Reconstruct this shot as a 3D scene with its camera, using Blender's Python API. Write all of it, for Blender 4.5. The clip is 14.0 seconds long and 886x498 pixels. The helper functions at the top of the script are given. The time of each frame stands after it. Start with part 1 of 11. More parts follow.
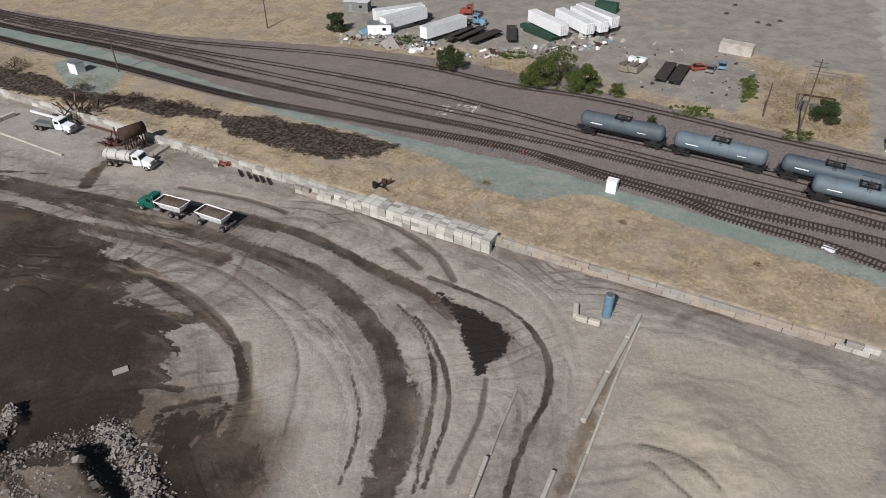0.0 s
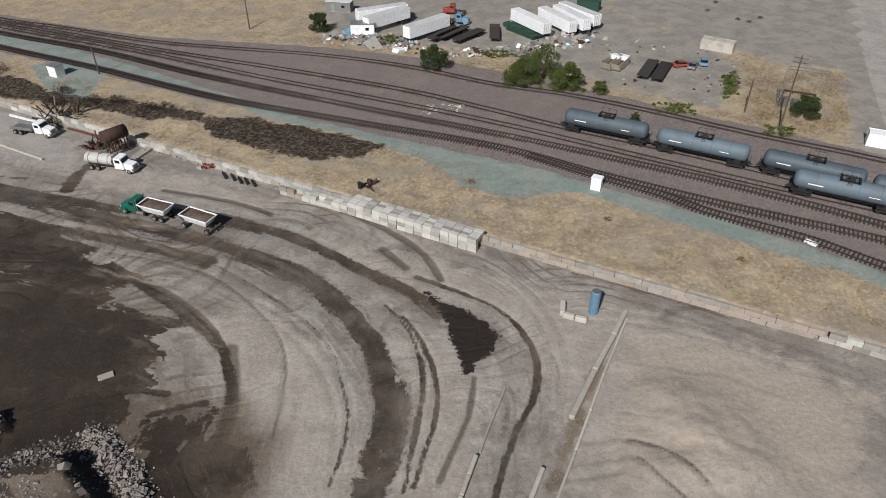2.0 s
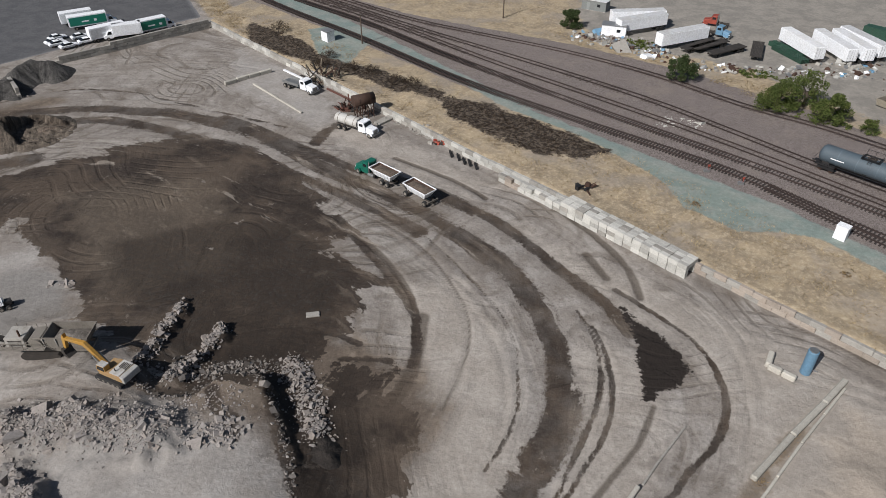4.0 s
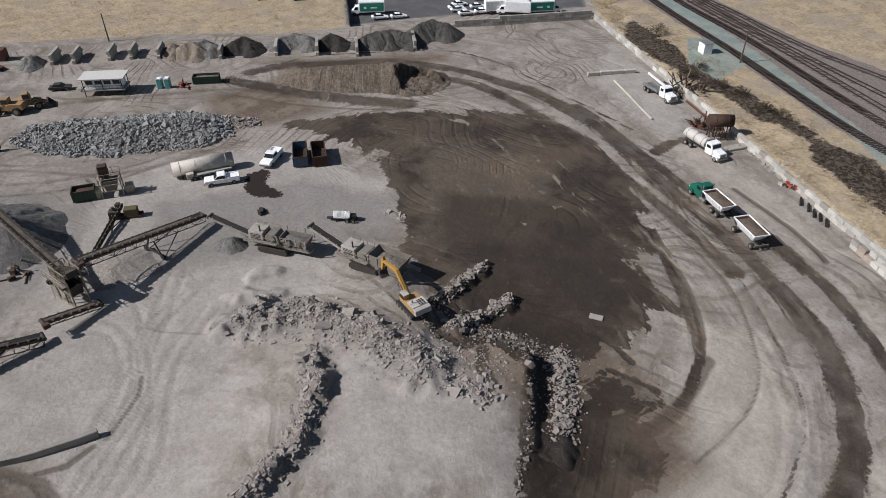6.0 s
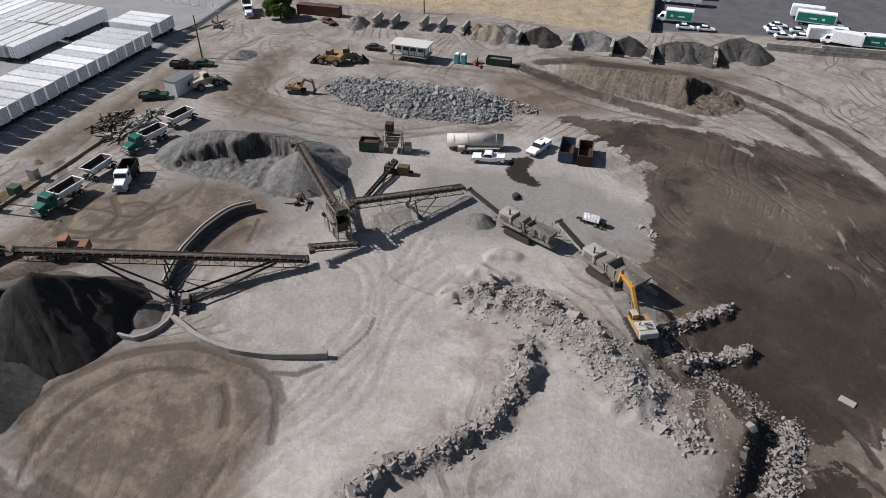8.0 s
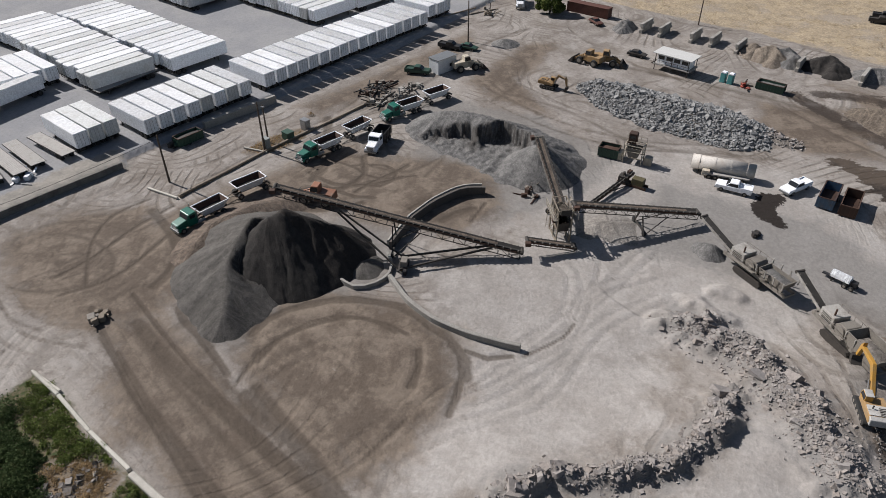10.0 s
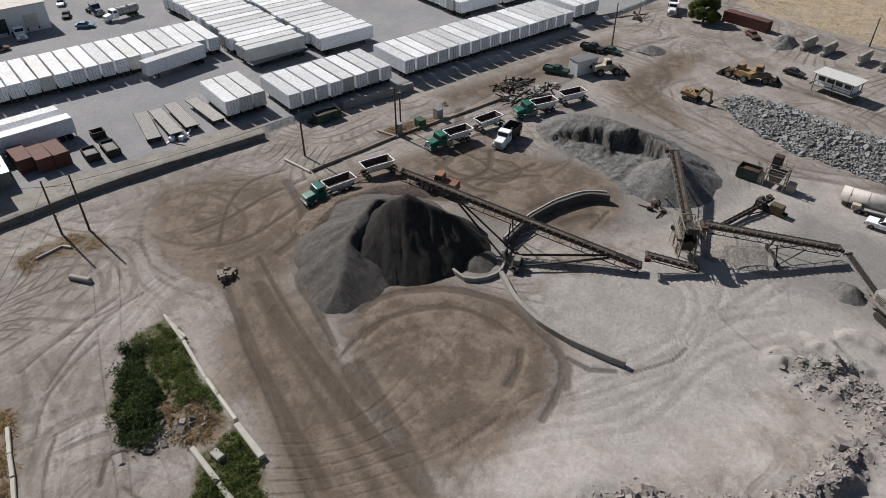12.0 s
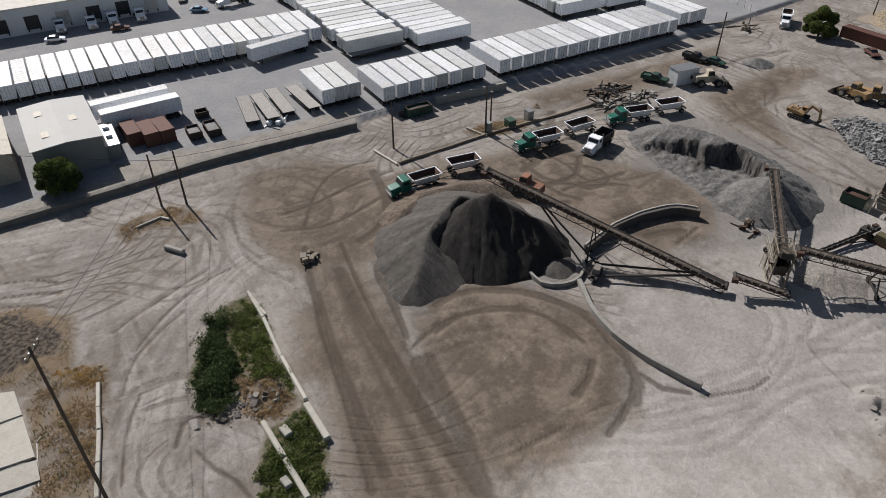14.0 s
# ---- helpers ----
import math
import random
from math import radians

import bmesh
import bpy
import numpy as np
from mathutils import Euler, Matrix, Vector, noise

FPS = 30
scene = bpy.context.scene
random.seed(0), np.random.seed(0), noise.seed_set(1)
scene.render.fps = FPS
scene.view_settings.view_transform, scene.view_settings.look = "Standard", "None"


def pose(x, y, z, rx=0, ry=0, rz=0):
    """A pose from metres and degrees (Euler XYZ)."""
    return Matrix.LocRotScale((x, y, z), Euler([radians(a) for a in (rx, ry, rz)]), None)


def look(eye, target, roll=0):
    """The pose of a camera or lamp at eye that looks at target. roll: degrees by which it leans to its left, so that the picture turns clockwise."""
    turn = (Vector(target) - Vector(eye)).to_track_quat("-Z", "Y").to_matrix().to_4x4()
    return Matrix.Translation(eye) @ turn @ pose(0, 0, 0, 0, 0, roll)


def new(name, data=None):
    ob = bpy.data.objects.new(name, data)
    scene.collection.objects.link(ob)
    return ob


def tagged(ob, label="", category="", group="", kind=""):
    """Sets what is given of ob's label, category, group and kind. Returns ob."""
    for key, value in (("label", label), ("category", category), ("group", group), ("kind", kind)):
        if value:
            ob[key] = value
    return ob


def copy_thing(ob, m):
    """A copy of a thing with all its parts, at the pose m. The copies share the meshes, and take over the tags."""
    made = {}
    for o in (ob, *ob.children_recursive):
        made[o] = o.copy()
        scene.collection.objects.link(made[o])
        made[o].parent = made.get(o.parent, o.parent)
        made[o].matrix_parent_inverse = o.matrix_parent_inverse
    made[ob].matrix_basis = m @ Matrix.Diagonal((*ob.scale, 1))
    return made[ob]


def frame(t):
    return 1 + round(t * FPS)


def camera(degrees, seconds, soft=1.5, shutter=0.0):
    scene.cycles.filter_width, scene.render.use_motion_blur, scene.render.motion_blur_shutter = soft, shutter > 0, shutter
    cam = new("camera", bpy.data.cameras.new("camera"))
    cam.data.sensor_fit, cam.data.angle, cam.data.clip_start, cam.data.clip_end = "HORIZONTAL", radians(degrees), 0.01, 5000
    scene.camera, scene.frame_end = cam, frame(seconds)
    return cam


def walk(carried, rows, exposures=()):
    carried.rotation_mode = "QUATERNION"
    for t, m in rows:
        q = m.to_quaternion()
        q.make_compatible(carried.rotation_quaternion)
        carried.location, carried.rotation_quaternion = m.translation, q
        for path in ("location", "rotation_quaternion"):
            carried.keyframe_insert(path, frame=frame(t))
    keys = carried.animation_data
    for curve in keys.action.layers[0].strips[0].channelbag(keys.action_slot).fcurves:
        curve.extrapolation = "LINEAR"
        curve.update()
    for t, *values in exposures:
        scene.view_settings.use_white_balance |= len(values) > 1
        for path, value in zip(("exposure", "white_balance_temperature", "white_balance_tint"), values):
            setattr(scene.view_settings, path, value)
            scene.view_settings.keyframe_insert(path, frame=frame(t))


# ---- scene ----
cam = camera(65.74, 14.0, 0.75)
PATH = [
    (0, (0.0, 0.0, 60.0), (-0.00, 161.65, -57.77), 0.06),
    (0.5, (0.0, 0.0, 60.0), (5.31, 161.51, -57.83), 0.10),
    (1, (0.0, 0.0, 60.0), (11.42, 161.19, -57.84), -0.04),
    (1.5, (0.0, 0.0, 60.0), (10.37, 161.27, -57.83), -0.06),
    (2, (0.0, 0.0, 60.0), (3.96, 161.49, -57.92), 0.03),
    (2.2, (0.0, 0.0, 60.0), (0.63, 161.50, -57.97), 0.05),
    (4.3, (0.0, 0.0, 60.0), (-61.92, 148.73, -58.51), -0.20),
    (4.5, (0.0, 0.0, 60.0), (-67.16, 146.50, -58.43), -0.12),
    (5, (0.0, 0.0, 60.0), (-88.35, 134.73, -58.50), -0.21),
    (5.5, (0.0, 0.0, 60.0), (-109.05, 118.39, -58.70), -0.20),
    (6, (0.0, 0.0, 60.0), (-124.04, 102.55, -58.73), -0.08),
    (6.5, (0.0, 0.0, 60.0), (-132.67, 90.94, -58.86), -0.05),
    (7, (0.0, 0.0, 60.0), (-143.67, 72.01, -59.05), 0.09),
    (7.5, (0.0, 0.0, 60.0), (-150.47, 56.17, -59.17), 0.13),
    (8, (0.0, 0.0, 60.0), (-155.12, 41.27, -59.31), 0.16),
    (8.5, (0.0, 0.0, 60.0), (-158.41, 25.19, -59.46), 0.17),
    (9, (0.0, 0.0, 60.0), (-159.90, 10.98, -59.63), 0.15),
    (9.2, (0.0, 0.0, 60.0), (-160.22, 5.35, -59.59), -0.01),
    (11.3, (0.0, 0.0, 60.0), (-152.72, -46.76, -60.38), 0.02),
    (11.5, (0.0, 0.0, 60.0), (-152.64, -46.93, -60.41), 0.02),
    (12, (0.0, 0.0, 60.0), (-150.71, -52.60, -60.49), -0.06),
    (12.5, (0.0, 0.0, 60.0), (-147.03, -62.00, -60.57), -0.07),
    (13, (0.0, 0.0, 60.0), (-143.92, -68.83, -60.62), -0.05),
    (13.5, (0.0, 0.0, 60.0), (-142.00, -72.62, -60.67), -0.06),
    (14, (0.0, 0.0, 60.0), (-141.46, -73.61, -60.72), -0.08),
]
walk(cam, [(t, look(eye, target, roll)) for t, eye, target, roll in PATH], [(0.0, 0.09, 6500, 10), (2.0, 0.08, 6500, 10), (5.0, 0.18, 6380, 11), (7.0, 0.33, 6380, 12), (8.0, 0.43, 6350, 12), (9.0, 0.44, 6380, 12), (11.5, 0.34, 6500, 11), (14.0, 0.29, 6550, 11)])

# ---- light: a clear sky and a mid-morning sun ----
SUN_AZ, SUN_EL = radians(-115.0), radians(39.5)
sun_dir = Vector((math.cos(SUN_AZ) * math.cos(SUN_EL), math.sin(SUN_AZ) * math.cos(SUN_EL), math.sin(SUN_EL)))
world = bpy.data.worlds.new("sky")
scene.world = world
world.use_nodes = True
wn = world.node_tree.nodes
sky = wn.new("ShaderNodeTexSky")
sky.sky_type = "NISHITA"
sky.sun_disc = False
sky.sun_elevation = SUN_EL
sky.sun_rotation = math.atan2(sun_dir.x, sun_dir.y)
sky.dust_density = 1.5
world.node_tree.links.new(sky.outputs["Color"], wn["Background"].inputs["Color"])
wn["Background"].inputs["Strength"].default_value = 0.04
sun_data = bpy.data.lights.new("sun", "SUN")
sun_data.energy, sun_data.angle, sun_data.color = 4.2, radians(0.53), (1.0, 0.963, 0.93)
sun = new("sun", sun_data)
sun.matrix_world = look(sun_dir * 300, (0, 0, 0))
scene.view_settings.exposure = 0.25

# ---- materials ----
def nodes_of(name):
    m = bpy.data.materials.new(name)
    m.use_nodes = True
    return m, m.node_tree.nodes, m.node_tree.links, m.node_tree.nodes["Principled BSDF"]


def noise_tex(n, l, coord, scale, detail=6.0, rough=0.6, dims="3D"):
    t = n.new("ShaderNodeTexNoise")
    t.noise_dimensions = dims
    t.inputs["Scale"].default_value = scale
    t.inputs["Detail"].default_value = detail
    t.inputs["Roughness"].default_value = rough
    if coord is not None:
        l.new(coord, t.inputs["Vector"])
    return t.outputs["Fac"]


def maths(n, l, op, a, b=None, c=None, clamp=False):
    m = n.new("ShaderNodeMath")
    m.operation, m.use_clamp = op, clamp
    for slot, v in zip(m.inputs, (a, b, c)):
        if v is None:
            continue
        if isinstance(v, (int, float)):
            slot.default_value = v
        else:
            l.new(v, slot)
    return m.outputs[0]


def mapped(n, l, fac, lo, hi, to_lo=0.0, to_hi=1.0, smooth=True):
    m = n.new("ShaderNodeMapRange")
    m.interpolation_type = "SMOOTHSTEP" if smooth else "LINEAR"
    for slot, v in zip(("From Min", "From Max", "To Min", "To Max"), (lo, hi, to_lo, to_hi)):
        m.inputs[slot].default_value = v
    l.new(fac, m.inputs["Value"])
    return m.outputs["Result"]


def mixed(n, l, fac, a, b, how="MIX"):
    m = n.new("ShaderNodeMix")
    m.data_type, m.blend_type = "RGBA", how
    for slot, v in (("Factor", fac), ("A", a), ("B", b)):
        s = next(i for i in m.inputs if i.name == slot and (i.type == "RGBA" or slot == "Factor") and i.enabled)
        if isinstance(v, tuple):
            s.default_value = (*v[:3], 1.0)
        elif isinstance(v, (int, float)):
            s.default_value = v
        else:
            l.new(v, s)
    return next(o for o in m.outputs if o.type == "RGBA")


def bumped(n, l, bsdf, height, strength, distance):
    b = n.new("ShaderNodeBump")
    b.inputs["Strength"].default_value, b.inputs["Distance"].default_value = strength, distance
    l.new(height, b.inputs["Height"])
    l.new(b.outputs["Normal"], bsdf.inputs["Normal"])


def stuff_mat(name, rgb, rough=0.7, metal=0.0, other=None, amount=0.45, scale=1.2, fine=9.0, bump=0.2, bump_d=0.02, per=0.12, tone=0.72):
    """A surface with stains of a second colour at one scale, fine grain at another, and a shade of its own for each object."""
    m, n, l, bsdf = nodes_of(name)
    geo = n.new("ShaderNodeNewGeometry")
    info = n.new("ShaderNodeObjectInfo")
    pos = geo.outputs["Position"]
    big, small = noise_tex(n, l, pos, scale, 5.0), noise_tex(n, l, pos, fine, 4.0)
    other = other or tuple(c * 0.6 for c in rgb)
    stain = mapped(n, l, big, 0.45, 0.72, 0.0, amount)
    col = mixed(n, l, stain, rgb, other)
    shade = maths(n, l, "ADD", mapped(n, l, small, 0.3, 0.7, 0.86 * tone, 1.12 * tone), mapped(n, l, info.outputs["Random"], 0, 1, -per, per, False))
    hsv = n.new("ShaderNodeHueSaturation")
    l.new(shade, hsv.inputs["Value"])
    l.new(col, hsv.inputs["Color"])
    l.new(hsv.outputs["Color"], bsdf.inputs["Base Color"])
    bsdf.inputs["Roughness"].default_value = rough
    bsdf.inputs["Metallic"].default_value = metal
    if bump:
        bumped(n, l, bsdf, small, bump, bump_d)
    return m


def heap_mat(name, rgb, other, scale=0.35, fine=5.0, bump=0.6, rough=0.95, streak=0.25):
    """Loose soil or crushed stone: patches, runnels down the slope, grain."""
    m, n, l, bsdf = nodes_of(name)
    geo = n.new("ShaderNodeNewGeometry")
    pos = geo.outputs["Position"]
    big, mid, small = noise_tex(n, l, pos, scale, 6.0), noise_tex(n, l, pos, 1.3, 6.0, 0.7), noise_tex(n, l, pos, fine, 5.0, 0.7)
    col = mixed(n, l, mapped(n, l, big, 0.4, 0.62), rgb, other)
    # dug faces take a darker, browner tint of the base colour
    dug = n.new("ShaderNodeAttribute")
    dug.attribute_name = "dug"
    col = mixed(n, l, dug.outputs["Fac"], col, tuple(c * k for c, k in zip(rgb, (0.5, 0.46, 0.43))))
    slide = n.new("ShaderNodeCombineXYZ")
    for slot, word, k in ((0, "slide_u", 1.3), (1, "slide_v", 0.1)):
        a = n.new("ShaderNodeAttribute")
        a.attribute_name = word
        l.new(maths(n, l, "MULTIPLY", a.outputs["Fac"], k), slide.inputs[slot])
    runnel = noise_tex(n, l, slide.outputs[0], 1.0, 5.0, 0.65)
    col = mixed(n, l, mapped(n, l, runnel, 0.42, 0.62, 0, 0.6), col, tuple(c * 1.22 for c in other))
    v = maths(n, l, "MULTIPLY", mapped(n, l, mid, 0.32, 0.68, 0.72 - 0.9 * streak, 0.72 + 0.9 * streak), mapped(n, l, small, 0.3, 0.7, 0.7, 1.3))
    hsv = n.new("ShaderNodeHueSaturation")
    l.new(v, hsv.inputs["Value"])
    l.new(col, hsv.inputs["Color"])
    l.new(hsv.outputs["Color"], bsdf.inputs["Base Color"])
    bsdf.inputs["Roughness"].default_value = rough
    bumped(n, l, bsdf, maths(n, l, "ADD", maths(n, l, "ADD", maths(n, l, "MULTIPLY", small, 0.4), maths(n, l, "MULTIPLY", mid, 0.6)), runnel), min(1.0, bump * 1.5), 0.4)
    return m


def rock_mat(name, rgb, other, isl=0.35):
    m, n, l, bsdf = nodes_of(name)
    geo, info = n.new("ShaderNodeNewGeometry"), n.new("ShaderNodeObjectInfo")
    r = maths(n, l, "FRACT", maths(n, l, "ADD", geo.outputs["Random Per Island"], info.outputs["Random"]))
    small = noise_tex(n, l, geo.outputs["Position"], 4.0, 5.0, 0.7)
    col = mixed(n, l, r, rgb, other)
    hsv = n.new("ShaderNodeHueSaturation")
    l.new(maths(n, l, "MULTIPLY", mapped(n, l, small, 0.3, 0.7, 0.6, 0.85), mapped(n, l, r, 0, 1, 1 - isl, 1 + isl, False)), hsv.inputs["Value"])
    l.new(col, hsv.inputs["Color"])
    l.new(hsv.outputs["Color"], bsdf.inputs["Base Color"])
    bsdf.inputs["Roughness"].default_value = 0.95
    bumped(n, l, bsdf, small, 0.5, 0.06)
    return m


def leaf_mat(name, rgb, other, through_light=0.3):
    """Leaves or blades: a shade of its own for each, drier and darker in patches, and some light passing through."""
    m, n, l, bsdf = nodes_of(name)
    geo = n.new("ShaderNodeNewGeometry")
    col = mixed(n, l, geo.outputs["Random Per Island"], rgb, other)
    patch = noise_tex(n, l, geo.outputs["Position"], 0.7, 4.0, 0.65)
    col = mixed(n, l, mapped(n, l, patch, 0.52, 0.7, 0, 0.45), col, (max(rgb) * 1.5, max(rgb) * 1.2, max(rgb) * 0.6))
    hsv = n.new("ShaderNodeHueSaturation")
    l.new(mapped(n, l, noise_tex(n, l, geo.outputs["Position"], 1.6, 3.0), 0.3, 0.7, 0.6, 1.25), hsv.inputs["Value"])
    l.new(col, hsv.inputs["Color"])
    l.new(hsv.outputs["Color"], bsdf.inputs["Base Color"])
    bsdf.inputs["Roughness"].default_value = 0.9
    bsdf.inputs["Specular IOR Level"].default_value = 0.1
    glow, both = n.new("ShaderNodeBsdfTranslucent"), n.new("ShaderNodeMixShader")
    l.new(hsv.outputs["Color"], glow.inputs["Color"])
    both.inputs["Fac"].default_value = through_light
    l.new(bsdf.outputs["BSDF"], both.inputs[1])
    l.new(glow.outputs["BSDF"], both.inputs[2])
    l.new(both.outputs["Shader"], n["Material Output"].inputs["Surface"])
    return m


CONCRETE = stuff_mat("concrete", (0.44, 0.42, 0.38), 0.9, other=(0.27, 0.25, 0.22), scale=0.8, fine=7, bump=0.4)
# mottled concrete, toned down to deepen the lot wall's shaded face
CONCRETE_LOT_SHADE = stuff_mat("shade_toned_concrete", (0.27, 0.255, 0.23), 0.95, other=(0.14, 0.125, 0.11), amount=0.7, scale=0.5, fine=5, bump=0.5)
# blotched concrete with the curved wall's shade put into its colour
CONCRETE_WALL_SHADE = stuff_mat("shade_dark_concrete", (0.12, 0.108, 0.095), 0.95, other=(0.07, 0.06, 0.052), scale=0.6, fine=5, bump=0.5)
ORANGE_DUST = stuff_mat("dusty_orange_red_paint", (0.34, 0.15, 0.085), 0.7, other=(0.3, 0.22, 0.16), amount=0.8, scale=0.7)
PLANT_GREY = stuff_mat("dust_caked_grey_paint", (0.42, 0.4, 0.365), 0.85, other=(0.24, 0.215, 0.185), amount=0.8, scale=0.8, fine=5)
PLANT_TAN = stuff_mat("dust_caked_tan_paint", (0.3, 0.255, 0.195), 0.8, other=(0.14, 0.11, 0.085), amount=0.85, scale=0.7, fine=4)
PALE_PANEL = stuff_mat("pale_grey_machine_paint", (0.6, 0.59, 0.56), 0.6, other=(0.4, 0.37, 0.32), amount=0.7, scale=0.6)
CONCRETE_PALE = stuff_mat("pale_concrete", (0.62, 0.61, 0.565), 0.9, other=(0.4, 0.385, 0.345), scale=0.7, fine=6, bump=0.4, per=0.18)
CONCRETE_RED = stuff_mat("ochre_stained_concrete", (0.45, 0.39, 0.33), 0.9, other=(0.32, 0.255, 0.2), scale=0.5, fine=6, bump=0.4)
WHITE = stuff_mat("white_paint", (0.83, 0.85, 0.875), 0.45, other=(0.6, 0.59, 0.57), amount=0.25, scale=0.5, fine=3, bump=0.05, per=0.06, tone=1.0)
TRAILER_ROOF = stuff_mat("trailer_roof", (0.64, 0.65, 0.66), 0.6, other=(0.52, 0.51, 0.48), amount=0.6, scale=0.25, fine=2, bump=0.05, per=0.24, tone=1.0)
CREAM = stuff_mat("weathered_cream_paint", (0.6, 0.54, 0.43), 0.6, other=(0.36, 0.27, 0.19), amount=0.7, scale=0.5, fine=4)
GREEN = stuff_mat("truck_green_paint", (0.012, 0.165, 0.115), 0.35, other=(0.02, 0.12, 0.08), amount=0.3, scale=0.8, per=0.05)
PALE_WALL = stuff_mat("pale_grey_wall", (0.6, 0.62, 0.63), 0.7, other=(0.46, 0.47, 0.47), amount=0.5, scale=0.2, bump=0.1, tone=1.0)
GREEN_DARK = stuff_mat("dark_green_paint", (0.03, 0.09, 0.06), 0.55, other=(0.05, 0.06, 0.05))
YELLOW = stuff_mat("machine_yellow_paint", (0.56, 0.3, 0.05), 0.5, other=(0.42, 0.28, 0.12), amount=0.7, scale=0.8, per=0.05)
OLD_WHITE = stuff_mat("stained_off_white_paint", (0.62, 0.585, 0.535), 0.7, other=(0.4, 0.34, 0.28), amount=0.75, scale=0.5, fine=4)
YELLOW_DUST = stuff_mat("dusty_yellow_paint", (0.4, 0.25, 0.11), 0.8, other=(0.33, 0.26, 0.18), amount=0.9, scale=0.6)
RUST = stuff_mat("rusty_steel", (0.085, 0.045, 0.03), 0.85, other=(0.05, 0.035, 0.03), scale=0.9)
RED_BOX = stuff_mat("red_brown_paint", (0.15, 0.06, 0.043), 0.8, other=(0.1, 0.055, 0.042))
STEEL = stuff_mat("dark_machine_steel", (0.055, 0.048, 0.042), 0.75, 0.1, other=(0.11, 0.092, 0.076), scale=0.8)
DUSTY_STEEL = stuff_mat("dust_coated_steel", (0.27, 0.245, 0.21), 0.8, other=(0.15, 0.13, 0.11), amount=0.7, scale=0.7)
GALV = stuff_mat("galvanised_steel", (0.42, 0.43, 0.43), 0.45, 0.6, other=(0.3, 0.3, 0.3))
DUSTY_OLIVE = stuff_mat("dusty_olive_paint", (0.13, 0.11, 0.05), 0.8, other=(0.2, 0.175, 0.14), amount=0.8, scale=0.9)
BELT = stuff_mat("rubber_belt", (0.04, 0.036, 0.032), 0.9, other=(0.085, 0.075, 0.066), scale=0.8)
RUBBER = stuff_mat("tyre_rubber", (0.025, 0.025, 0.025), 0.9, other=(0.07, 0.06, 0.05), scale=2.0)
GLASS = stuff_mat("dark_cab_glass", (0.02, 0.025, 0.03), 0.08, other=(0.03, 0.03, 0.035), bump=0)
TANK_BLUE = stuff_mat("grey_blue_tank_paint", (0.125, 0.17, 0.205), 0.65, other=(0.1, 0.125, 0.15), amount=0.6, scale=0.4, per=0.2)
TANK_DARK = stuff_mat("dark_blue_tank_paint", (0.09, 0.125, 0.155), 0.6, other=(0.06, 0.08, 0.1), amount=0.6, scale=0.4)
BLUE = stuff_mat("pale_blue_paint", (0.2, 0.38, 0.55), 0.5, other=(0.16, 0.28, 0.4))
BLUE_DARK = stuff_mat("dark_blue_paint", (0.06, 0.12, 0.2), 0.6, other=(0.1, 0.09, 0.08), amount=0.7)
TEAL = stuff_mat("teal_plastic", (0.12, 0.42, 0.42), 0.5)
WOOD = stuff_mat("weathered_wood", (0.3, 0.25, 0.19), 0.9, other=(0.17, 0.14, 0.11), scale=2.0)
POLE_WOOD = stuff_mat("dark_pole_wood", (0.13, 0.1, 0.075), 0.9, other=(0.07, 0.055, 0.045), scale=2.0)
DECK_WOOD = stuff_mat("grey_deck_wood", (0.46, 0.44, 0.41), 0.9, other=(0.31, 0.29, 0.26), scale=1.0)
SLEEPER = stuff_mat("sleeper_wood", (0.045, 0.036, 0.033), 0.95, other=(0.11, 0.09, 0.08), scale=1.0, per=0.3)
SLEEPER_DUSTY = stuff_mat("dusty_sleeper_wood", (0.15, 0.125, 0.112), 0.95, other=(0.23, 0.195, 0.175), amount=0.7, scale=0.5, per=0.3)
RAIL = stuff_mat("rail_steel", (0.06, 0.042, 0.037), 0.6, 0.3, other=(0.07, 0.05, 0.045), scale=0.5)
BLACK = stuff_mat("black_paint", (0.02, 0.02, 0.022), 0.6, other=(0.06, 0.055, 0.05))
ORANGE_RED = stuff_mat("faded_red_paint", (0.42, 0.08, 0.05), 0.6)
WALL_GREY = stuff_mat("grey_metal_wall", (0.3, 0.32, 0.31), 0.6, other=(0.22, 0.23, 0.22), amount=0.5, scale=0.2, bump=0.1)
ROOF_WHITE = stuff_mat("white_metal_roof", (0.54, 0.54, 0.52), 0.8, other=(0.45, 0.43, 0.39), amount=0.5, scale=0.12, bump=0.05, tone=1.0)
PALE_STRIPE = stuff_mat("bleached_concrete", (0.6, 0.57, 0.5), 0.9, other=(0.42, 0.39, 0.34), scale=0.9)

# stone colour lowered so the cone's near face looks shaded
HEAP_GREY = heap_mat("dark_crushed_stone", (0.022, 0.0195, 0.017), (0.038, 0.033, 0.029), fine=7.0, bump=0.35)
HEAP_BASE = heap_mat("grey_base_rock", (0.142, 0.139, 0.135), (0.195, 0.189, 0.18), fine=6.0, bump=0.45)
# near-black: carries the stone heap's shade in its colour; also dark earth
HEAP_NEAR_BLACK = heap_mat("near_black_fines", (0.026, 0.021, 0.018), (0.042, 0.034, 0.028), fine=6.0, bump=0.4)
HEAP_EARTH = heap_mat("dark_brown_earth", (0.14, 0.108, 0.082), (0.2, 0.155, 0.12), fine=5.0, bump=0.6)
HEAP_BROWN = heap_mat("brown_soil", (0.125, 0.1, 0.077), (0.18, 0.147, 0.114), fine=4.0, bump=0.6)
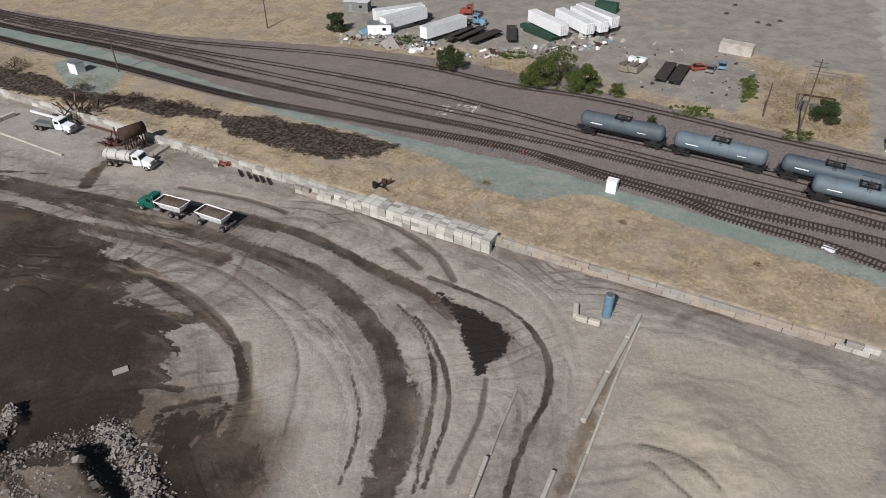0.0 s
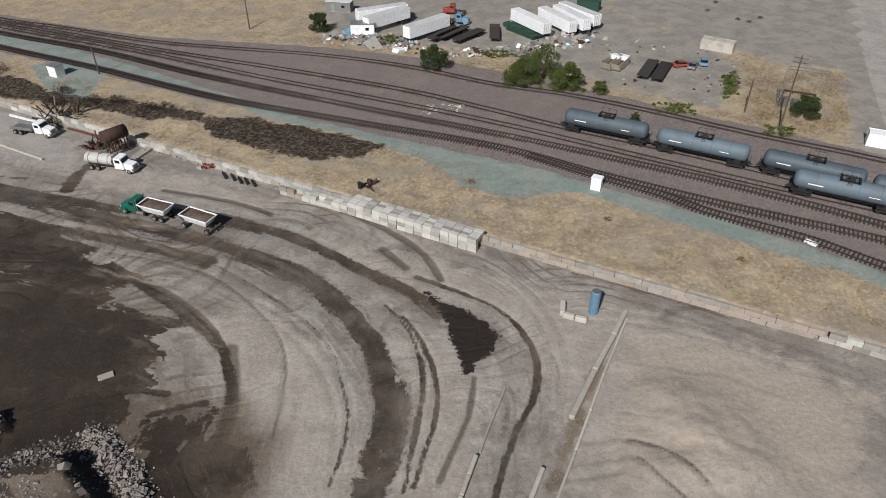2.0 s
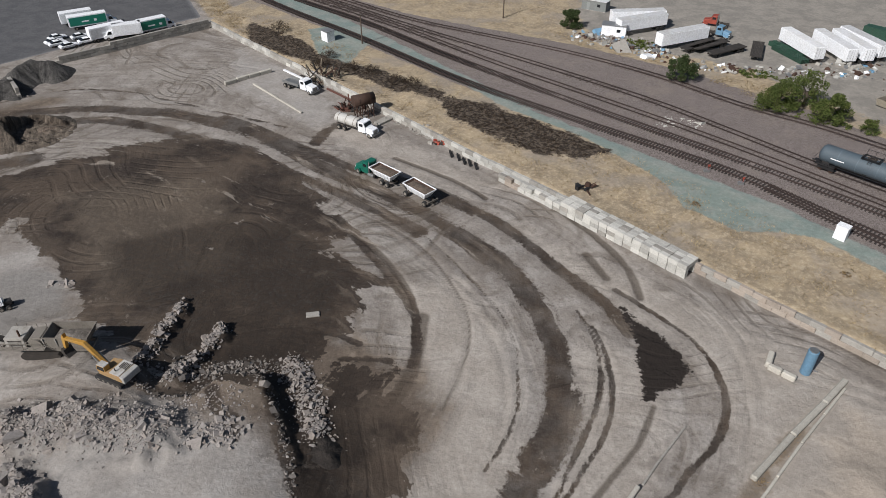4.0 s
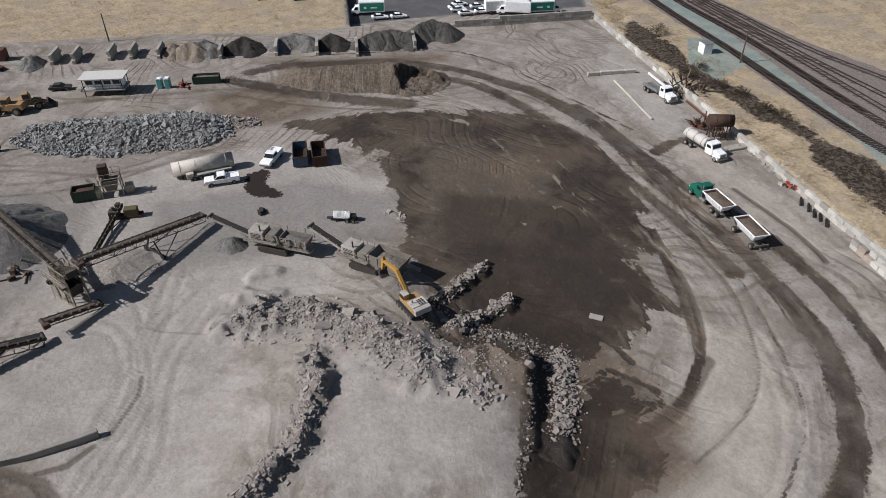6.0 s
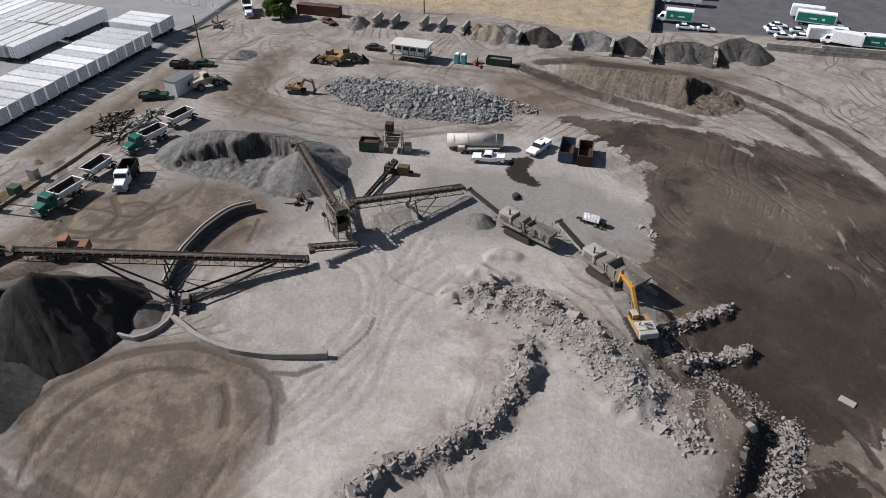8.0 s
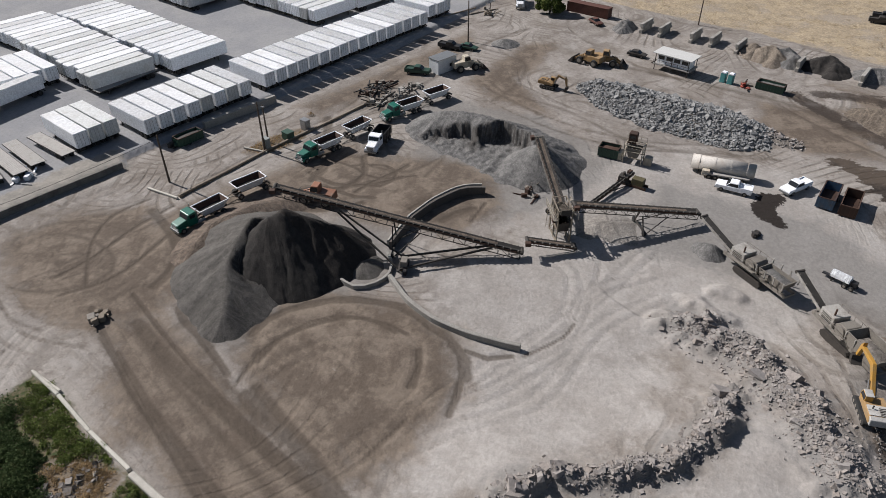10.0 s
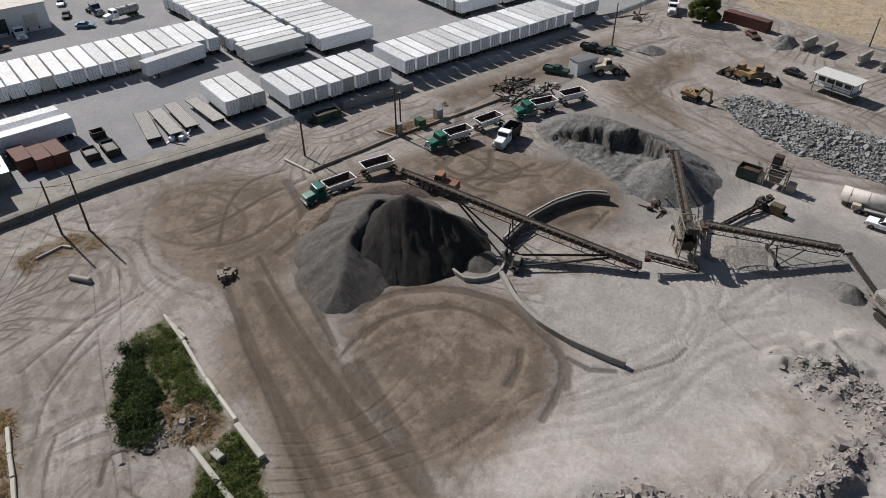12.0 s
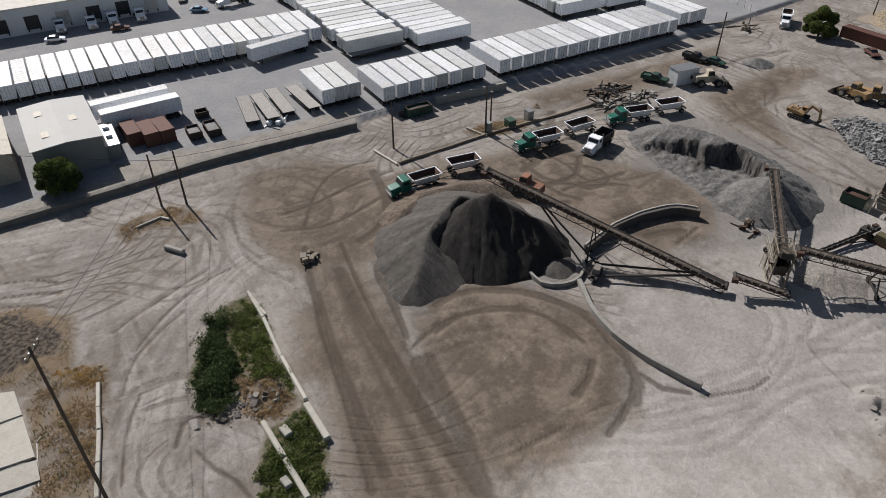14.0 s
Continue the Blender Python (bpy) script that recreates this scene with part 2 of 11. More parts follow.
# paler copy of the heap stone, set from the bank's sunlit slope
HEAP_PALER = heap_mat("paler_crushed_stone", (0.082, 0.075, 0.066), (0.115, 0.106, 0.095), fine=7.0, bump=0.35, streak=0.16)
HEAP_TAN = heap_mat("tan_sandy_soil", (0.27, 0.225, 0.175), (0.23, 0.19, 0.15), scale=0.12, fine=3.0, bump=0.5, streak=0.12)
HEAP_BLACK = heap_mat("black_asphalt_grindings", (0.06, 0.057, 0.054), (0.1, 0.095, 0.088), fine=3.0, bump=0.9)
HEAP_RUBBLE = heap_mat("rubble_fines", (0.25, 0.225, 0.195), (0.18, 0.16, 0.14), fine=2.5, bump=1.0)
HEAP_FINES = heap_mat("pale_dusty_fines", (0.34, 0.315, 0.285), (0.29, 0.265, 0.235), fine=4.0, bump=0.4, streak=0.12)
ROCK = rock_mat("broken_concrete", (0.47, 0.435, 0.41), (0.25, 0.218, 0.192), 0.3)
ROCK_GREY = rock_mat("grey_broken_concrete", (0.42, 0.42, 0.41), (0.27, 0.27, 0.265))
ROCK_DARK = rock_mat("dark_rubble", (0.1, 0.083, 0.07), (0.3, 0.275, 0.25), 0.45)
LEAF = leaf_mat("green_leaves", (0.06, 0.092, 0.026), (0.16, 0.19, 0.06))
LEAF_DARK = leaf_mat("dark_green_leaves", (0.045, 0.072, 0.028), (0.085, 0.115, 0.048))
LEAF_LIGHT = leaf_mat("bright_weeds", (0.085, 0.125, 0.03), (0.16, 0.185, 0.06))
STRAW = leaf_mat("dry_straw", (0.36, 0.285, 0.175), (0.48, 0.39, 0.26), 0.5)
HAY_BROWN = leaf_mat("brown_dry_weeds", (0.27, 0.19, 0.1), (0.42, 0.31, 0.18), 0.5)
HAY_GOLD = leaf_mat("golden_dry_weeds", (0.4, 0.26, 0.1), (0.52, 0.37, 0.17), 0.5)
CHAR = leaf_mat("scorched_twigs", (0.028, 0.022, 0.017), (0.105, 0.078, 0.058), 0.1)
BARK = stuff_mat("bark", (0.14, 0.11, 0.085), 0.95, scale=2.0)

# ---- building helpers ----
def part(name, bm, material, parent, label=""):
    """Links a bmesh as one mesh object under a thing or a part."""
    me = bpy.data.meshes.new(name)
    bm.to_mesh(me)
    bm.free()
    me.materials.append(material)
    ob = new(name, me)
    ob.parent = parent
    if label:
        ob["label"] = label
    return ob


def root(name, label, category, group="", kind=""):
    return tagged(new(name), label, category, group, kind)


def box(bm, x, y, z, sx, sy, sz, rz=0.0, rx=0.0, ry=0.0):
    """A box whose base centre is at x, y, z (turned about that point)."""
    m = pose(x, y, z, rx, ry, rz) @ Matrix.Translation((0, 0, sz / 2)) @ Matrix.Diagonal((sx, sy, sz, 1))
    return bmesh.ops.create_cube(bm, size=1.0, matrix=m)["verts"]


def rod(bm, a, b, r, seg=8, r2=None):
    a, b = Vector(a), Vector(b)
    d = b - a
    m = Matrix.Translation((a + b) / 2) @ d.to_track_quat("Z", "Y").to_matrix().to_4x4()
    return bmesh.ops.create_cone(bm, cap_ends=True, segments=seg, radius1=r, radius2=r if r2 is None else r2, depth=d.length, matrix=m)["verts"]


def bar(bm, a, b, w, h):
    """A square-edged bar from a to b, h high and w wide."""
    a, b = Vector(a), Vector(b)
    d = b - a
    m = Matrix.Translation((a + b) / 2) @ d.to_track_quat("Y", "Z").to_matrix().to_4x4() @ Matrix.Diagonal((w, d.length, h, 1))
    return bmesh.ops.create_cube(bm, size=1.0, matrix=m)["verts"]


def soften(bm, width=0.03, segments=1):
    bmesh.ops.bevel(bm, geom=[e for e in bm.edges if e.calc_length() > width * 3], offset=width, segments=segments, affect="EDGES", profile=0.5)
    return bm


def prism(bm, outline, y0, y1):
    """A solid with an outline in x and z, drawn out from y0 to y1."""
    n = len(outline)
    a = [bm.verts.new((x, y0, z)) for x, z in outline]
    b = [bm.verts.new((x, y1, z)) for x, z in outline]
    bm.faces.new(a[::-1])
    bm.faces.new(b)
    for i in range(n):
        bm.faces.new((a[i], a[(i + 1) % n], b[(i + 1) % n], b[i]))
    bmesh.ops.recalc_face_normals(bm, faces=bm.faces)


def heading(a, b):
    return math.degrees(math.atan2(b[1] - a[1], b[0] - a[0]))


def smooth_line(pts, step):
    """Points every step metres along a soft curve through pts."""
    p = [Vector(q) for q in pts]
    p = [2 * p[0] - p[1], *p, 2 * p[-1] - p[-2]]
    dense = []
    for i in range(1, len(p) - 2):
        a, b, c, d = p[i - 1 : i + 3]
        for k in range(12):
            t = k / 12
            dense.append(0.5 * (2 * b + (c - a) * t + (2 * a - 5 * b + 4 * c - d) * t * t + (3 * b - a - 3 * c + d) * t**3))
    dense.append(p[-2])
    out, left = [dense[0]], step
    for a, b in zip(dense, dense[1:]):
        while (b - a).length >= left:
            a = a + (b - a).normalized() * left
            out.append(a)
            left = step
        left -= (b - a).length
    return out


# ---- shape of the ground ----
WALL_N, WALL_C = (0.469, 0.883), 77.5
RAIL_Z, LOT_Z = 1.0, 0.8
LOT_EDGE = [(-25.6, -107.7), (-44.0, -98.0), (-58.5, -90.5), (-75.5, -82.0), (-97.1, -67.9)]
LOT_EDGE_2 = [(-99.1, -69.2), (-113.2, -60.7), (-128.0, -50.3), (-146.4, -36.9), (-177.8, -20.8), (-195.9, -11.3)]
PLATEAU = [(-51.4, 40.6), (-48.3, 37.6), (-43.0, 38.8), (-41.5, 43.0), (-37.5, 44.1), (-33.3, 40.2), (-29.2, 35.8), (-22.5, 29.5), (-30.4, 7.0), (-40.4, 2.3), (-42.1, 10.7), (-50.3, 21.9), (-57.0, 37.8)]
PLATEAU_TOP = 3.6


def np_line(P, pts):
    """Distance of points to a line, its sign (left is positive) and how far along the nearest place lies."""
    best, sign, along, s0 = np.full(len(P), 1e9), np.ones(len(P)), np.zeros(len(P)), 0.0
    for a, b in zip(pts, pts[1:]):
        a, b = np.array(a[:2]), np.array(b[:2])
        d = b - a
        ln = np.hypot(*d)
        t = np.clip(((P - a) @ d) / ln**2, 0, 1)
        off = P - a - t[:, None] * d
        r = np.hypot(off[:, 0], off[:, 1])
        near = r < best
        best = np.where(near, r, best)
        sign = np.where(near, np.sign(d[0] * (P[:, 1] - a[1]) - d[1] * (P[:, 0] - a[0])), sign)
        along = np.where(near, s0 + t * ln, along)
        s0 += ln
    return best, sign, along


def np_area(P, poly):
    """Signed distance to a closed outline, positive inside."""
    ring = list(poly) + [poly[0]]
    d = np_line(P, ring)[0]
    inside = np.zeros(len(P), bool)
    for (x1, y1), (x2, y2) in zip(ring, ring[1:]):
        if y1 != y2:
            inside ^= ((y1 > P[:, 1]) != (y2 > P[:, 1])) & (P[:, 0] < (x2 - x1) * (P[:, 1] - y1) / (y2 - y1) + x1)
    return np.where(inside, d, -d)


def step01(v, lo, hi):
    t = np.clip((v - lo) / (hi - lo), 0, 1)
    return t * t * (3 - 2 * t)


def waves(P, size, seed, octaves=4):
    """Cheap smooth noise, about -1 to 1: sums of turned waves."""
    rng = np.random.RandomState(seed)
    out = np.zeros(len(P))
    for o in range(octaves):
        for _ in range(5):
            a, ph = rng.uniform(0, 6.28), rng.uniform(0, 6.28)
            k = 6.28 / size * 2**o * rng.uniform(0.7, 1.4)
            out += np.sin(k * (P[:, 0] * math.cos(a) + P[:, 1] * math.sin(a)) + ph + 1.3 * np.sin(0.6 * k * (P[:, 1] * math.cos(a) - P[:, 0] * math.sin(a)) + 2 * ph)) * 0.32 / 1.7**o
    return out


LOT = LOT_EDGE + LOT_EDGE_2 + [(-260, 20), (-330, -140), (-200, -330), (0, -260)]
TAN_MOUND = [(22.8, 57.1), (28.2, 58.5), (33.5, 56.2), (37.3, 54.0), (38.8, 48.4), (39.1, 38.8), (33.9, 33.1), (11.0, 33.1), (12.5, 40.0), (16.8, 48.4)]
SCARPS = [
    ([(19.3, 46.7), (21.7, 46.6), (23.2, 45.6), (25.1, 45.0), (25.9, 43.6), (27.2, 41.5), (28.0, 39.8)], 0.12),
    ([(19.3, 44.1), (21.3, 44.1), (22.5, 43.0), (22.9, 41.3), (24.4, 39.8), (26.0, 38.0)], 0.12),
    ([(16.0, 42.1), (19.5, 42.4), (20.9, 41.3), (24.2, 38.9)], 0.15),
    ([(26.6, 57.5), (30.4, 56.5), (34.3, 55.9), (37.0, 54.3)], 0.1),
    ([(-70.0, 15.3), (-68.1, 17.1), (-67.4, 19.4)], 0.4),
]
RIDGE_A = [(-53.8, 24.9), (-48.3, 21.5), (-43.5, 16.6), (-41.5, 9.8), (-40.8, 4.4), (-38.4, 0.5)]
RIDGE_B = [(-67.3, 22.0), (-62.9, 27.1), (-57.1, 30.1), (-52.2, 31.6), (-46.9, 32.5), (-42.3, 32.8)]
FOOT_BANK = [(-37.0, 48.9), (-34.8, 47.3), (-32.0, 44.4), (-29.6, 41.4), (-28.0, 39.4)]
SPURS = [[(-52.6, 42.2), (-54.2, 47.4), (-55.6, 53.2)], [(-47.7, 40.7), (-47.2, 46.0), (-47.9, 51.4)]]


def ground_z(P):
    P = np.asarray(P, float).reshape(-1, 2)
    z = 0.10 * waves(P, 60, 3, 3) + 0.035 * waves(P, 7, 5, 3)
    side = P @ np.array(WALL_N) - WALL_C
    corner = step01(P[:, 0], -123, -119)
    z += RAIL_Z * step01(side, 0.2, 1.4) * corner
    z += (0.25 * waves(P, 18, 8, 3)) * step01(side, 1, 5) * (1 - step01(side, 9, 15))
    lot = np_area(P, LOT)
    z = z * (1 - step01(lot, -1, 3)) + LOT_Z * step01(lot, 0.1, 0.9)
    pl = np_area(P, PLATEAU)
    rough = 1.0 * waves(P, 9, 21, 3)
    steep = step01(pl + rough * 0.35, -0.75, 0.25)
    gentle = step01(pl, -14.0, 9.0)
    north = step01(P @ np.array((0.2, 1.0)), 25, 45)
    z += PLATEAU_TOP * (north * steep + (1 - north) * gentle)
    for line, h, w in ((RIDGE_A, 1.5, 2.2), (RIDGE_B, 1.2, 4.5), ([(-66.9, 22.2), (-64.4, 26.0), (-61.5, 29.6)], 0.9, 3.0), (SPURS[0], 1.0, 1.5), (SPURS[1], 1.1, 1.6), (FOOT_BANK, 0.4, 2.2), ([(-71.5, 24.6), (-69.4, 27.4)], 0.7, 2.4), ([(-74.8, 27.6), (-73.6, 30.4)], 0.6, 2.0), ([(-66.0, 18.6), (-64.4, 20.2)], 0.5, 1.8)):
        d = np_line(P, line)[0]
        z += h * step01(-d + 0.8 * waves(P, 6, 33, 2), -w, 0.0) * (1 + 0.3 * waves(P, 5, 12, 2))
    tm = np_area(P, TAN_MOUND)
    z += 1.5 * step01(tm, 0, 10) * (1 + 0.2 * waves(P, 16, 44, 2) - 0.12 * np.abs(waves(P, 8, 45, 3))) 
    for line, drop in SCARPS:
        d, sgn, _ = np_line(P, line)
        z -= drop * step01(d * sgn, -0.3, 0.3) * (1 - step01(d, 2.0, 7.0))
    return z


def z_at(x, y):
    return float(ground_z([(x, y)])[0])


# ---- what lies on the ground ----
WET = [(-115.0, 53.8), (-109.1, 66.0), (-104.9, 74.1), (-97.6, 82.9), (-90.0, 91.2), (-80.0, 95.2), (-70.5, 95.0), (-62.0, 90.4), (-54.5, 86.0), (-48.2, 81.2), (-42.6, 76.6), (-40.6, 74.6), (-44.2, 71.0), (-39.6, 69.6), (-33.0, 67.0), (-35.6, 63.6), (-32.6, 61.0), (-33.2, 57.4), (-34.4, 54.8), (-33.9, 50.7), (-37.0, 49.4), (-42.7, 47.8), (-49.2, 45.8), (-55.3, 45.0), (-61.9, 46.4), (-67.6, 48.4), (-71.4, 51.8), (-80.8, 56.5), (-89.3, 59.9), (-97.6, 60.3), (-104.2, 58.1)]
WET_2 = [(-36.9, 50.6), (-28.8, 53.6), (-22.7, 55.3), (-21.7, 50.5), (-22.7, 46.9), (-18.7, 44.8), (-19.1, 39.4), (-17.8, 34.8), (-18.7, 30.0), (-23.1, 27.1), (-26.3, 35.5)]
WET_3 = [(-52.7, 41.1), (-54.1, 46.5), (-50.7, 51.0), (-41.7, 52.5), (-36.6, 51.1), (-35.0, 46.3), (-30.7, 45.0), (-25.3, 41.0), (-22.7, 33.2), (-26.4, 34.5), (-32.5, 40.3), (-36.4, 42.5), (-39.8, 42.4), (-44.3, 40.2)]
WET_4 = [(-29.6, 40.4), (-30.0, 46.4), (-26.0, 47.6), (-23.5, 48.8), (-20.4, 47.0), (-18.0, 43.8), (-17.4, 36.0), (-19.0, 30.0), (-23.1, 27.1), (-26.3, 35.5)]
DRY_MUD = [[(-91.9, 70.0), (-84.0, 80.0), (-70.0, 82.0), (-60.0, 74.0), (-54.4, 64.2), (-58.0, 54.0), (-66.5, 51.5), (-78.5, 59.0)]]
DARK_MUD = [[(-75.0, 62.0), (-62.0, 74.0), (-50.0, 76.0), (-40.0, 70.0), (-35.0, 62.0), (-36.0, 54.0), (-47.0, 55.0), (-56.0, 52.0), (-66.0, 52.0)], [(-56.5, 44.5), (-55.0, 53.5), (-46.0, 57.5), (-37.0, 56.5), (-30.5, 55.0), (-27.0, 47.0), (-22.0, 40.0), (-23.0, 28.0), (-30.0, 37.0), (-37.0, 42.0), (-44.0, 39.5), (-51.0, 39.5)]]
PUDDLE = [(-0.4, 72.4), (1.2, 69.7), (4.9, 68.3), (7.7, 65.8), (8.7, 62.8), (7.6, 60.4), (5.8, 59.0), (5.0, 57.1), (3.8, 56.7), (3.5, 60.2), (2.1, 66.3), (0.3, 70.2)]
PUDDLE_2 = [(-98.0, 37.1), (-101.1, 39.7), (-101.4, 43.1), (-99.1, 43.4), (-96.3, 40.5), (-91.7, 41.1), (-90.8, 40.0), (-92.9, 38.2), (-94.9, 37.1)]
ROADS_WET = [
    ([(-142.7, 61.2), (-142.0, 68.3), (-135.9, 77.5), (-127.1, 89.9), (-116.6, 96.8), (-105.0, 100.7), (-90.9, 102.8), (-77.8, 101.2), (-65.6, 97.4), (-55.4, 93.0), (-45.5, 89.5), (-37.3, 86.1), (-30.0, 82.9), (-23.2, 79.5), (-17.5, 75.6), (-13.2, 71.2), (-9.6, 66.1), (-6.7, 60.3), (-5.2, 54.6), (-5.3, 49.3), (-6.1, 43.3)], 1.9),
    ([(-4.8, 54.8), (-4.8, 49.3), (-5.6, 44.0), (-6.4, 40.1), (-7.5, 36.0)], 1.9),
    ([(-116.4, 88.5), (-106.3, 95.1), (-94.4, 96.1), (-81.6, 95.0), (-69.9, 94.0)], 1.6),
    ([(-141.4, 55.8), (-130.9, 61.2), (-116.5, 70.0), (-104.0, 80.3)], 2.2),
    ([(-33.1, 91.9), (-23.5, 87.2), (-14.6, 81.4), (-8.6, 76.9), (-4.0, 73.2), (-0.4, 69.9), (2.5, 65.4)], 1.1),
    ([(-83.2, 104.3), (-76.5, 102.7), (-63.0, 98.6), (-51.1, 94.7), (-36.5, 92.0), (-23.0, 87.2)], 1.3),
    ([(-75.2, 90.1), (-69.7, 89.8), (-57.9, 89.1), (-44.9, 84.8), (-31.6, 79.7)], 1.3),
    ([(-60.9, 100.5), (-60.8, 107.3), (-58.9, 110.4)], 1.3),
    ([(-46.0, 79.6), (-39.9, 74.6), (-32.9, 68.9), (-27.6, 64.3), (-24.7, 59.6), (-23.0, 54.6), (-23.4, 51.6)], 0.75),
    ([(-36.4, 55.2), (-33.2, 55.2), (-30.4, 54.6)], 0.5),
    ([(-31.4, 51.6), (-27.4, 52.9), (-23.6, 53.3)], 0.45),
    ([(-1.9, 75.7), (3.6, 72.3), (8.7, 68.7), (11.6, 64.2), (12.9, 59.2), (12.0, 53.8), (10.1, 50.1), (8.1, 45.9), (6.2, 40.4), (5.5, 38.1)], 0.42),
    ([(-41.5, 82.5), (-31.5, 79.4), (-21.8, 71.8), (-15.7, 66.3), (-12.2, 61.1), (-10.1, 54.6), (-9.2, 49.7), (-10.0, 43.8), (-10.9, 40.4)], 0.2),
    ([(-6.0, 69.7), (-3.0, 65.0), (-1.3, 59.2), (-1.0, 53.8), (-1.8, 48.2), (-3.0, 40.4)], 0.3),
    ([(-3.6, 67.4), (-1.4, 63.1), (0.3, 58.2), (0.7, 52.1), (-0.8, 45.9), (-2.2, 40.4)], 0.3),
    ([(-143.1, 61.3), (-142.3, 77.1), (-133.6, 92.1), (-124.4, 104.5), (-109.7, 108.5), (-91.3, 106.9), (-76.0, 105.6), (-66.3, 104.0)], 0.35),
]
ROADS_WET += [
    ([(-50.8, 39.6), (-46.4, 39.4), (-43.4, 42.4), (-39.6, 44.6), (-36.0, 43.6), (-32.4, 39.6), (-28.6, 35.2), (-24.4, 30.4)], 1.3),
    ([(-37.4, 48.4), (-33.6, 45.4), (-30.2, 41.4), (-27.0, 37.2), (-24.6, 34.0)], 2.4),
    ([(-41.4, 40.6), (-39.0, 37.8), (-36.0, 37.0), (-35.2, 34.4)], 0.8),
]
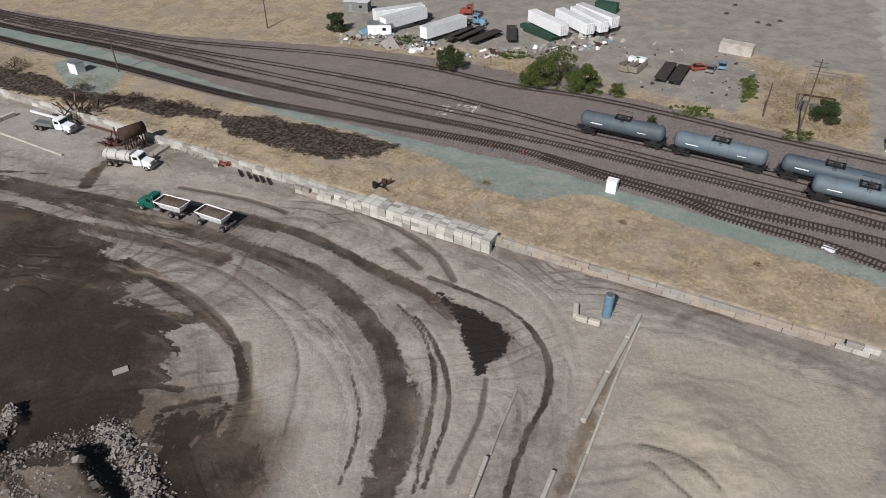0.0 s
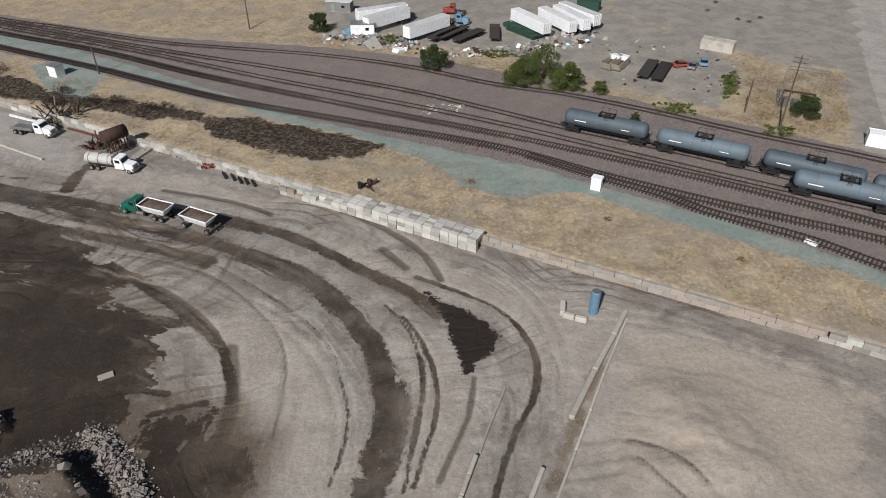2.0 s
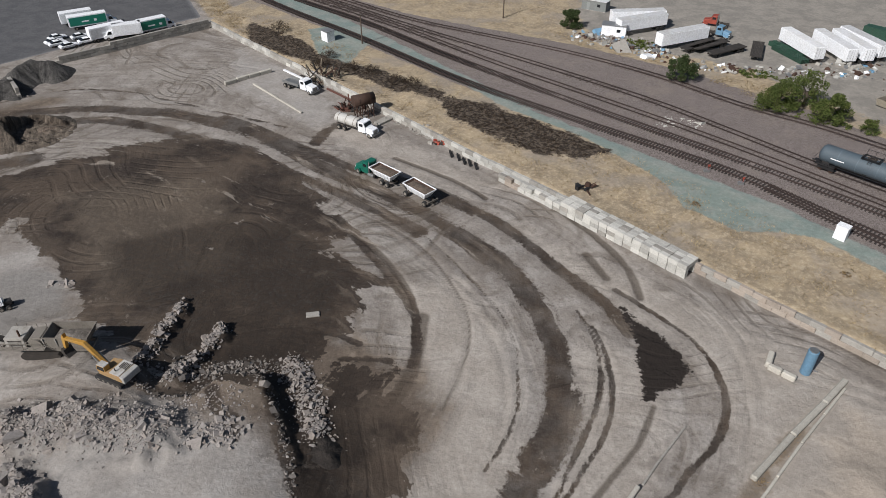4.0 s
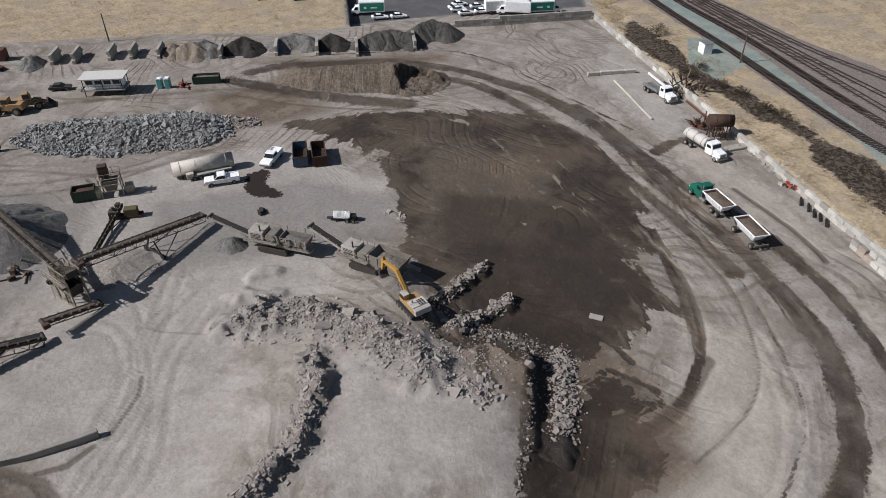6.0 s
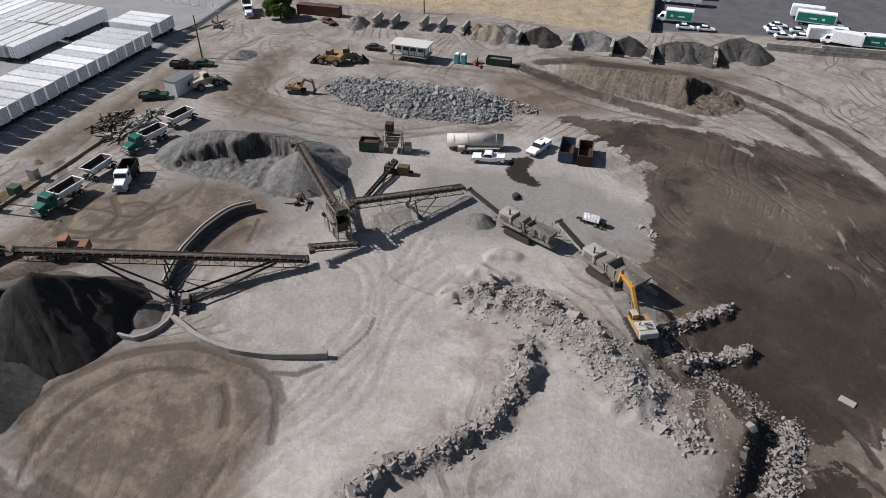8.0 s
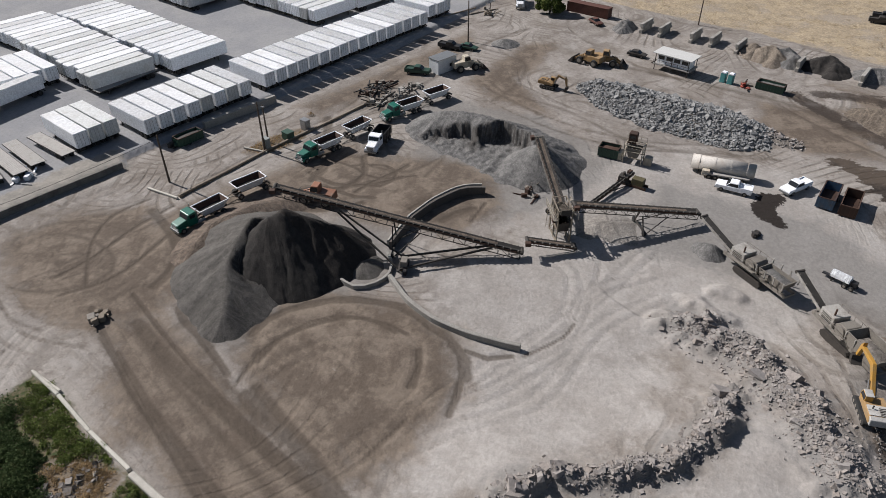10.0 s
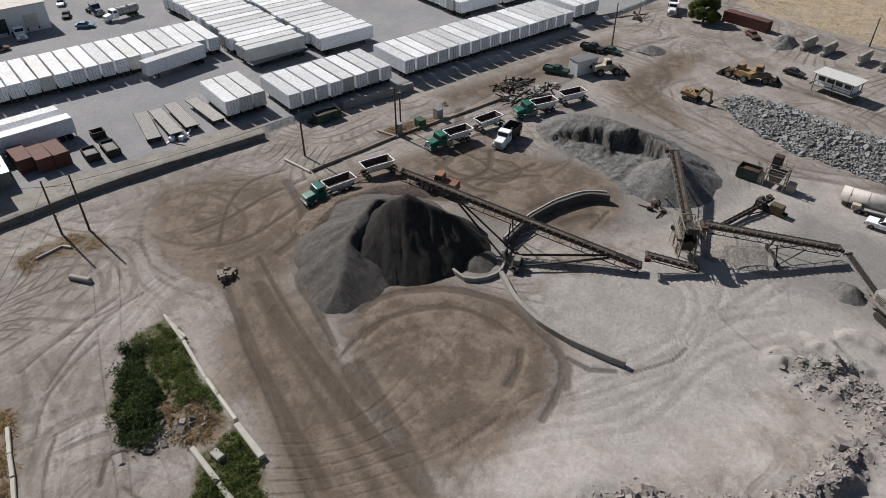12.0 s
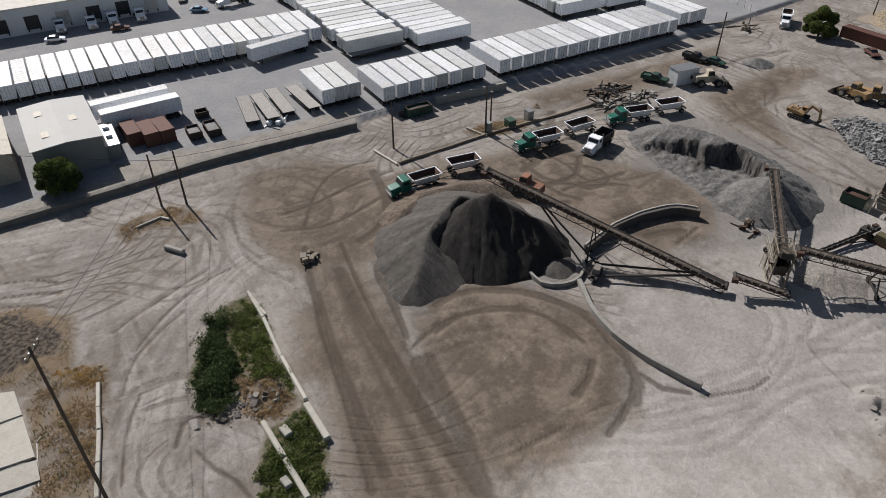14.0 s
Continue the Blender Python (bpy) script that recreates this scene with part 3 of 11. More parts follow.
ROADS_DARK = [
    ([(-64.6, -50.4), (-57.6, -42.6), (-50.6, -34.2), (-44.0, -25.4), (-38.6, -17.0)], 0.35),
    ([(-56.4, -50.6), (-49.8, -43.4), (-42.6, -34.6), (-35.8, -26.2)], 0.35),
    ([(-84.0, -57.0), (-77.6, -50.4), (-71.0, -47.6), (-66.4, -48.4)], 0.8),
    ([(-94.6, -42.0), (-90.0, -38.4), (-87.4, -33.6), (-88.6, -27.6), (-92.0, -22.4)], 0.7),
    ([(-98.8, -35.6), (-95.4, -30.2), (-96.4, -23.8), (-100.4, -17.6)], 0.5),
    ([(-120.0, -38.0), (-110.0, -35.6), (-101.6, -33.8), (-94.6, -35.0)], 0.9),
    ([(-128.0, -29.6), (-119.0, -25.8), (-111.0, -24.6)], 0.7),
    ([(-7.1, 82.5), (-3.9, 78.4), (-1.9, 76.0)], 0.7),
    ([(5.1, 56.4), (4.1, 50.5), (2.2, 45.9), (-0.2, 39.9)], 0.35),
    ([(-59.2, -47.1), (-52.8, -39.3), (-47.2, -30.9), (-41.4, -22.5), (-36.4, -14.2)], 1.0),
    ([(-53.8, -47.0), (-46.1, -39.0), (-39.0, -30.4), (-32.3, -22.1)], 0.7),
    ([(-50.1, -30.9), (-56.0, -29.7), (-59.8, -27.1), (-63.0, -22.2), (-63.6, -18.1), (-62.2, -13.7), (-60.3, -11.2)], 0.3),
    ([(-59.0, -10.4), (-55.9, -10.0), (-52.5, -10.3)], 0.3),
    ([(-64.4, -28.2), (-66.9, -22.9), (-67.1, -18.1), (-66.3, -13.2)], 0.6),
    ([(-60.4, -6.6), (-58.0, -4.9), (-55.0, -4.4)], 0.8),
    ([(-50.4, -28.2), (-46.7, -24.4), (-43.6, -20.7), (-40.6, -17.5)], 0.9),
    ([(-48.2, -10.3), (-45.4, -12.0), (-42.3, -14.0)], 0.25),
    ([(-93.6, -31.9), (-94.9, -28.1), (-99.9, -26.2), (-105.4, -27.7), (-108.5, -25.3)], 0.6),
    ([(-92.1, -37.0), (-94.4, -32.0), (-92.1, -26.2), (-92.3, -21.5)], 0.5),
    ([(-93.6, -26.4), (-97.0, -24.3), (-100.3, -21.2), (-104.0, -18.8)], 0.45),
    ([(-89.5, -16.5), (-92.0, -14.5), (-93.6, -11.6)], 0.7),
    ([(-86.7, -11.2), (-89.1, -9.2), (-90.7, -6.6), (-91.9, -5.3)], 0.8),
    ([(-86.9, -6.7), (-90.4, -5.6), (-94.9, -4.3)], 0.25),
    ([(-34.7, -87.5), (-38.3, -83.1), (-39.7, -79.1)], 0.3),
    ([(-32.8, -84.8), (-36.0, -81.1), (-38.8, -77.0)], 0.35),
    ([(-31.7, -83.2), (-35.2, -77.8), (-36.4, -73.5)], 0.3),
    ([(-35.9, -65.1), (-39.4, -65.0), (-47.5, -64.1), (-52.1, -63.3)], 0.2),
    ([(-35.1, -60.3), (-41.1, -61.8), (-48.6, -62.1), (-53.6, -60.5)], 0.18),
    ([(-29.2, -56.2), (-33.5, -59.1), (-38.5, -60.1), (-44.4, -60.1)], 0.15),
    ([(-20.9, -47.0), (-26.1, -51.9), (-31.6, -55.2)], 0.2),
    ([(-26.9, -45.7), (-30.2, -47.3), (-31.9, -44.9), (-31.6, -41.4)], 0.3),
    ([(-27.4, -43.1), (-26.7, -40.1), (-26.5, -36.2), (-25.5, -34.0)], 0.25),
    ([(-101.8, -29.1), (-102.7, -23.3), (-100.0, -20.5), (-96.1, -22.2), (-95.6, -26.9)], 0.35),
    ([(-104.4, -36.4), (-101.8, -29.1), (-98.2, -23.9), (-100.0, -16.7)], 0.3),
    ([(-66.7, -62.8), (-71.7, -60.0), (-78.5, -58.1), (-86.6, -54.2)], 0.35),
    ([(-63.1, -60.0), (-67.4, -54.8), (-73.7, -52.7), (-80.0, -51.4)], 0.3),
    ([(-65.8, -57.8), (-74.5, -62.0), (-82.1, -62.8), (-89.0, -58.0)], 0.3),
    ([(-54.6, -29.5), (-58.3, -28.2), (-61.7, -25.8), (-63.6, -21.8), (-63.2, -17.0), (-60.5, -12.4)], 0.28),
    ([(-58.8, -10.7), (-57.0, -10.2), (-54.7, -10.3), (-52.8, -10.8)], 0.35),
    ([(-59.1, -31.9), (-61.9, -30.9), (-64.7, -28.0), (-66.7, -23.1), (-66.8, -16.8), (-65.3, -12.5), (-62.6, -9.3), (-60.8, -6.7), (-57.3, -5.0)], 0.6),
    ([(-60.8, -6.7), (-57.7, -5.1), (-55.4, -4.9), (-51.6, -5.3), (-47.4, -6.2)], 0.55),
    ([(-62.7, -43.0), (-60.2, -41.1), (-57.8, -38.0), (-55.0, -35.1), (-51.9, -32.1)], 0.6),
    ([(-61.2, -54.4), (-53.6, -47.3), (-47.2, -41.0), (-40.8, -33.8), (-31.3, -24.0)], 0.5),
    ([(-49.2, -29.0), (-44.7, -22.8), (-41.5, -19.2), (-38.0, -15.5), (-36.2, -13.4)], 1.1),
    ([(-59.3, -4.8), (-58.5, -3.6), (-58.5, -1.0), (-59.8, 2.2)], 0.4),
    ([(-59.4, 2.2), (-63.0, 6.9), (-67.0, 9.0)], 0.25),
    ([(-72.8, -47.0), (-71.5, -45.3), (-72.7, -44.0), (-75.4, -46.0)], 1.0),
    ([(20.2, 76.1), (27.1, 72.9), (33.9, 69.1), (40.2, 65.5)], 0.25),
    ([(21.1, 46.7), (23.2, 45.6), (24.8, 45.1), (25.9, 43.6), (27.2, 41.5), (27.9, 40.0)], 0.2),
    ([(21.3, 44.1), (22.5, 43.0), (22.9, 41.4), (24.4, 39.8), (26.0, 38.0)], 0.2),
    ([(-24.8, 61.9), (-22.8, 54.5), (-22.6, 48.1), (-22.8, 42.6)], 0.9),
    ([(-41.1, 75.8), (-34.6, 71.9), (-29.6, 67.3), (-25.8, 62.0), (-23.5, 56.3)], 0.55),
    ([(-47.5, 82.6), (-36.7, 79.5), (-29.3, 75.4), (-23.6, 69.8), (-19.7, 64.8), (-17.7, 59.8), (-17.0, 54.3), (-17.2, 46.5)], 0.16),
    ([(-44.5, 100.0), (-32.3, 96.1), (-24.2, 91.6)], 0.5),
    ([(-13.6, 92.9), (-6.2, 87.1), (-1.0, 81.1), (1.7, 74.4)], 0.6),
]
ROADS_FAINT = [
    ([(-51.1, 85.4), (-36.9, 78.4), (-27.3, 72.0), (-20.7, 65.8), (-17.5, 59.2), (-17.0, 52.9), (-17.7, 46.7)], 0.25),
    ([(-58.0, -52.0), (-47.4, -40.7), (-39.8, -32.3), (-31.3, -24.0)], 1.6),
    ([(-53.0, -34.3), (-45.3, -25.3), (-40.5, -18.0), (-35.6, -13.2)], 1.5),
    ([(-57.1, -45.7), (-48.0, -35.3), (-42.1, -27.9), (-36.2, -20.4), (-33.6, -17.1)], 1.3),
    ([(-70.7, -72.9), (-76.2, -70.2), (-75.9, -63.0), (-71.6, -56.7), (-66.6, -56.3), (-63.4, -62.4), (-63.8, -68.2)], 0.7),
    ([(-69.7, -67.4), (-72.5, -63.9), (-71.0, -59.5), (-67.3, -60.0), (-65.9, -64.3)], 0.5),
    ([(-78.5, -58.1), (-80.4, -66.3), (-76.8, -73.1), (-68.5, -73.4), (-58.8, -65.0), (-55.8, -56.2)], 0.6),
    ([(-56.1, -32.8), (-59.6, -29.7), (-62.8, -24.7), (-64.0, -18.9), (-62.5, -13.8), (-58.9, -10.4), (-53.2, -10.0)], 0.28),
    ([(-66.5, -12.9), (-62.6, -7.4), (-57.7, -5.0), (-52.2, -5.1)], 0.7),
    ([(-109.4, -39.5), (-123.8, -29.9), (-140.6, -20.5), (-163.1, -10.4), (-176.4, 0.3)], 1.3),
    ([(-88.3, -55.2), (-104.0, -47.5), (-123.1, -36.6), (-151.0, -26.6)], 0.6),
    ([(-34.7, -45.7), (-28.0, -45.2), (-22.1, -41.7)], 0.4),
    ([(-102.7, -27.4), (-100.9, -18.9), (-108.1, -13.0), (-98.2, -16.3)], 0.8),
    ([(-137.6, -7.9), (-124.4, 5.9), (-117.3, 20.6), (-117.3, 37.0), (-118.6, 54.1)], 0.9),
    ([(-131.9, -7.7), (-120.2, 5.6), (-113.8, 20.1), (-114.1, 39.5)], 0.7),
    ([(-160.7, -11.2), (-152.9, -0.5), (-140.1, -1.9), (-129.2, -7.6)], 1.2),
    ([(-153.2, 20.5), (-145.2, 37.5), (-136.3, 54.0), (-124.4, 62.0)], 1.6),
    ([(-102.6, 16.5), (-69.8, 10.6), (-61.4, 6.8), (-57.8, 2.3)], 0.3),
    ([(-135.8, -4.0), (-128.2, 8.9), (-116.3, 20.6), (-113.6, 32.2), (-112.6, 47.6)], 1.0),
    ([(-143.1, -3.1), (-135.9, 3.5), (-127.1, 13.5), (-116.8, 33.4)], 0.5),
    ([(-136.5, 51.2), (-121.6, 59.8), (-108.8, 71.2), (-100.7, 85.4)], 0.8),
    ([(11.8, 40.4), (14.3, 48.9), (15.2, 57.3), (14.0, 63.1)], 0.3),
]


def twin(pts, gap=1.9, half=0.22):
    """The two wheel marks of a vehicle that drove along pts."""
    line = [Vector(p) for p in pts]
    out = []
    for s in (-0.5, 0.5):
        row = []
        for i, p in enumerate(line):
            d = (line[min(i + 1, len(line) - 1)] - line[max(i - 1, 0)]).normalized()
            row.append((p.x - d.y * gap * s, p.y + d.x * gap * s))
        out.append((row, half))
    return out


def loop(px, r, turns, start=0.0, squash=1.0):
    return [(px[0] + r * (1 + 0.06 * i) * math.cos(start + i * 0.45), px[1] + r * (1 + 0.06 * i) * squash * math.sin(start + i * 0.45)) for i in range(turns)]


LOOP = (-70.72, -63.70)
for ruts_of in (
    loop(LOOP, 2.2, 14), loop(LOOP, 3.4, 14, 0.7), loop(LOOP, 5.0, 13, 1.0, 0.8), loop(LOOP, 6.2, 13, 3.0, 0.9), loop(LOOP, 7.5, 12, 2.4), loop(LOOP, 9.0, 9, 4.0),
    [(-37.9, -82.6), (-44.6, -75.0), (-53.2, -69.7), (-65.9, -71.2), (-78.6, -69.7), (-85.5, -60.4)],
    [(-38.2, -90.1), (-46.0, -83.5), (-56.3, -76.1), (-69.9, -74.6), (-85.2, -69.8), (-95.3, -59.4)],
    [(-43.3, -94.8), (-57.3, -84.3), (-73.5, -75.3), (-92.5, -64.9)],
    [(-21.3, -46.2), (-27.6, -52.3), (-38.4, -58.1), (-49.3, -60.7), (-60.0, -59.6), (-64.2, -54.6)],
    [(-22.6, -43.7), (-30.1, -51.0), (-41.2, -57.0), (-52.6, -59.6), (-64.6, -56.9)],
    [(-23.4, -40.8), (-27.7, -42.6), (-31.0, -42.5)],
    [(-57.7, -49.9), (-48.1, -39.5), (-40.4, -31.2), (-32.1, -22.6)],
    [(-59.9, -45.7), (-47.7, -32.0), (-38.8, -21.1), (-34.4, -15.7)],
    [(-57.7, -1.5), (-61.5, 4.0), (-68.5, 8.1), (-76.5, 8.5), (-80.6, 4.5)],
    [(-37.5, -12.3), (-47.9, -10.1), (-58.3, -0.3), (-69.8, 10.5), (-83.9, 20.5)],
    [(-40.8, -17.5), (-48.6, -10.4), (-52.8, -1.8), (-61.4, 6.8), (-72.2, 10.9), (-77.9, 21.4)],
    [(-40.6, -14.2), (-46.8, -5.5), (-52.4, 4.0), (-65.2, 11.5), (-73.9, 22.2)],
    [(-49.9, -29.3), (-55.3, -25.7), (-59.3, -20.0), (-58.9, -13.9)],
    [(-140.5, -7.9), (-126.0, 1.4), (-116.1, 20.4), (-115.8, 42.1), (-109.9, 61.7)],
    [(-143.1, -0.6), (-122.7, 12.4), (-114.2, 30.8), (-113.9, 52.4)],
    [(-134.2, 111.6), (-118.1, 123.4), (-102.0, 129.2), (-89.6, 129.8)],
    [(-124.0, 107.4), (-121.9, 123.4), (-113.5, 135.7)],
    [(16.0, 67.4), (30.2, 65.2), (42.2, 59.2), (50.9, 53.8)],
    [(13.9, 74.5), (27.9, 70.8), (40.3, 63.1), (51.8, 55.5)],
    [(7.7, 77.0), (13.4, 70.8), (15.8, 61.1), (13.6, 50.5), (9.9, 40.4)],
    [(-15.8, 53.8), (-16.0, 47.4), (-17.0, 40.4)],
    [(-14.4, 67.4), (-6.9, 55.5), (-6.3, 47.4), (-7.5, 40.4)],
    [(-28.7, 72.4), (-19.6, 67.0), (-12.9, 59.5), (-9.8, 51.5), (-9.0, 41.9)],
    [(-123.4, 128.6), (-108.4, 128.6), (-94.8, 119.8), (-91.1, 106.9)],
):
    ROADS_FAINT += twin(ruts_of)
RING_PALE = [
    [(-31.0, 66.0), (-22.0, 70.5), (-14.0, 62.0), (-9.5, 54.0), (-7.6, 46.0), (-8.5, 36.0), (-18.0, 34.0), (-18.5, 43.0), (-21.5, 50.0), (-26.0, 59.0)],
    [(-19.0, 86.5), (-4.0, 80.0), (10.0, 76.0), (24.0, 70.0), (48.0, 55.0), (40.0, 36.0), (14.0, 36.0), (13.5, 56.0), (8.5, 67.0), (-3.0, 74.0)],
    [(-3.5, 66.0), (3.0, 62.0), (7.0, 56.0), (5.5, 46.0), (2.0, 36.0), (-4.0, 36.0), (-2.5, 50.0), (-4.5, 60.0)],
    [(-60.0, 112.0), (-40.0, 104.0), (-24.0, 96.0), (-28.0, 92.5), (-46.0, 98.5), (-62.0, 104.5)],
]
DRY_PALE = [
    [(-102.2, 138.1), (-84.2, 131.0), (-66.7, 119.5), (-60.2, 108.3), (-67.3, 106.3), (-76.9, 111.5), (-90.4, 117.1)],
    [(-115.8, -1.2), (-103.4, 10.1), (-112.6, 18.5), (-114.1, 30.7), (-107.8, 48.6), (-96.3, 54.7), (-82.3, 53.2), (-73.8, 50.0), (-74.9, 42.6), (-65.8, 34.8), (-62.7, 26.0), (-60.2, 15.0), (-58.1, 3.5), (-63.5, -5.9), (-73.0, -10.3), (-80.2, 0.8)],
    [(-63.1, -5.7), (-61.4, 19.2), (-48.9, 16.6), (-42.4, 4.9), (-37.1, -9.2), (-50.6, -7.8)],
    [(-41.6, 19.0), (-47.1, 37.0), (-38.6, 40.3), (-27.1, 32.2), (-34.0, 13.6)],
    [(-18.9, 59.8), (-12.4, 63.5), (-7.6, 54.0), (-7.7, 46.2), (-11.1, 39.6), (-17.2, 39.8), (-17.1, 49.5)],
    [(5.2, 58.2), (7.9, 58.2), (7.9, 53.8), (2.8, 46.7), (-1.3, 40.4), (-8.1, 40.4), (-1.5, 48.9)],
    [(-18.8, 45.9), (-17.1, 53.8), (-12.0, 53.8), (-9.8, 45.9), (-12.4, 39.3), (-18.5, 39.3)],
    [(-52.5, 27.4), (-44.5, 35.8), (-33.5, 34.3), (-27.0, 29.5), (-37.2, 14.6)],
    [(-75.7, -13.5), (-74.4, 3.0), (-71.2, 11.6), (-58.4, 9.9), (-50.7, 1.7), (-60.8, 0.8), (-65.3, -8.6)],
    [(-95.8, 35.3), (-92.1, 50.7), (-84.9, 57.7), (-71.6, 49.7), (-82.8, 39.0)],
]
GREY_FINES = [
    [(-133.2, -22.6), (-125.5, 4.7), (-109.3, 16.6), (-98.6, 12.5), (-89.1, 1.1), (-84.3, -9.6), (-95.9, -17.2)],
    [(-69.3, -48.3), (-88.3, -25.5), (-81.8, -16.3), (-74.0, -15.5), (-59.9, -28.8), (-53.4, -34.6)],
    [(-102.5, 23.1), (-93.6, 47.1), (-79.2, 54.5), (-68.5, 48.3), (-79.3, 27.4), (-83.4, 16.3)],
]
RUDDY = [
    [(25.1, 62.1), (36.4, 62.1), (50.5, 52.9), (43.3, 39.3), (16.9, 39.3), (21.4, 52.1)],
]
ASPHALT = [LOT, [(-155.7, 95.8), (-251.7, 149.9), (-216.4, 244.4), (-125.3, 156.3), (-138.3, 133.7), (-144.6, 121.7)]]
BALLAST = [(-170.6, 217.3), (-125.2, 196.8), (-95.8, 183.9), (-70.0, 174.0), (-25.5, 165.0), (2.1, 156.6), (26.8, 143.1), (57.2, 123.3), (79.6, 109.4), (91.2, 98.8), (70.3, 66.3), (61.2, 74.2), (44.8, 87.3), (29.4, 96.6), (11.6, 106.5), (-8.8, 115.2), (-25.0, 124.3), (-42.7, 132.9), (-75.2, 150.3), (-109.9, 167.4), (-150.0, 185.8)]
GREENISH = [
    [(-162.2, 204.4), (-117.5, 182.1), (-91.3, 168.2), (-67.5, 154.1), (-46.2, 140.0), (-27.8, 128.0), (-20.4, 123.8), (-36.0, 130.7), (-48.7, 137.0), (-64.6, 145.6), (-87.1, 158.5), (-112.9, 173.2), (-156.5, 195.8)],
    [(-42.9, 134.1), (-25.1, 125.4), (-9.0, 117.5), (7.7, 109.6), (21.0, 102.9), (29.5, 97.0), (45.0, 87.8), (61.7, 75.1), (70.3, 66.3), (68.3, 63.1), (60.1, 72.0), (43.4, 83.3), (30.2, 92.1), (25.5, 95.6), (20.0, 96.1), (13.4, 94.3), (5.3, 98.8), (2.6, 104.5), (-4.5, 110.7), (-15.4, 117.9), (-29.4, 124.3)],
    [(-91.2, 154.1), (-84.8, 160.9), (-72.1, 149.1), (-71.3, 136.3), (-80.5, 139.0)],
]
BURNT = [
    [(-44.0, 127.0), (-35.3, 125.7), (-24.6, 121.9), (-15.4, 117.5), (-8.2, 113.6), (-12.5, 108.6), (-22.6, 108.6), (-32.7, 113.6), (-39.8, 117.1), (-43.6, 123.1)],
    [(-108.4, 154.7), (-91.9, 147.8), (-77.7, 138.3), (-61.7, 133.9), (-44.9, 128.3), (-43.0, 123.1), (-54.3, 125.7), (-70.0, 131.1), (-85.9, 135.3), (-101.1, 141.3)],
    [(-29.1, -81.6), (-33.1, -78.4), (-34.2, -71.8), (-30.3, -68.5), (-27.2, -69.5), (-22.8, -72.3)],
]
GRASS_FIELDS = [
    [(-206.6, 243.2), (-42.7, 243.2), (-30.2, 179.3), (-25.8, 167.4), (-70.5, 175.8), (-96.6, 185.8), (-126.9, 200.0), (-196.4, 229.0)],
    [(-207.4, 12.7), (-219.7, 19.6), (-268.9, 32.5), (-204.7, 126.1), (-154.5, 94.7), (-161.6, 78.0), (-180.8, 54.7), (-194.8, 29.5)],
    [(-32.5, 174.9), (-25.4, 164.6), (2.1, 155.9), (17.0, 145.0), (27.0, 144.3), (39.5, 133.5), (57.2, 123.6), (65.8, 117.5), (69.4, 126.1), (52.5, 126.1), (37.9, 137.3), (18.0, 155.2), (-3.3, 164.6), (-20.5, 170.6)],
    [(76.1, 158.8), (80.9, 145.0), (95.0, 148.3), (79.6, 115.2), (69.1, 115.2), (61.2, 122.3)],
    [(-123.4, 157.3), (-104.6, 145.2), (-89.5, 135.8), (-73.0, 131.2), (-93.6, 141.0), (-106.1, 150.3), (-143.4, 188.1), (-148.4, 180.7)],
]
GREY_LOT = [
    [(-28.4, 188.7), (-27.4, 243.2), (58.3, 243.2), (51.4, 193.7), (70.7, 162.6), (69.7, 141.8), (58.6, 127.5), (38.9, 141.8), (15.9, 162.6), (-20.3, 168.6)],
    [(51.4, 193.7), (69.6, 258.9), (224.4, 258.9), (99.0, 90.2), (77.4, 110.7), (95.0, 148.3), (83.8, 151.7), (76.1, 158.8), (70.7, 162.6)],
    [(-39.3, -98.7), (-58.1, -89.9), (-75.0, -81.4), (-96.5, -67.4), (-102.6, -71.4), (-95.5, -77.1), (-79.6, -85.5), (-64.5, -97.1), (-60.4, -93.8), (-47.0, -102.1), (-42.9, -104.2)],
]
GREEN_WEEDS = [
    [(-44.9, -56.7), (-49.4, -54.9), (-47.1, -50.2), (-41.5, -43.8), (-37.8, -37.0), (-37.0, -41.3), (-36.2, -44.6), (-32.8, -44.0), (-32.3, -47.7), (-35.3, -51.9), (-40.5, -54.1)],
    [(-33.3, -38.1), (-38.0, -37.2), (-34.2, -31.7), (-29.0, -28.3), (-26.2, -33.8), (-28.6, -36.4), (-31.2, -37.4)],
    [(65.9, 145.0), (69.6, 145.0), (66.2, 135.8), (62.2, 132.9)],
]
BROWN_WEEDS = [
    [(-29.4, -84.3), (-34.8, -78.5), (-35.6, -72.4), (-30.3, -65.4), (-25.7, -63.0), (-24.0, -68.0), (-21.6, -72.6)],
    [(-52.0, -82.7), (-55.6, -82.4), (-60.3, -80.1), (-61.6, -74.2), (-58.9, -72.8), (-54.2, -78.6), (-50.3, -78.4)],
    [(-28.1, -65.6), (-32.1, -61.8), (-29.0, -58.3), (-27.0, -57.0), (-18.6, -48.3), (-14.9, -53.0), (-19.5, -58.2), (-23.0, -64.7)],
    [(-35.3, -46.3), (-38.5, -45.7), (-38.9, -41.1), (-37.5, -37.6), (-34.4, -37.5), (-34.2, -39.7), (-33.0, -41.9)],
    [(-25.2, -65.7), (-30.6, -61.0), (-25.0, -54.1), (-18.6, -48.3), (-15.9, -53.5)],
    [(-104.1, -49.9), (-109.7, -47.8), (-115.9, -41.0), (-111.0, -40.2), (-104.5, -44.3)],
    [(20.6, 59.2), (21.2, 58.7), (17.5, 51.3), (13.8, 43.8), (12.1, 40.4), (11.3, 40.4), (14.3, 47.4), (17.3, 53.8)],
]
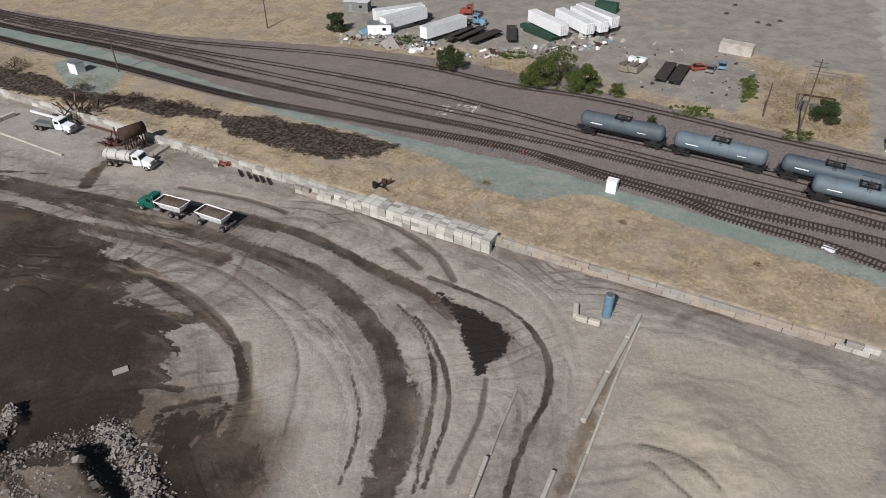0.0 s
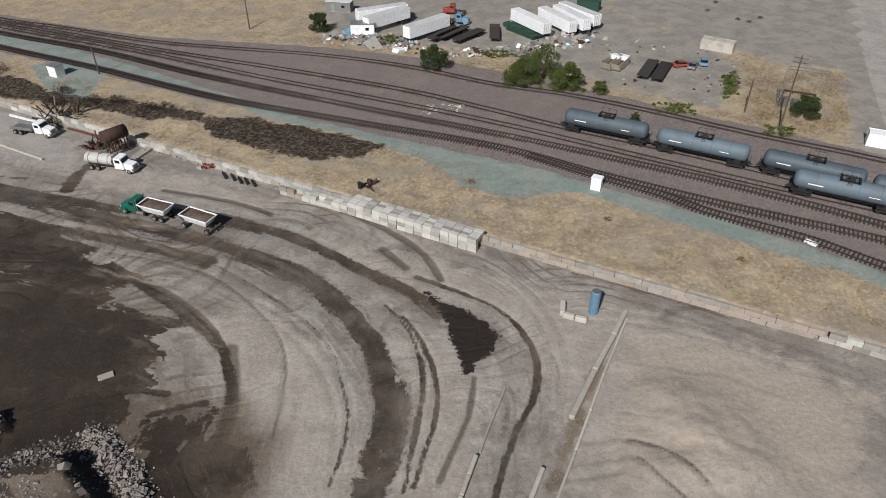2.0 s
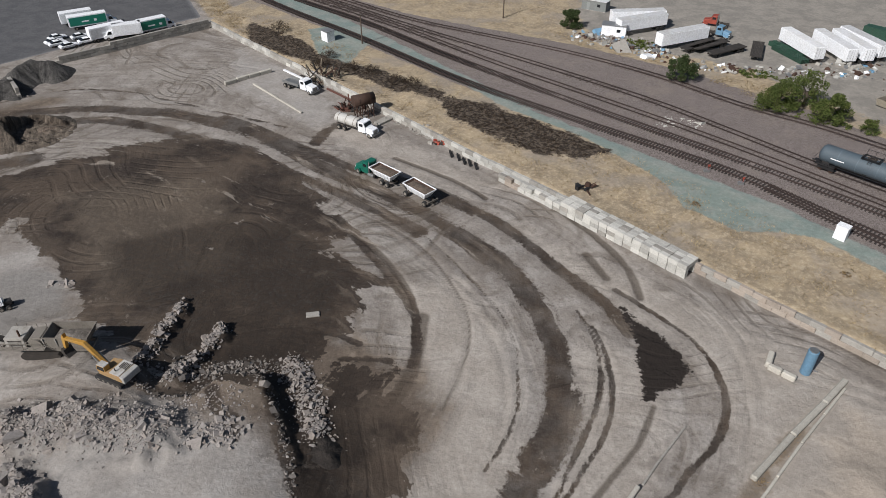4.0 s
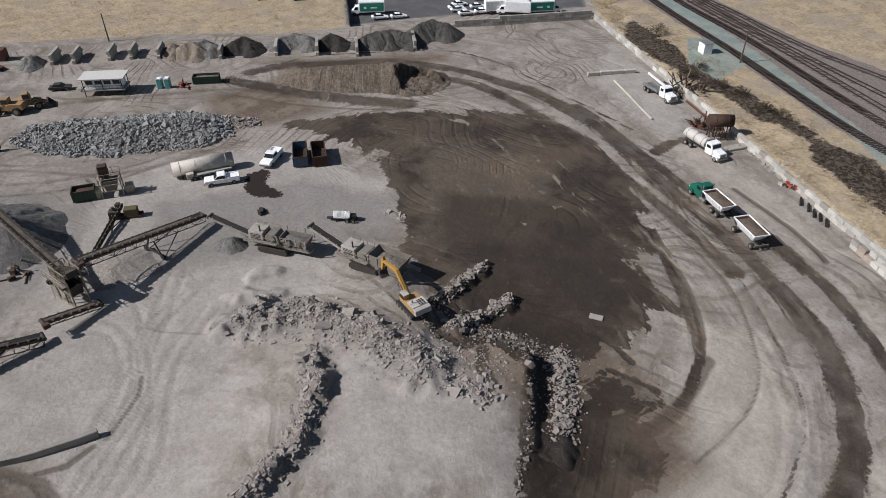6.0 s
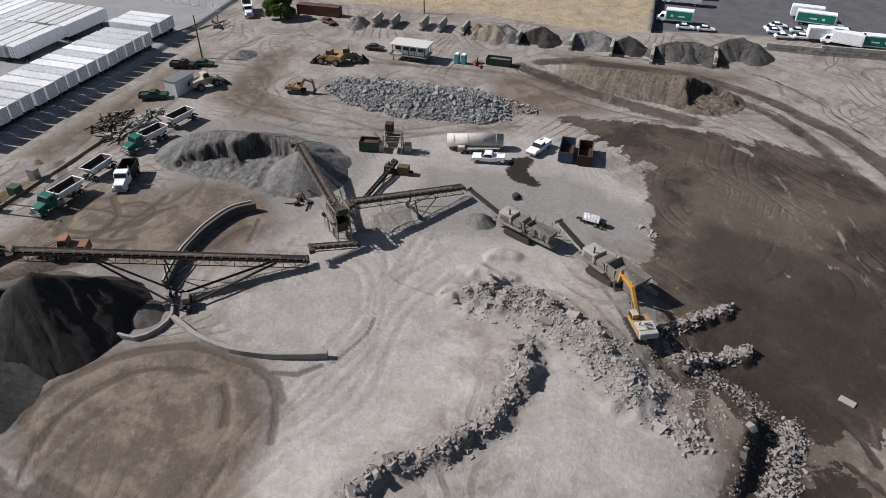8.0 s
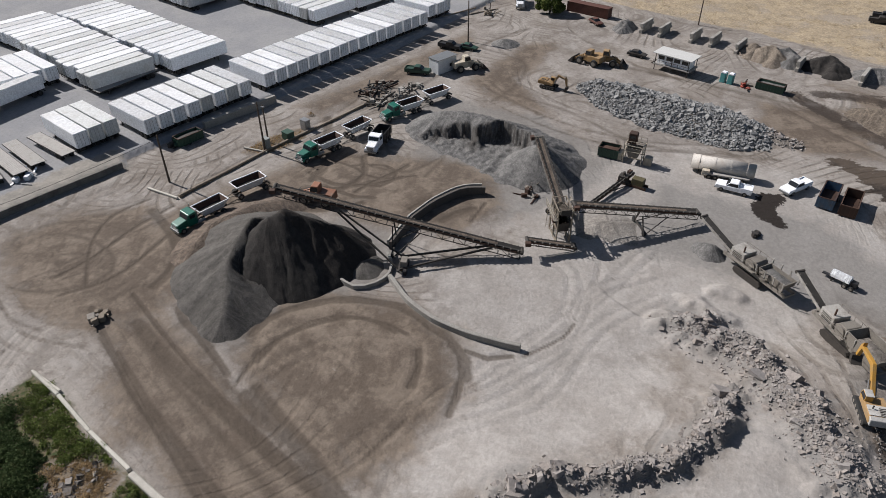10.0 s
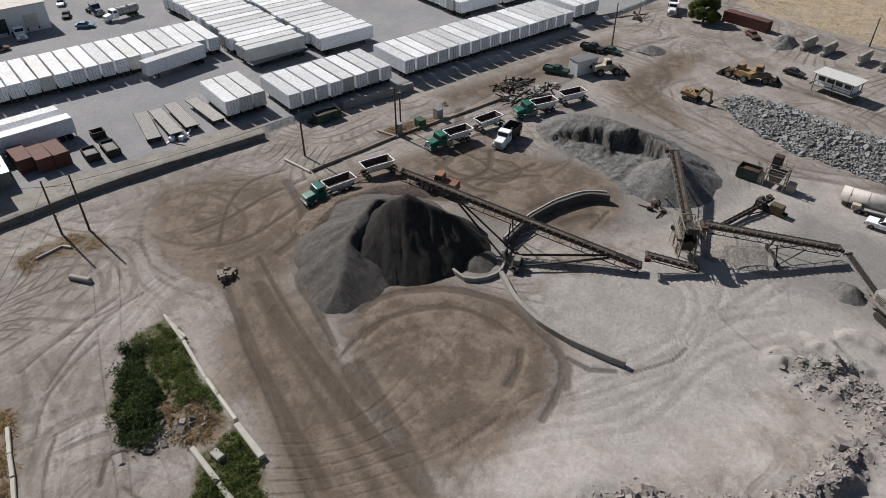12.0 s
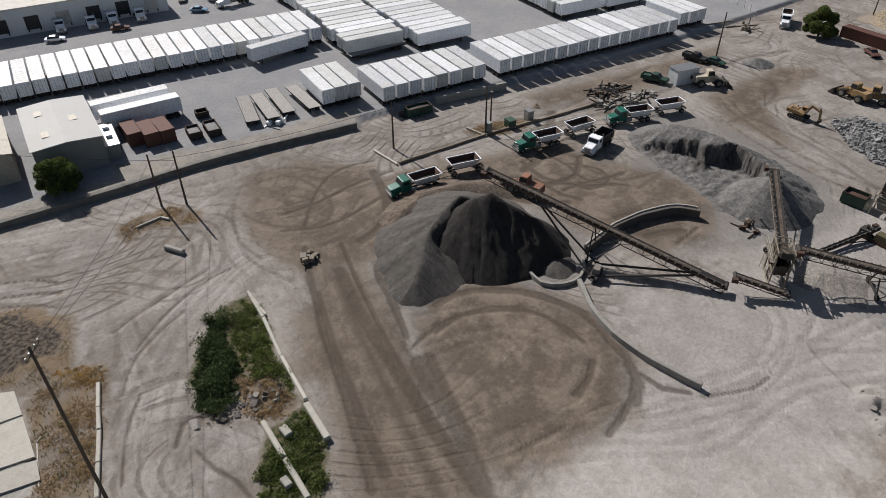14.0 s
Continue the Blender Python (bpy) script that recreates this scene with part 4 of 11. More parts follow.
DARK_SOIL = [
    [(-73.1, -76.2), (-83.5, -68.6), (-85.6, -58.2), (-71.8, -46.4), (-60.9, -43.6), (-57.0, -51.3), (-59.6, -63.5)],
    [(-53.9, 57.3), (-41.7, 56.0), (-27.9, 55.6), (-21.5, 52.8), (-15.8, 48.7), (-16.3, 40.9), (-18.1, 36.3), (-43.5, 37.1)],
    [(-101.1, -29.4), (-105.9, -20.4), (-106.9, -10.5), (-99.6, -2.4), (-88.6, -2.4), (-82.5, -10.0), (-84.1, -17.2), (-84.3, -24.4)],
    [(-59.0, -52.8), (-61.6, -45.0), (-54.8, -35.4), (-49.2, -29.0), (-45.0, -22.3), (-36.6, -13.7), (-32.7, -11.3), (-26.9, -22.5), (-36.6, -31.7), (-46.8, -42.0)],
    [(-65.8, -51.6), (-77.9, -55.5), (-86.6, -54.2), (-97.3, -42.1), (-109.7, -31.9), (-100.0, -16.7), (-86.8, -27.5), (-84.0, -40.0), (-70.4, -42.7), (-62.4, -43.6)],
    [(-62.8, -34.7), (-67.8, -25.2), (-67.9, -14.8), (-61.4, -5.7), (-52.7, -4.0), (-43.8, -8.7), (-39.9, -13.3), (-42.8, -19.8), (-48.3, -26.9), (-53.7, -33.1)],
    [(-55.7, -32.2), (-55.3, -25.7), (-46.1, -16.1), (-39.2, -11.8), (-39.6, -18.4), (-46.7, -25.5)],
    [(-59.2, -44.2), (-55.0, -33.9), (-46.7, -25.5), (-39.7, -19.5), (-41.1, -40.3), (-51.2, -48.2)],
    [(-59.9, -28.8), (-64.3, -21.5), (-62.8, -14.3), (-58.7, -11.2), (-59.3, -19.3), (-54.4, -25.5)],
    [(-140.9, -12.8), (-163.8, -1.7), (-167.1, 8.1), (-143.1, -0.6), (-125.7, 5.9), (-131.7, -5.4)],
    [(-136.7, 48.0), (-135.6, 63.8), (-114.3, 63.6), (-115.1, 52.8), (-120.6, 42.3)],
    [(-147.5, 64.7), (-144.6, 72.2), (-123.1, 103.5), (-118.9, 100.1), (-136.7, 68.0)],
    [(-37.8, 44.0), (-36.5, 52.2), (-30.5, 54.6), (-22.1, 49.9), (-24.4, 34.0)],
    [(-124.4, -45.6), (-145.0, -31.3), (-172.8, -14.5), (-161.9, -12.7), (-137.9, -25.7), (-118.7, -39.7)],
]
PLATEAU_EDGE = [(-50.0, 38.8), (-45.3, 40.5), (-41.4, 44.7), (-37.1, 45.4), (-32.7, 41.9), (-28.5, 37.8), (-22.4, 31.4), (-23.3, 29.0), (-30.0, 35.7), (-35.5, 40.7), (-39.6, 41.1), (-43.5, 37.8)]
SLABS = [[(133.0, 224.3), (155.0, 223.6), (130.7, 123.1), (104.4, 90.0), (89.4, 111.7), (87.3, 115.7), (96.4, 138.6)], [(-21.0, -73.7), (-24.1, -67.8), (-17.3, -54.5), (-15.1, -54.0), (-11.3, -58.7)]]
GUIDES = [ROADS_WET[0][0], [(-74.1, -78.3), (-59.3, -55.0), (-48.1, -39.5), (-38.9, -27.4), (-29.8, -16.9)], [(-33.2, -108.2), (-56.8, -88.7), (-90.7, -63.7), (-153.9, -21.0), (-195.0, 11.5)], [(-124.5, 60.8), (-115.4, 20.3), (-134.7, -7.8), (-173.1, -20.2)], [(-69.6, 14.1), (-53.6, 23.4), (-41.5, 18.2), (-33.8, 12.8)]]


def axis(lo, near_lo, near_hi, hi, fine, coarse):
    """Grid lines: fine over the yard, coarse round it, ever wider out to the horizon."""
    inner = np.concatenate([np.arange(lo, near_lo, coarse), np.arange(near_lo, near_hi, fine), np.arange(near_hi, hi + coarse / 2, coarse)])
    grow = coarse * 1.25 ** np.arange(1, 40)
    out = np.cumsum(grow)
    out = out[: np.searchsorted(out, 2600) + 1]
    return np.concatenate([inner[0] - out[::-1], inner, inner[-1] + out])


def mask(P, areas, soft):
    v = np.zeros(len(P))
    for a in areas:
        v = np.maximum(v, np.clip(0.5 + np_area(P, a) / (2 * soft), 0, 1))
    return v


def line_mask(P, lines, soft):
    v = np.zeros(len(P))
    for pts, half in lines:
        q = [tuple(p) for p in smooth_line(pts, 3.0)]
        lo, hi = np.min(q, 0) - half - 2 * soft, np.max(q, 0) + half + 2 * soft
        near = ((P >= lo) & (P <= hi)).all(1)
        if near.any():
            v[near] = np.maximum(v[near], np.clip(0.5 + (half - np_line(P[near], q)[0]) / (2 * max(min(soft, 0.55), half)), 0, 1))
    return v


def ground_material():
    m, n, l, bsdf = nodes_of("yard_ground")
    geo = n.new("ShaderNodeNewGeometry")
    pos = geo.outputs["Position"]

    def attr(name):
        a = n.new("ShaderNodeAttribute")
        a.attribute_name = name
        s = n.new("ShaderNodeSeparateColor")
        l.new(a.outputs["Color"], s.inputs["Color"])
        return [s.outputs[0], s.outputs[1], s.outputs[2], a.outputs["Alpha"]]

    wet, road, faint, pale = attr("zone_a")
    fines, ruddy, asphalt, ballast = attr("zone_b")
    greenish, burnt, grass, lot = attr("zone_c")
    weeds, brown, u, v = attr("zone_d")
    soil, slabs, pool, ring = attr("zone_e")
    sure, deep_mud, dry_mud, car_park = attr("zone_f")

    def ruts(across, along, scale, detail):
        comb = n.new("ShaderNodeCombineXYZ")
        warp = maths(n, l, "MULTIPLY", maths(n, l, "SUBTRACT", n4, 0.5), 3.0)
        l.new(maths(n, l, "ADD", maths(n, l, "MULTIPLY", u, 100.0 * across), warp), comb.inputs[0])
        l.new(maths(n, l, "MULTIPLY", v, 100.0 * along), comb.inputs[1])
        drawn = maths(n, l, "SUBTRACT", noise_tex(n, l, comb.outputs[0], scale, detail, 0.62), 0.5)
        return maths(n, l, "ADD", maths(n, l, "MULTIPLY", drawn, sure), 0.5)

    n0, n1, n2 = noise_tex(n, l, pos, 0.035, 5.0), noise_tex(n, l, pos, 0.22, 8.0, 0.7), noise_tex(n, l, pos, 1.6, 6.0, 0.7)
    n3, n4 = noise_tex(n, l, pos, 4.5, 5.0, 0.75), noise_tex(n, l, pos, 0.09, 6.0, 0.62)
    streak, streak2, fine_rut = ruts(1.0, 0.07, 1.0, 6.0), ruts(1.0, 0.05, 0.26, 4.0), ruts(1.0, 0.03, 3.2, 3.0)
    # the bare yard: pale dust over compacted soil, drawn out along the wheel ruts
    col = mixed(n, l, mapped(n, l, n0, 0.42, 0.58), (0.4, 0.364, 0.328), (0.322, 0.29, 0.26))
    col = mixed(n, l, mapped(n, l, n1, 0.46, 0.6, 0, 0.6), col, (0.487, 0.455, 0.42))
    col = mixed(n, l, mapped(n, l, n4, 0.49, 0.6, 0, 0.62), col, (0.265, 0.23, 0.197))
    col = mixed(n, l, mapped(n, l, streak, 0.53, 0.66, 0, 0.45), col, (0.235, 0.205, 0.175))
    col = mixed(n, l, mapped(n, l, streak2, 0.52, 0.66, 0, 0.55), col, (0.5, 0.465, 0.42))
    col = mixed(n, l, mapped(n, l, fine_rut, 0.56, 0.7, 0, 0.3), col, (0.23, 0.2, 0.17))

    # wheel ruts that swirl over the bare soil in loose bundles
    ruts_map = None
    for shift, size, count in ((0.0, 0.026, 34.0), (310.0, 0.034, 26.0), (720.0, 0.018, 46.0)):
        moved = n.new("ShaderNodeVectorMath")
        moved.operation = "ADD"
        l.new(pos, moved.inputs[0])
        moved.inputs[1].default_value = (shift, shift * 0.7, 0.0)
        swirl = maths(n, l, "ADD", noise_tex(n, l, moved.outputs[0], size, 1.0, 0.35), maths(n, l, "MULTIPLY", n2, 0.006))
        saw = maths(n, l, "ABSOLUTE", maths(n, l, "SUBTRACT", maths(n, l, "FRACT", maths(n, l, "MULTIPLY", swirl, count)), 0.5))
        thin = maths(n, l, "MULTIPLY", mapped(n, l, saw, 0.05, 0.2, 1.0, 0.0), mapped(n, l, noise_tex(n, l, moved.outputs[0], 0.045, 4.0, 0.6), 0.48, 0.6))
        thin = maths(n, l, "MULTIPLY", thin, mapped(n, l, n1, 0.36, 0.56, 0.25, 1.0))
        ruts_map = thin if ruts_map is None else maths(n, l, "MAXIMUM", ruts_map, thin)
    calm = maths(n, l, "SUBTRACT", 1.0, maths(n, l, "MAXIMUM", maths(n, l, "MAXIMUM", maths(n, l, "MAXIMUM", ruddy, maths(n, l, "MULTIPLY", soil, 0.55)), maths(n, l, "MAXIMUM", maths(n, l, "MULTIPLY", pale, 0.8), maths(n, l, "MULTIPLY", ring, 0.7))), maths(n, l, "ADD", maths(n, l, "ADD", asphalt, ballast), maths(n, l, "ADD", grass, lot))), clamp=True)
    ruts_map = maths(n, l, "MULTIPLY", ruts_map, calm)
    col = mixed(n, l, maths(n, l, "MULTIPLY", ruts_map, 0.62), col, (0.165, 0.136, 0.109))
    # dark damp blotches and scattered crumbs
    col = mixed(n, l, mapped(n, l, noise_tex(n, l, pos, 0.55, 7.0, 0.72), 0.53, 0.65, 0, 0.55), col, (0.2, 0.166, 0.136))
    col = mixed(n, l, mapped(n, l, noise_tex(n, l, pos, 2.6, 3.0, 0.6), 0.66, 0.72, 0, 0.5), col, (0.17, 0.145, 0.12))

    def edge(value, amount, lo=0.44, hi=0.56, src=None, top=1.0):
        s = src or n1
        e = maths(n, l, "ADD", value, maths(n, l, "MULTIPLY", maths(n, l, "SUBTRACT", s, 0.5), amount))
        return mapped(n, l, e, lo, hi, 0.0, top)

    col = mixed(n, l, edge(pale, 1.4, 0.3, 0.75, top=0.82), col, mixed(n, l, mapped(n, l, n1, 0.4, 0.6), (0.43, 0.401, 0.37), (0.5, 0.471, 0.44)))
    col = mixed(n, l, edge(ring, 1.2, 0.3, 0.7, top=0.88), col, mixed(n, l, mapped(n, l, n1, 0.4, 0.62), (0.445, 0.4, 0.35), (0.525, 0.478, 0.425)))
    col = mixed(n, l, maths(n, l, "MULTIPLY", ruts_map, 0.2), col, (0.22, 0.19, 0.16))
    col = mixed(n, l, edge(fines, 1.6, 0.35, 0.75, top=0.65), col, (0.25, 0.24, 0.226))
    soil_map = edge(soil, 1.8, 0.3, 0.75, maths(n, l, "ADD", maths(n, l, "MULTIPLY", n1, 0.5), maths(n, l, "MULTIPLY", streak2, 0.5)), top=0.92)
    col = mixed(n, l, soil_map, col, mixed(n, l, mapped(n, l, maths(n, l, "ADD", maths(n, l, "MULTIPLY", n1, 0.7), maths(n, l, "MULTIPLY", streak2, 0.3)), 0.44, 0.58), (0.145, 0.112, 0.085), (0.25, 0.201, 0.156)))
    col = mixed(n, l, edge(ruddy, 1.6, 0.3, 0.8, top=0.8), col, (0.53, 0.455, 0.375))
    col = mixed(n, l, edge(faint, 0.9, 0.4, 0.88, n1, top=0.72), col, (0.098, 0.077, 0.059))
    # wet mud with drier islands
    holes = mapped(n, l, n4, 0.55, 0.68, 0.0, 0.45)
    finger = ruts(1.0, 0.16, 0.4, 8.0)
    ragged = maths(n, l, "ADD", maths(n, l, "MULTIPLY", n1, 0.35), maths(n, l, "MULTIPLY", finger, 0.65))
    w1 = edge(maths(n, l, "SUBTRACT", wet, holes), 2.8, 0.44, 0.5, ragged)
    w2 = edge(road, 2.2, 0.42, 0.62, maths(n, l, "ADD", maths(n, l, "MULTIPLY", n2, 0.35), maths(n, l, "MULTIPLY", finger, 0.65)))
    w2 = maths(n, l, "MULTIPLY", w2, mapped(n, l, n1, 0.36, 0.6, 0.72, 1.0))
    damp = maths(n, l, "MAXIMUM", w1, w2)
    mud = mixed(n, l, mapped(n, l, n1, 0.4, 0.62), (0.04, 0.0295, 0.023), (0.062, 0.0465, 0.036))
    mud = mixed(n, l, mapped(n, l, n4, 0.46, 0.6, 0, 0.55), mud, (0.15, 0.113, 0.083))
    mud = mixed(n, l, mapped(n, l, streak, 0.57, 0.7, 0, 0.3), mud, (0.18, 0.142, 0.108))
    churned = maths(n, l, "MULTIPLY", mapped(n, l, n0, 0.46, 0.56), mapped(n, l, finger, 0.52, 0.62, 0, 0.5))
    mud = mixed(n, l, churned, mud, (0.27, 0.22, 0.172))
    mud = mixed(n, l, mapped(n, l, finger, 0.62, 0.66, 0, 0.8), mud, (0.36, 0.315, 0.265))
    mud = mixed(n, l, mapped(n, l, noise_tex(n, l, pos, 0.3, 9.0, 0.74), 0.6, 0.645, 0, 0.62), mud, (0.31, 0.268, 0.222))
    mud = mixed(n, l, mapped(n, l, noise_tex(n, l, pos, 0.075, 5.0, 0.6), 0.5, 0.62, 0, 0.5), mud, (0.145, 0.112, 0.084))
    mud = mixed(n, l, edge(dry_mud, 1.8, 0.35, 0.8, maths(n, l, "ADD", maths(n, l, "MULTIPLY", n4, 0.5), maths(n, l, "MULTIPLY", n1, 0.5)), top=0.5), mud, mixed(n, l, mapped(n, l, n2, 0.35, 0.65), (0.15, 0.118, 0.087), (0.22, 0.18, 0.138)))
    mud = mixed(n, l, edge(deep_mud, 1.6, 0.3, 0.9, top=0.7), mud, mixed(n, l, mapped(n, l, n2, 0.4, 0.6), (0.026, 0.02, 0.0155), (0.05, 0.036, 0.026)))
    damp_spots = mapped(n, l, n2, 0.3, 0.55, 0.88, 1.0)
    col = mixed(n, l, maths(n, l, "MULTIPLY", damp, damp_spots), col, mud)
    standing = edge(pool, 2.2, 0.44, 0.54, maths(n, l, "ADD", maths(n, l, "MULTIPLY", n1, 0.6), maths(n, l, "MULTIPLY", n2, 0.4)))
    col = mixed(n, l, standing, col, (0.034, 0.027, 0.023))
    # asphalt, grass, ballast
    tar = mixed(n, l, mapped(n, l, n4, 0.42, 0.6), (0.345, 0.348, 0.358), (0.395, 0.394, 0.395))
    tar = mixed(n, l, mapped(n, l, n2, 0.5, 0.7, 0, 0.25), tar, (0.25, 0.25, 0.255))
    tar = mixed(n, l, car_park, tar, mixed(n, l, mapped(n, l, n1, 0.4, 0.6), (0.12, 0.122, 0.13), (0.155, 0.156, 0.162)))
    col = mixed(n, l, edge(asphalt, 0.25), col, tar)
    hay = mixed(n, l, mapped(n, l, n1, 0.42, 0.58), (0.54, 0.437, 0.297), (0.4, 0.325, 0.228))
    hay = mixed(n, l, mapped(n, l, n2, 0.48, 0.66, 0, 0.7), hay, (0.62, 0.525, 0.38))
    hay = mixed(n, l, mapped(n, l, n4, 0.5, 0.62, 0, 0.7), hay, (0.42, 0.365, 0.3))
    hay = mixed(n, l, mapped(n, l, n3, 0.52, 0.68, 0, 0.5), hay, (0.29, 0.235, 0.165))
    col = mixed(n, l, edge(grass, 0.9, 0.38, 0.62), col, hay)
    bare = mixed(n, l, mapped(n, l, n1, 0.42, 0.6), (0.41, 0.38, 0.335), (0.32, 0.3, 0.268))
    col = mixed(n, l, edge(lot, 1.2, 0.4, 0.6), col, bare)
    col = mixed(n, l, edge(slabs, 0.2), col, mixed(n, l, mapped(n, l, n1, 0.42, 0.6), (0.5, 0.48, 0.44), (0.42, 0.4, 0.36)))
    stone = mixed(n, l, mapped(n, l, n3, 0.38, 0.62), (0.185, 0.155, 0.143), (0.34, 0.296, 0.276))
    stone = mixed(n, l, mapped(n, l, n1, 0.5, 0.64, 0, 0.6), stone, (0.32, 0.275, 0.24))
    col = mixed(n, l, edge(ballast, 0.6), col, stone)
    teal = mixed(n, l, mapped(n, l, n1, 0.42, 0.6), (0.27, 0.35, 0.325), (0.36, 0.405, 0.37))
    col = mixed(n, l, edge(greenish, 1.0, 0.4, 0.6, top=0.9), col, teal)
    ash = mixed(n, l, mapped(n, l, n2, 0.4, 0.6), (0.042, 0.033, 0.026), (0.16, 0.128, 0.098))
    col = mixed(n, l, edge(weeds, 1.2, 0.4, 0.62), col, mixed(n, l, mapped(n, l, n2, 0.4, 0.6), (0.075, 0.095, 0.035), (0.17, 0.14, 0.085)))
    col = mixed(n, l, edge(brown, 1.5, 0.36, 0.6, top=0.9), col, mixed(n, l, mapped(n, l, n1, 0.42, 0.58), mixed(n, l, mapped(n, l, n2, 0.42, 0.6), (0.29, 0.21, 0.125), (0.2, 0.145, 0.09)), (0.24, 0.2, 0.16)))
    col = mixed(n, l, edge(burnt, 1.6, 0.4, 0.6), col, ash)
    hsv = n.new("ShaderNodeHueSaturation")
    grain = maths(n, l, "MULTIPLY", mapped(n, l, n3, 0.3, 0.7, 0.655, 0.755), mapped(n, l, n2, 0.3, 0.7, 0.89, 1.11))
    l.new(grain, hsv.inputs["Value"])
    l.new(col, hsv.inputs["Color"])
    l.new(hsv.outputs["Color"], bsdf.inputs["Base Color"])
    l.new(mapped(n, l, damp, 0, 1, 0.95, 0.78), bsdf.inputs["Roughness"])
    l.new(mapped(n, l, damp, 0, 1, 0.25, 0.3), bsdf.inputs["Specular IOR Level"])
    relief = maths(n, l, "SUBTRACT", maths(n, l, "ADD", maths(n, l, "MULTIPLY", n2, 0.45), maths(n, l, "ADD", maths(n, l, "MULTIPLY", n3, 0.12), maths(n, l, "MULTIPLY", streak, 0.15))), maths(n, l, "MULTIPLY", maths(n, l, "MAXIMUM", faint, road), 0.7))
    relief = maths(n, l, "SUBTRACT", relief, maths(n, l, "MULTIPLY", ruts_map, 0.35))
    bumped(n, l, bsdf, relief, 0.85, 0.28)
    return m


def build_ground():
    xs, ys = axis(-215, -112, 42, 100, 0.34, 0.8), axis(-125, -66, 100, 195, 0.34, 0.8)
    X, Y = np.meshgrid(xs, ys)
    P = np.stack([X.ravel(), Y.ravel()], 1)
    Z = ground_z(P)
    nx, ny = len(xs), len(ys)
    idx = np.arange(nx * ny).reshape(ny, nx)
    quads = np.stack([idx[:-1, :-1], idx[:-1, 1:], idx[1:, 1:], idx[1:, :-1]], -1).reshape(-1, 4)
    me = bpy.data.meshes.new("ground")
    me.vertices.add(len(P))
    me.vertices.foreach_set("co", np.column_stack([P, Z]).ravel())
    me.loops.add(quads.size)
    me.loops.foreach_set("vertex_index", quads.ravel().astype(np.int32))
    me.polygons.add(len(quads))
    me.polygons.foreach_set("loop_start", np.arange(0, quads.size, 4, dtype=np.int32))
    me.update(calc_edges=True)
    me.shade_smooth()
    side = P @ np.array(WALL_N) - WALL_C
    rail_side = np.clip(0.5 + np.where(P[:, 0] > -119, side, -9) / 2.0, 0, 1)
    far_side = np.clip(0.5 + (np.hypot(P[:, 0] + 60, P[:, 1] - 30) - 330) / 20, 0, 1)
    across, along, second = np.full(len(P), 1e9), np.zeros(len(P)), np.full(len(P), 1e9)
    for i, g in enumerate(GUIDES):
        d, s, a = np_line(P, [tuple(p) for p in smooth_line(g, 6.0)])
        near = d < np.abs(across)
        second = np.where(near, np.abs(across), np.minimum(second, d))
        across, along = np.where(near, d * s, across), np.where(near, a + 700 * i, along)
    zones = {
        "zone_a": (np.maximum(np.maximum(mask(P, [WET], 3.6), mask(P, [WET_4], 3.0)), np.maximum(mask(P, [WET_3], 1.4), 0.56 * mask(P, [WET_2], 4.0))), line_mask(P, ROADS_WET, 0.9), np.maximum(0.76 * line_mask(P, ROADS_FAINT, 0.8), 1.25 * line_mask(P, ROADS_DARK, 0.5)), mask(P, DRY_PALE, 4.0)),
        "zone_b": (np.maximum(mask(P, GREY_FINES, 4.0), line_mask(P, [(RIDGE_A, 2.6), (RIDGE_B, 4.0), (SPURS[0], 1.5), (SPURS[1], 1.6)], 1.0)), mask(P, RUDDY, 5.0), mask(P, ASPHALT, 1.0), mask(P, [BALLAST], 2.0)),
        "zone_c": (mask(P, GREENISH, 1.5), mask(P, BURNT, 2.5), np.maximum(np.maximum(rail_side, far_side), mask(P, GRASS_FIELDS, 3.0)), mask(P, GREY_LOT, 4.0)),
        "zone_e": (np.maximum(mask(P, DARK_SOIL, 5.0), mask(P, [PLATEAU_EDGE], 3.0)), mask(P, SLABS, 0.6), mask(P, [PUDDLE, PUDDLE_2], 1.6), mask(P, RING_PALE, 5.0)),
        "zone_d": (mask(P, GREEN_WEEDS, 2.0), mask(P, BROWN_WEEDS, 2.0), across / 100.0, along / 100.0),
    }
    sure = np.clip((second - np.abs(across)) / 14.0, 0, 1) * np.clip((46.0 - np.abs(across)) / 16.0, 0, 1)
    zones["zone_f"] = (sure, mask(P, DARK_MUD, 3.0), mask(P, DRY_MUD, 6.0), mask(P, [ASPHALT[1]], 1.0))
    for name, cols in zones.items():
        a = me.attributes.new(name, "FLOAT_COLOR", "POINT")
        a.data.foreach_set("color", np.stack(cols, 1).astype(np.float32).ravel())
    me.materials.append(ground_material())
    return tagged(new("ground", me), "dusty grey-brown yard soil with dark wet mud and wheel ruts", "ground", kind="structure")


build_ground()

# ---- walls ----
def put(ob, x, y, turn=0.0, z=None, tilt=0.0):
    ob.matrix_basis = pose(x, y, z_at(x, y) if z is None else z, tilt, 0, turn) @ Matrix.Diagonal((*ob.scale, 1))
    return ob


def block_mesh(name, length, width, height, material, chip=0.04, seed=0):
    bm = bmesh.new()
    box(bm, 0, 0, 0, length, width, height)
    bmesh.ops.bevel(bm, geom=bm.edges[:], offset=chip, segments=1, affect="EDGES")
    rng = random.Random(seed)
    for v in bm.verts:
        v.co += Vector((rng.uniform(-1, 1), rng.uniform(-1, 1), rng.uniform(-1, 1))) * chip * 0.35
    me = bpy.data.meshes.new(name)
    bm.to_mesh(me)
    bm.free()
    me.materials.append(material)
    return me


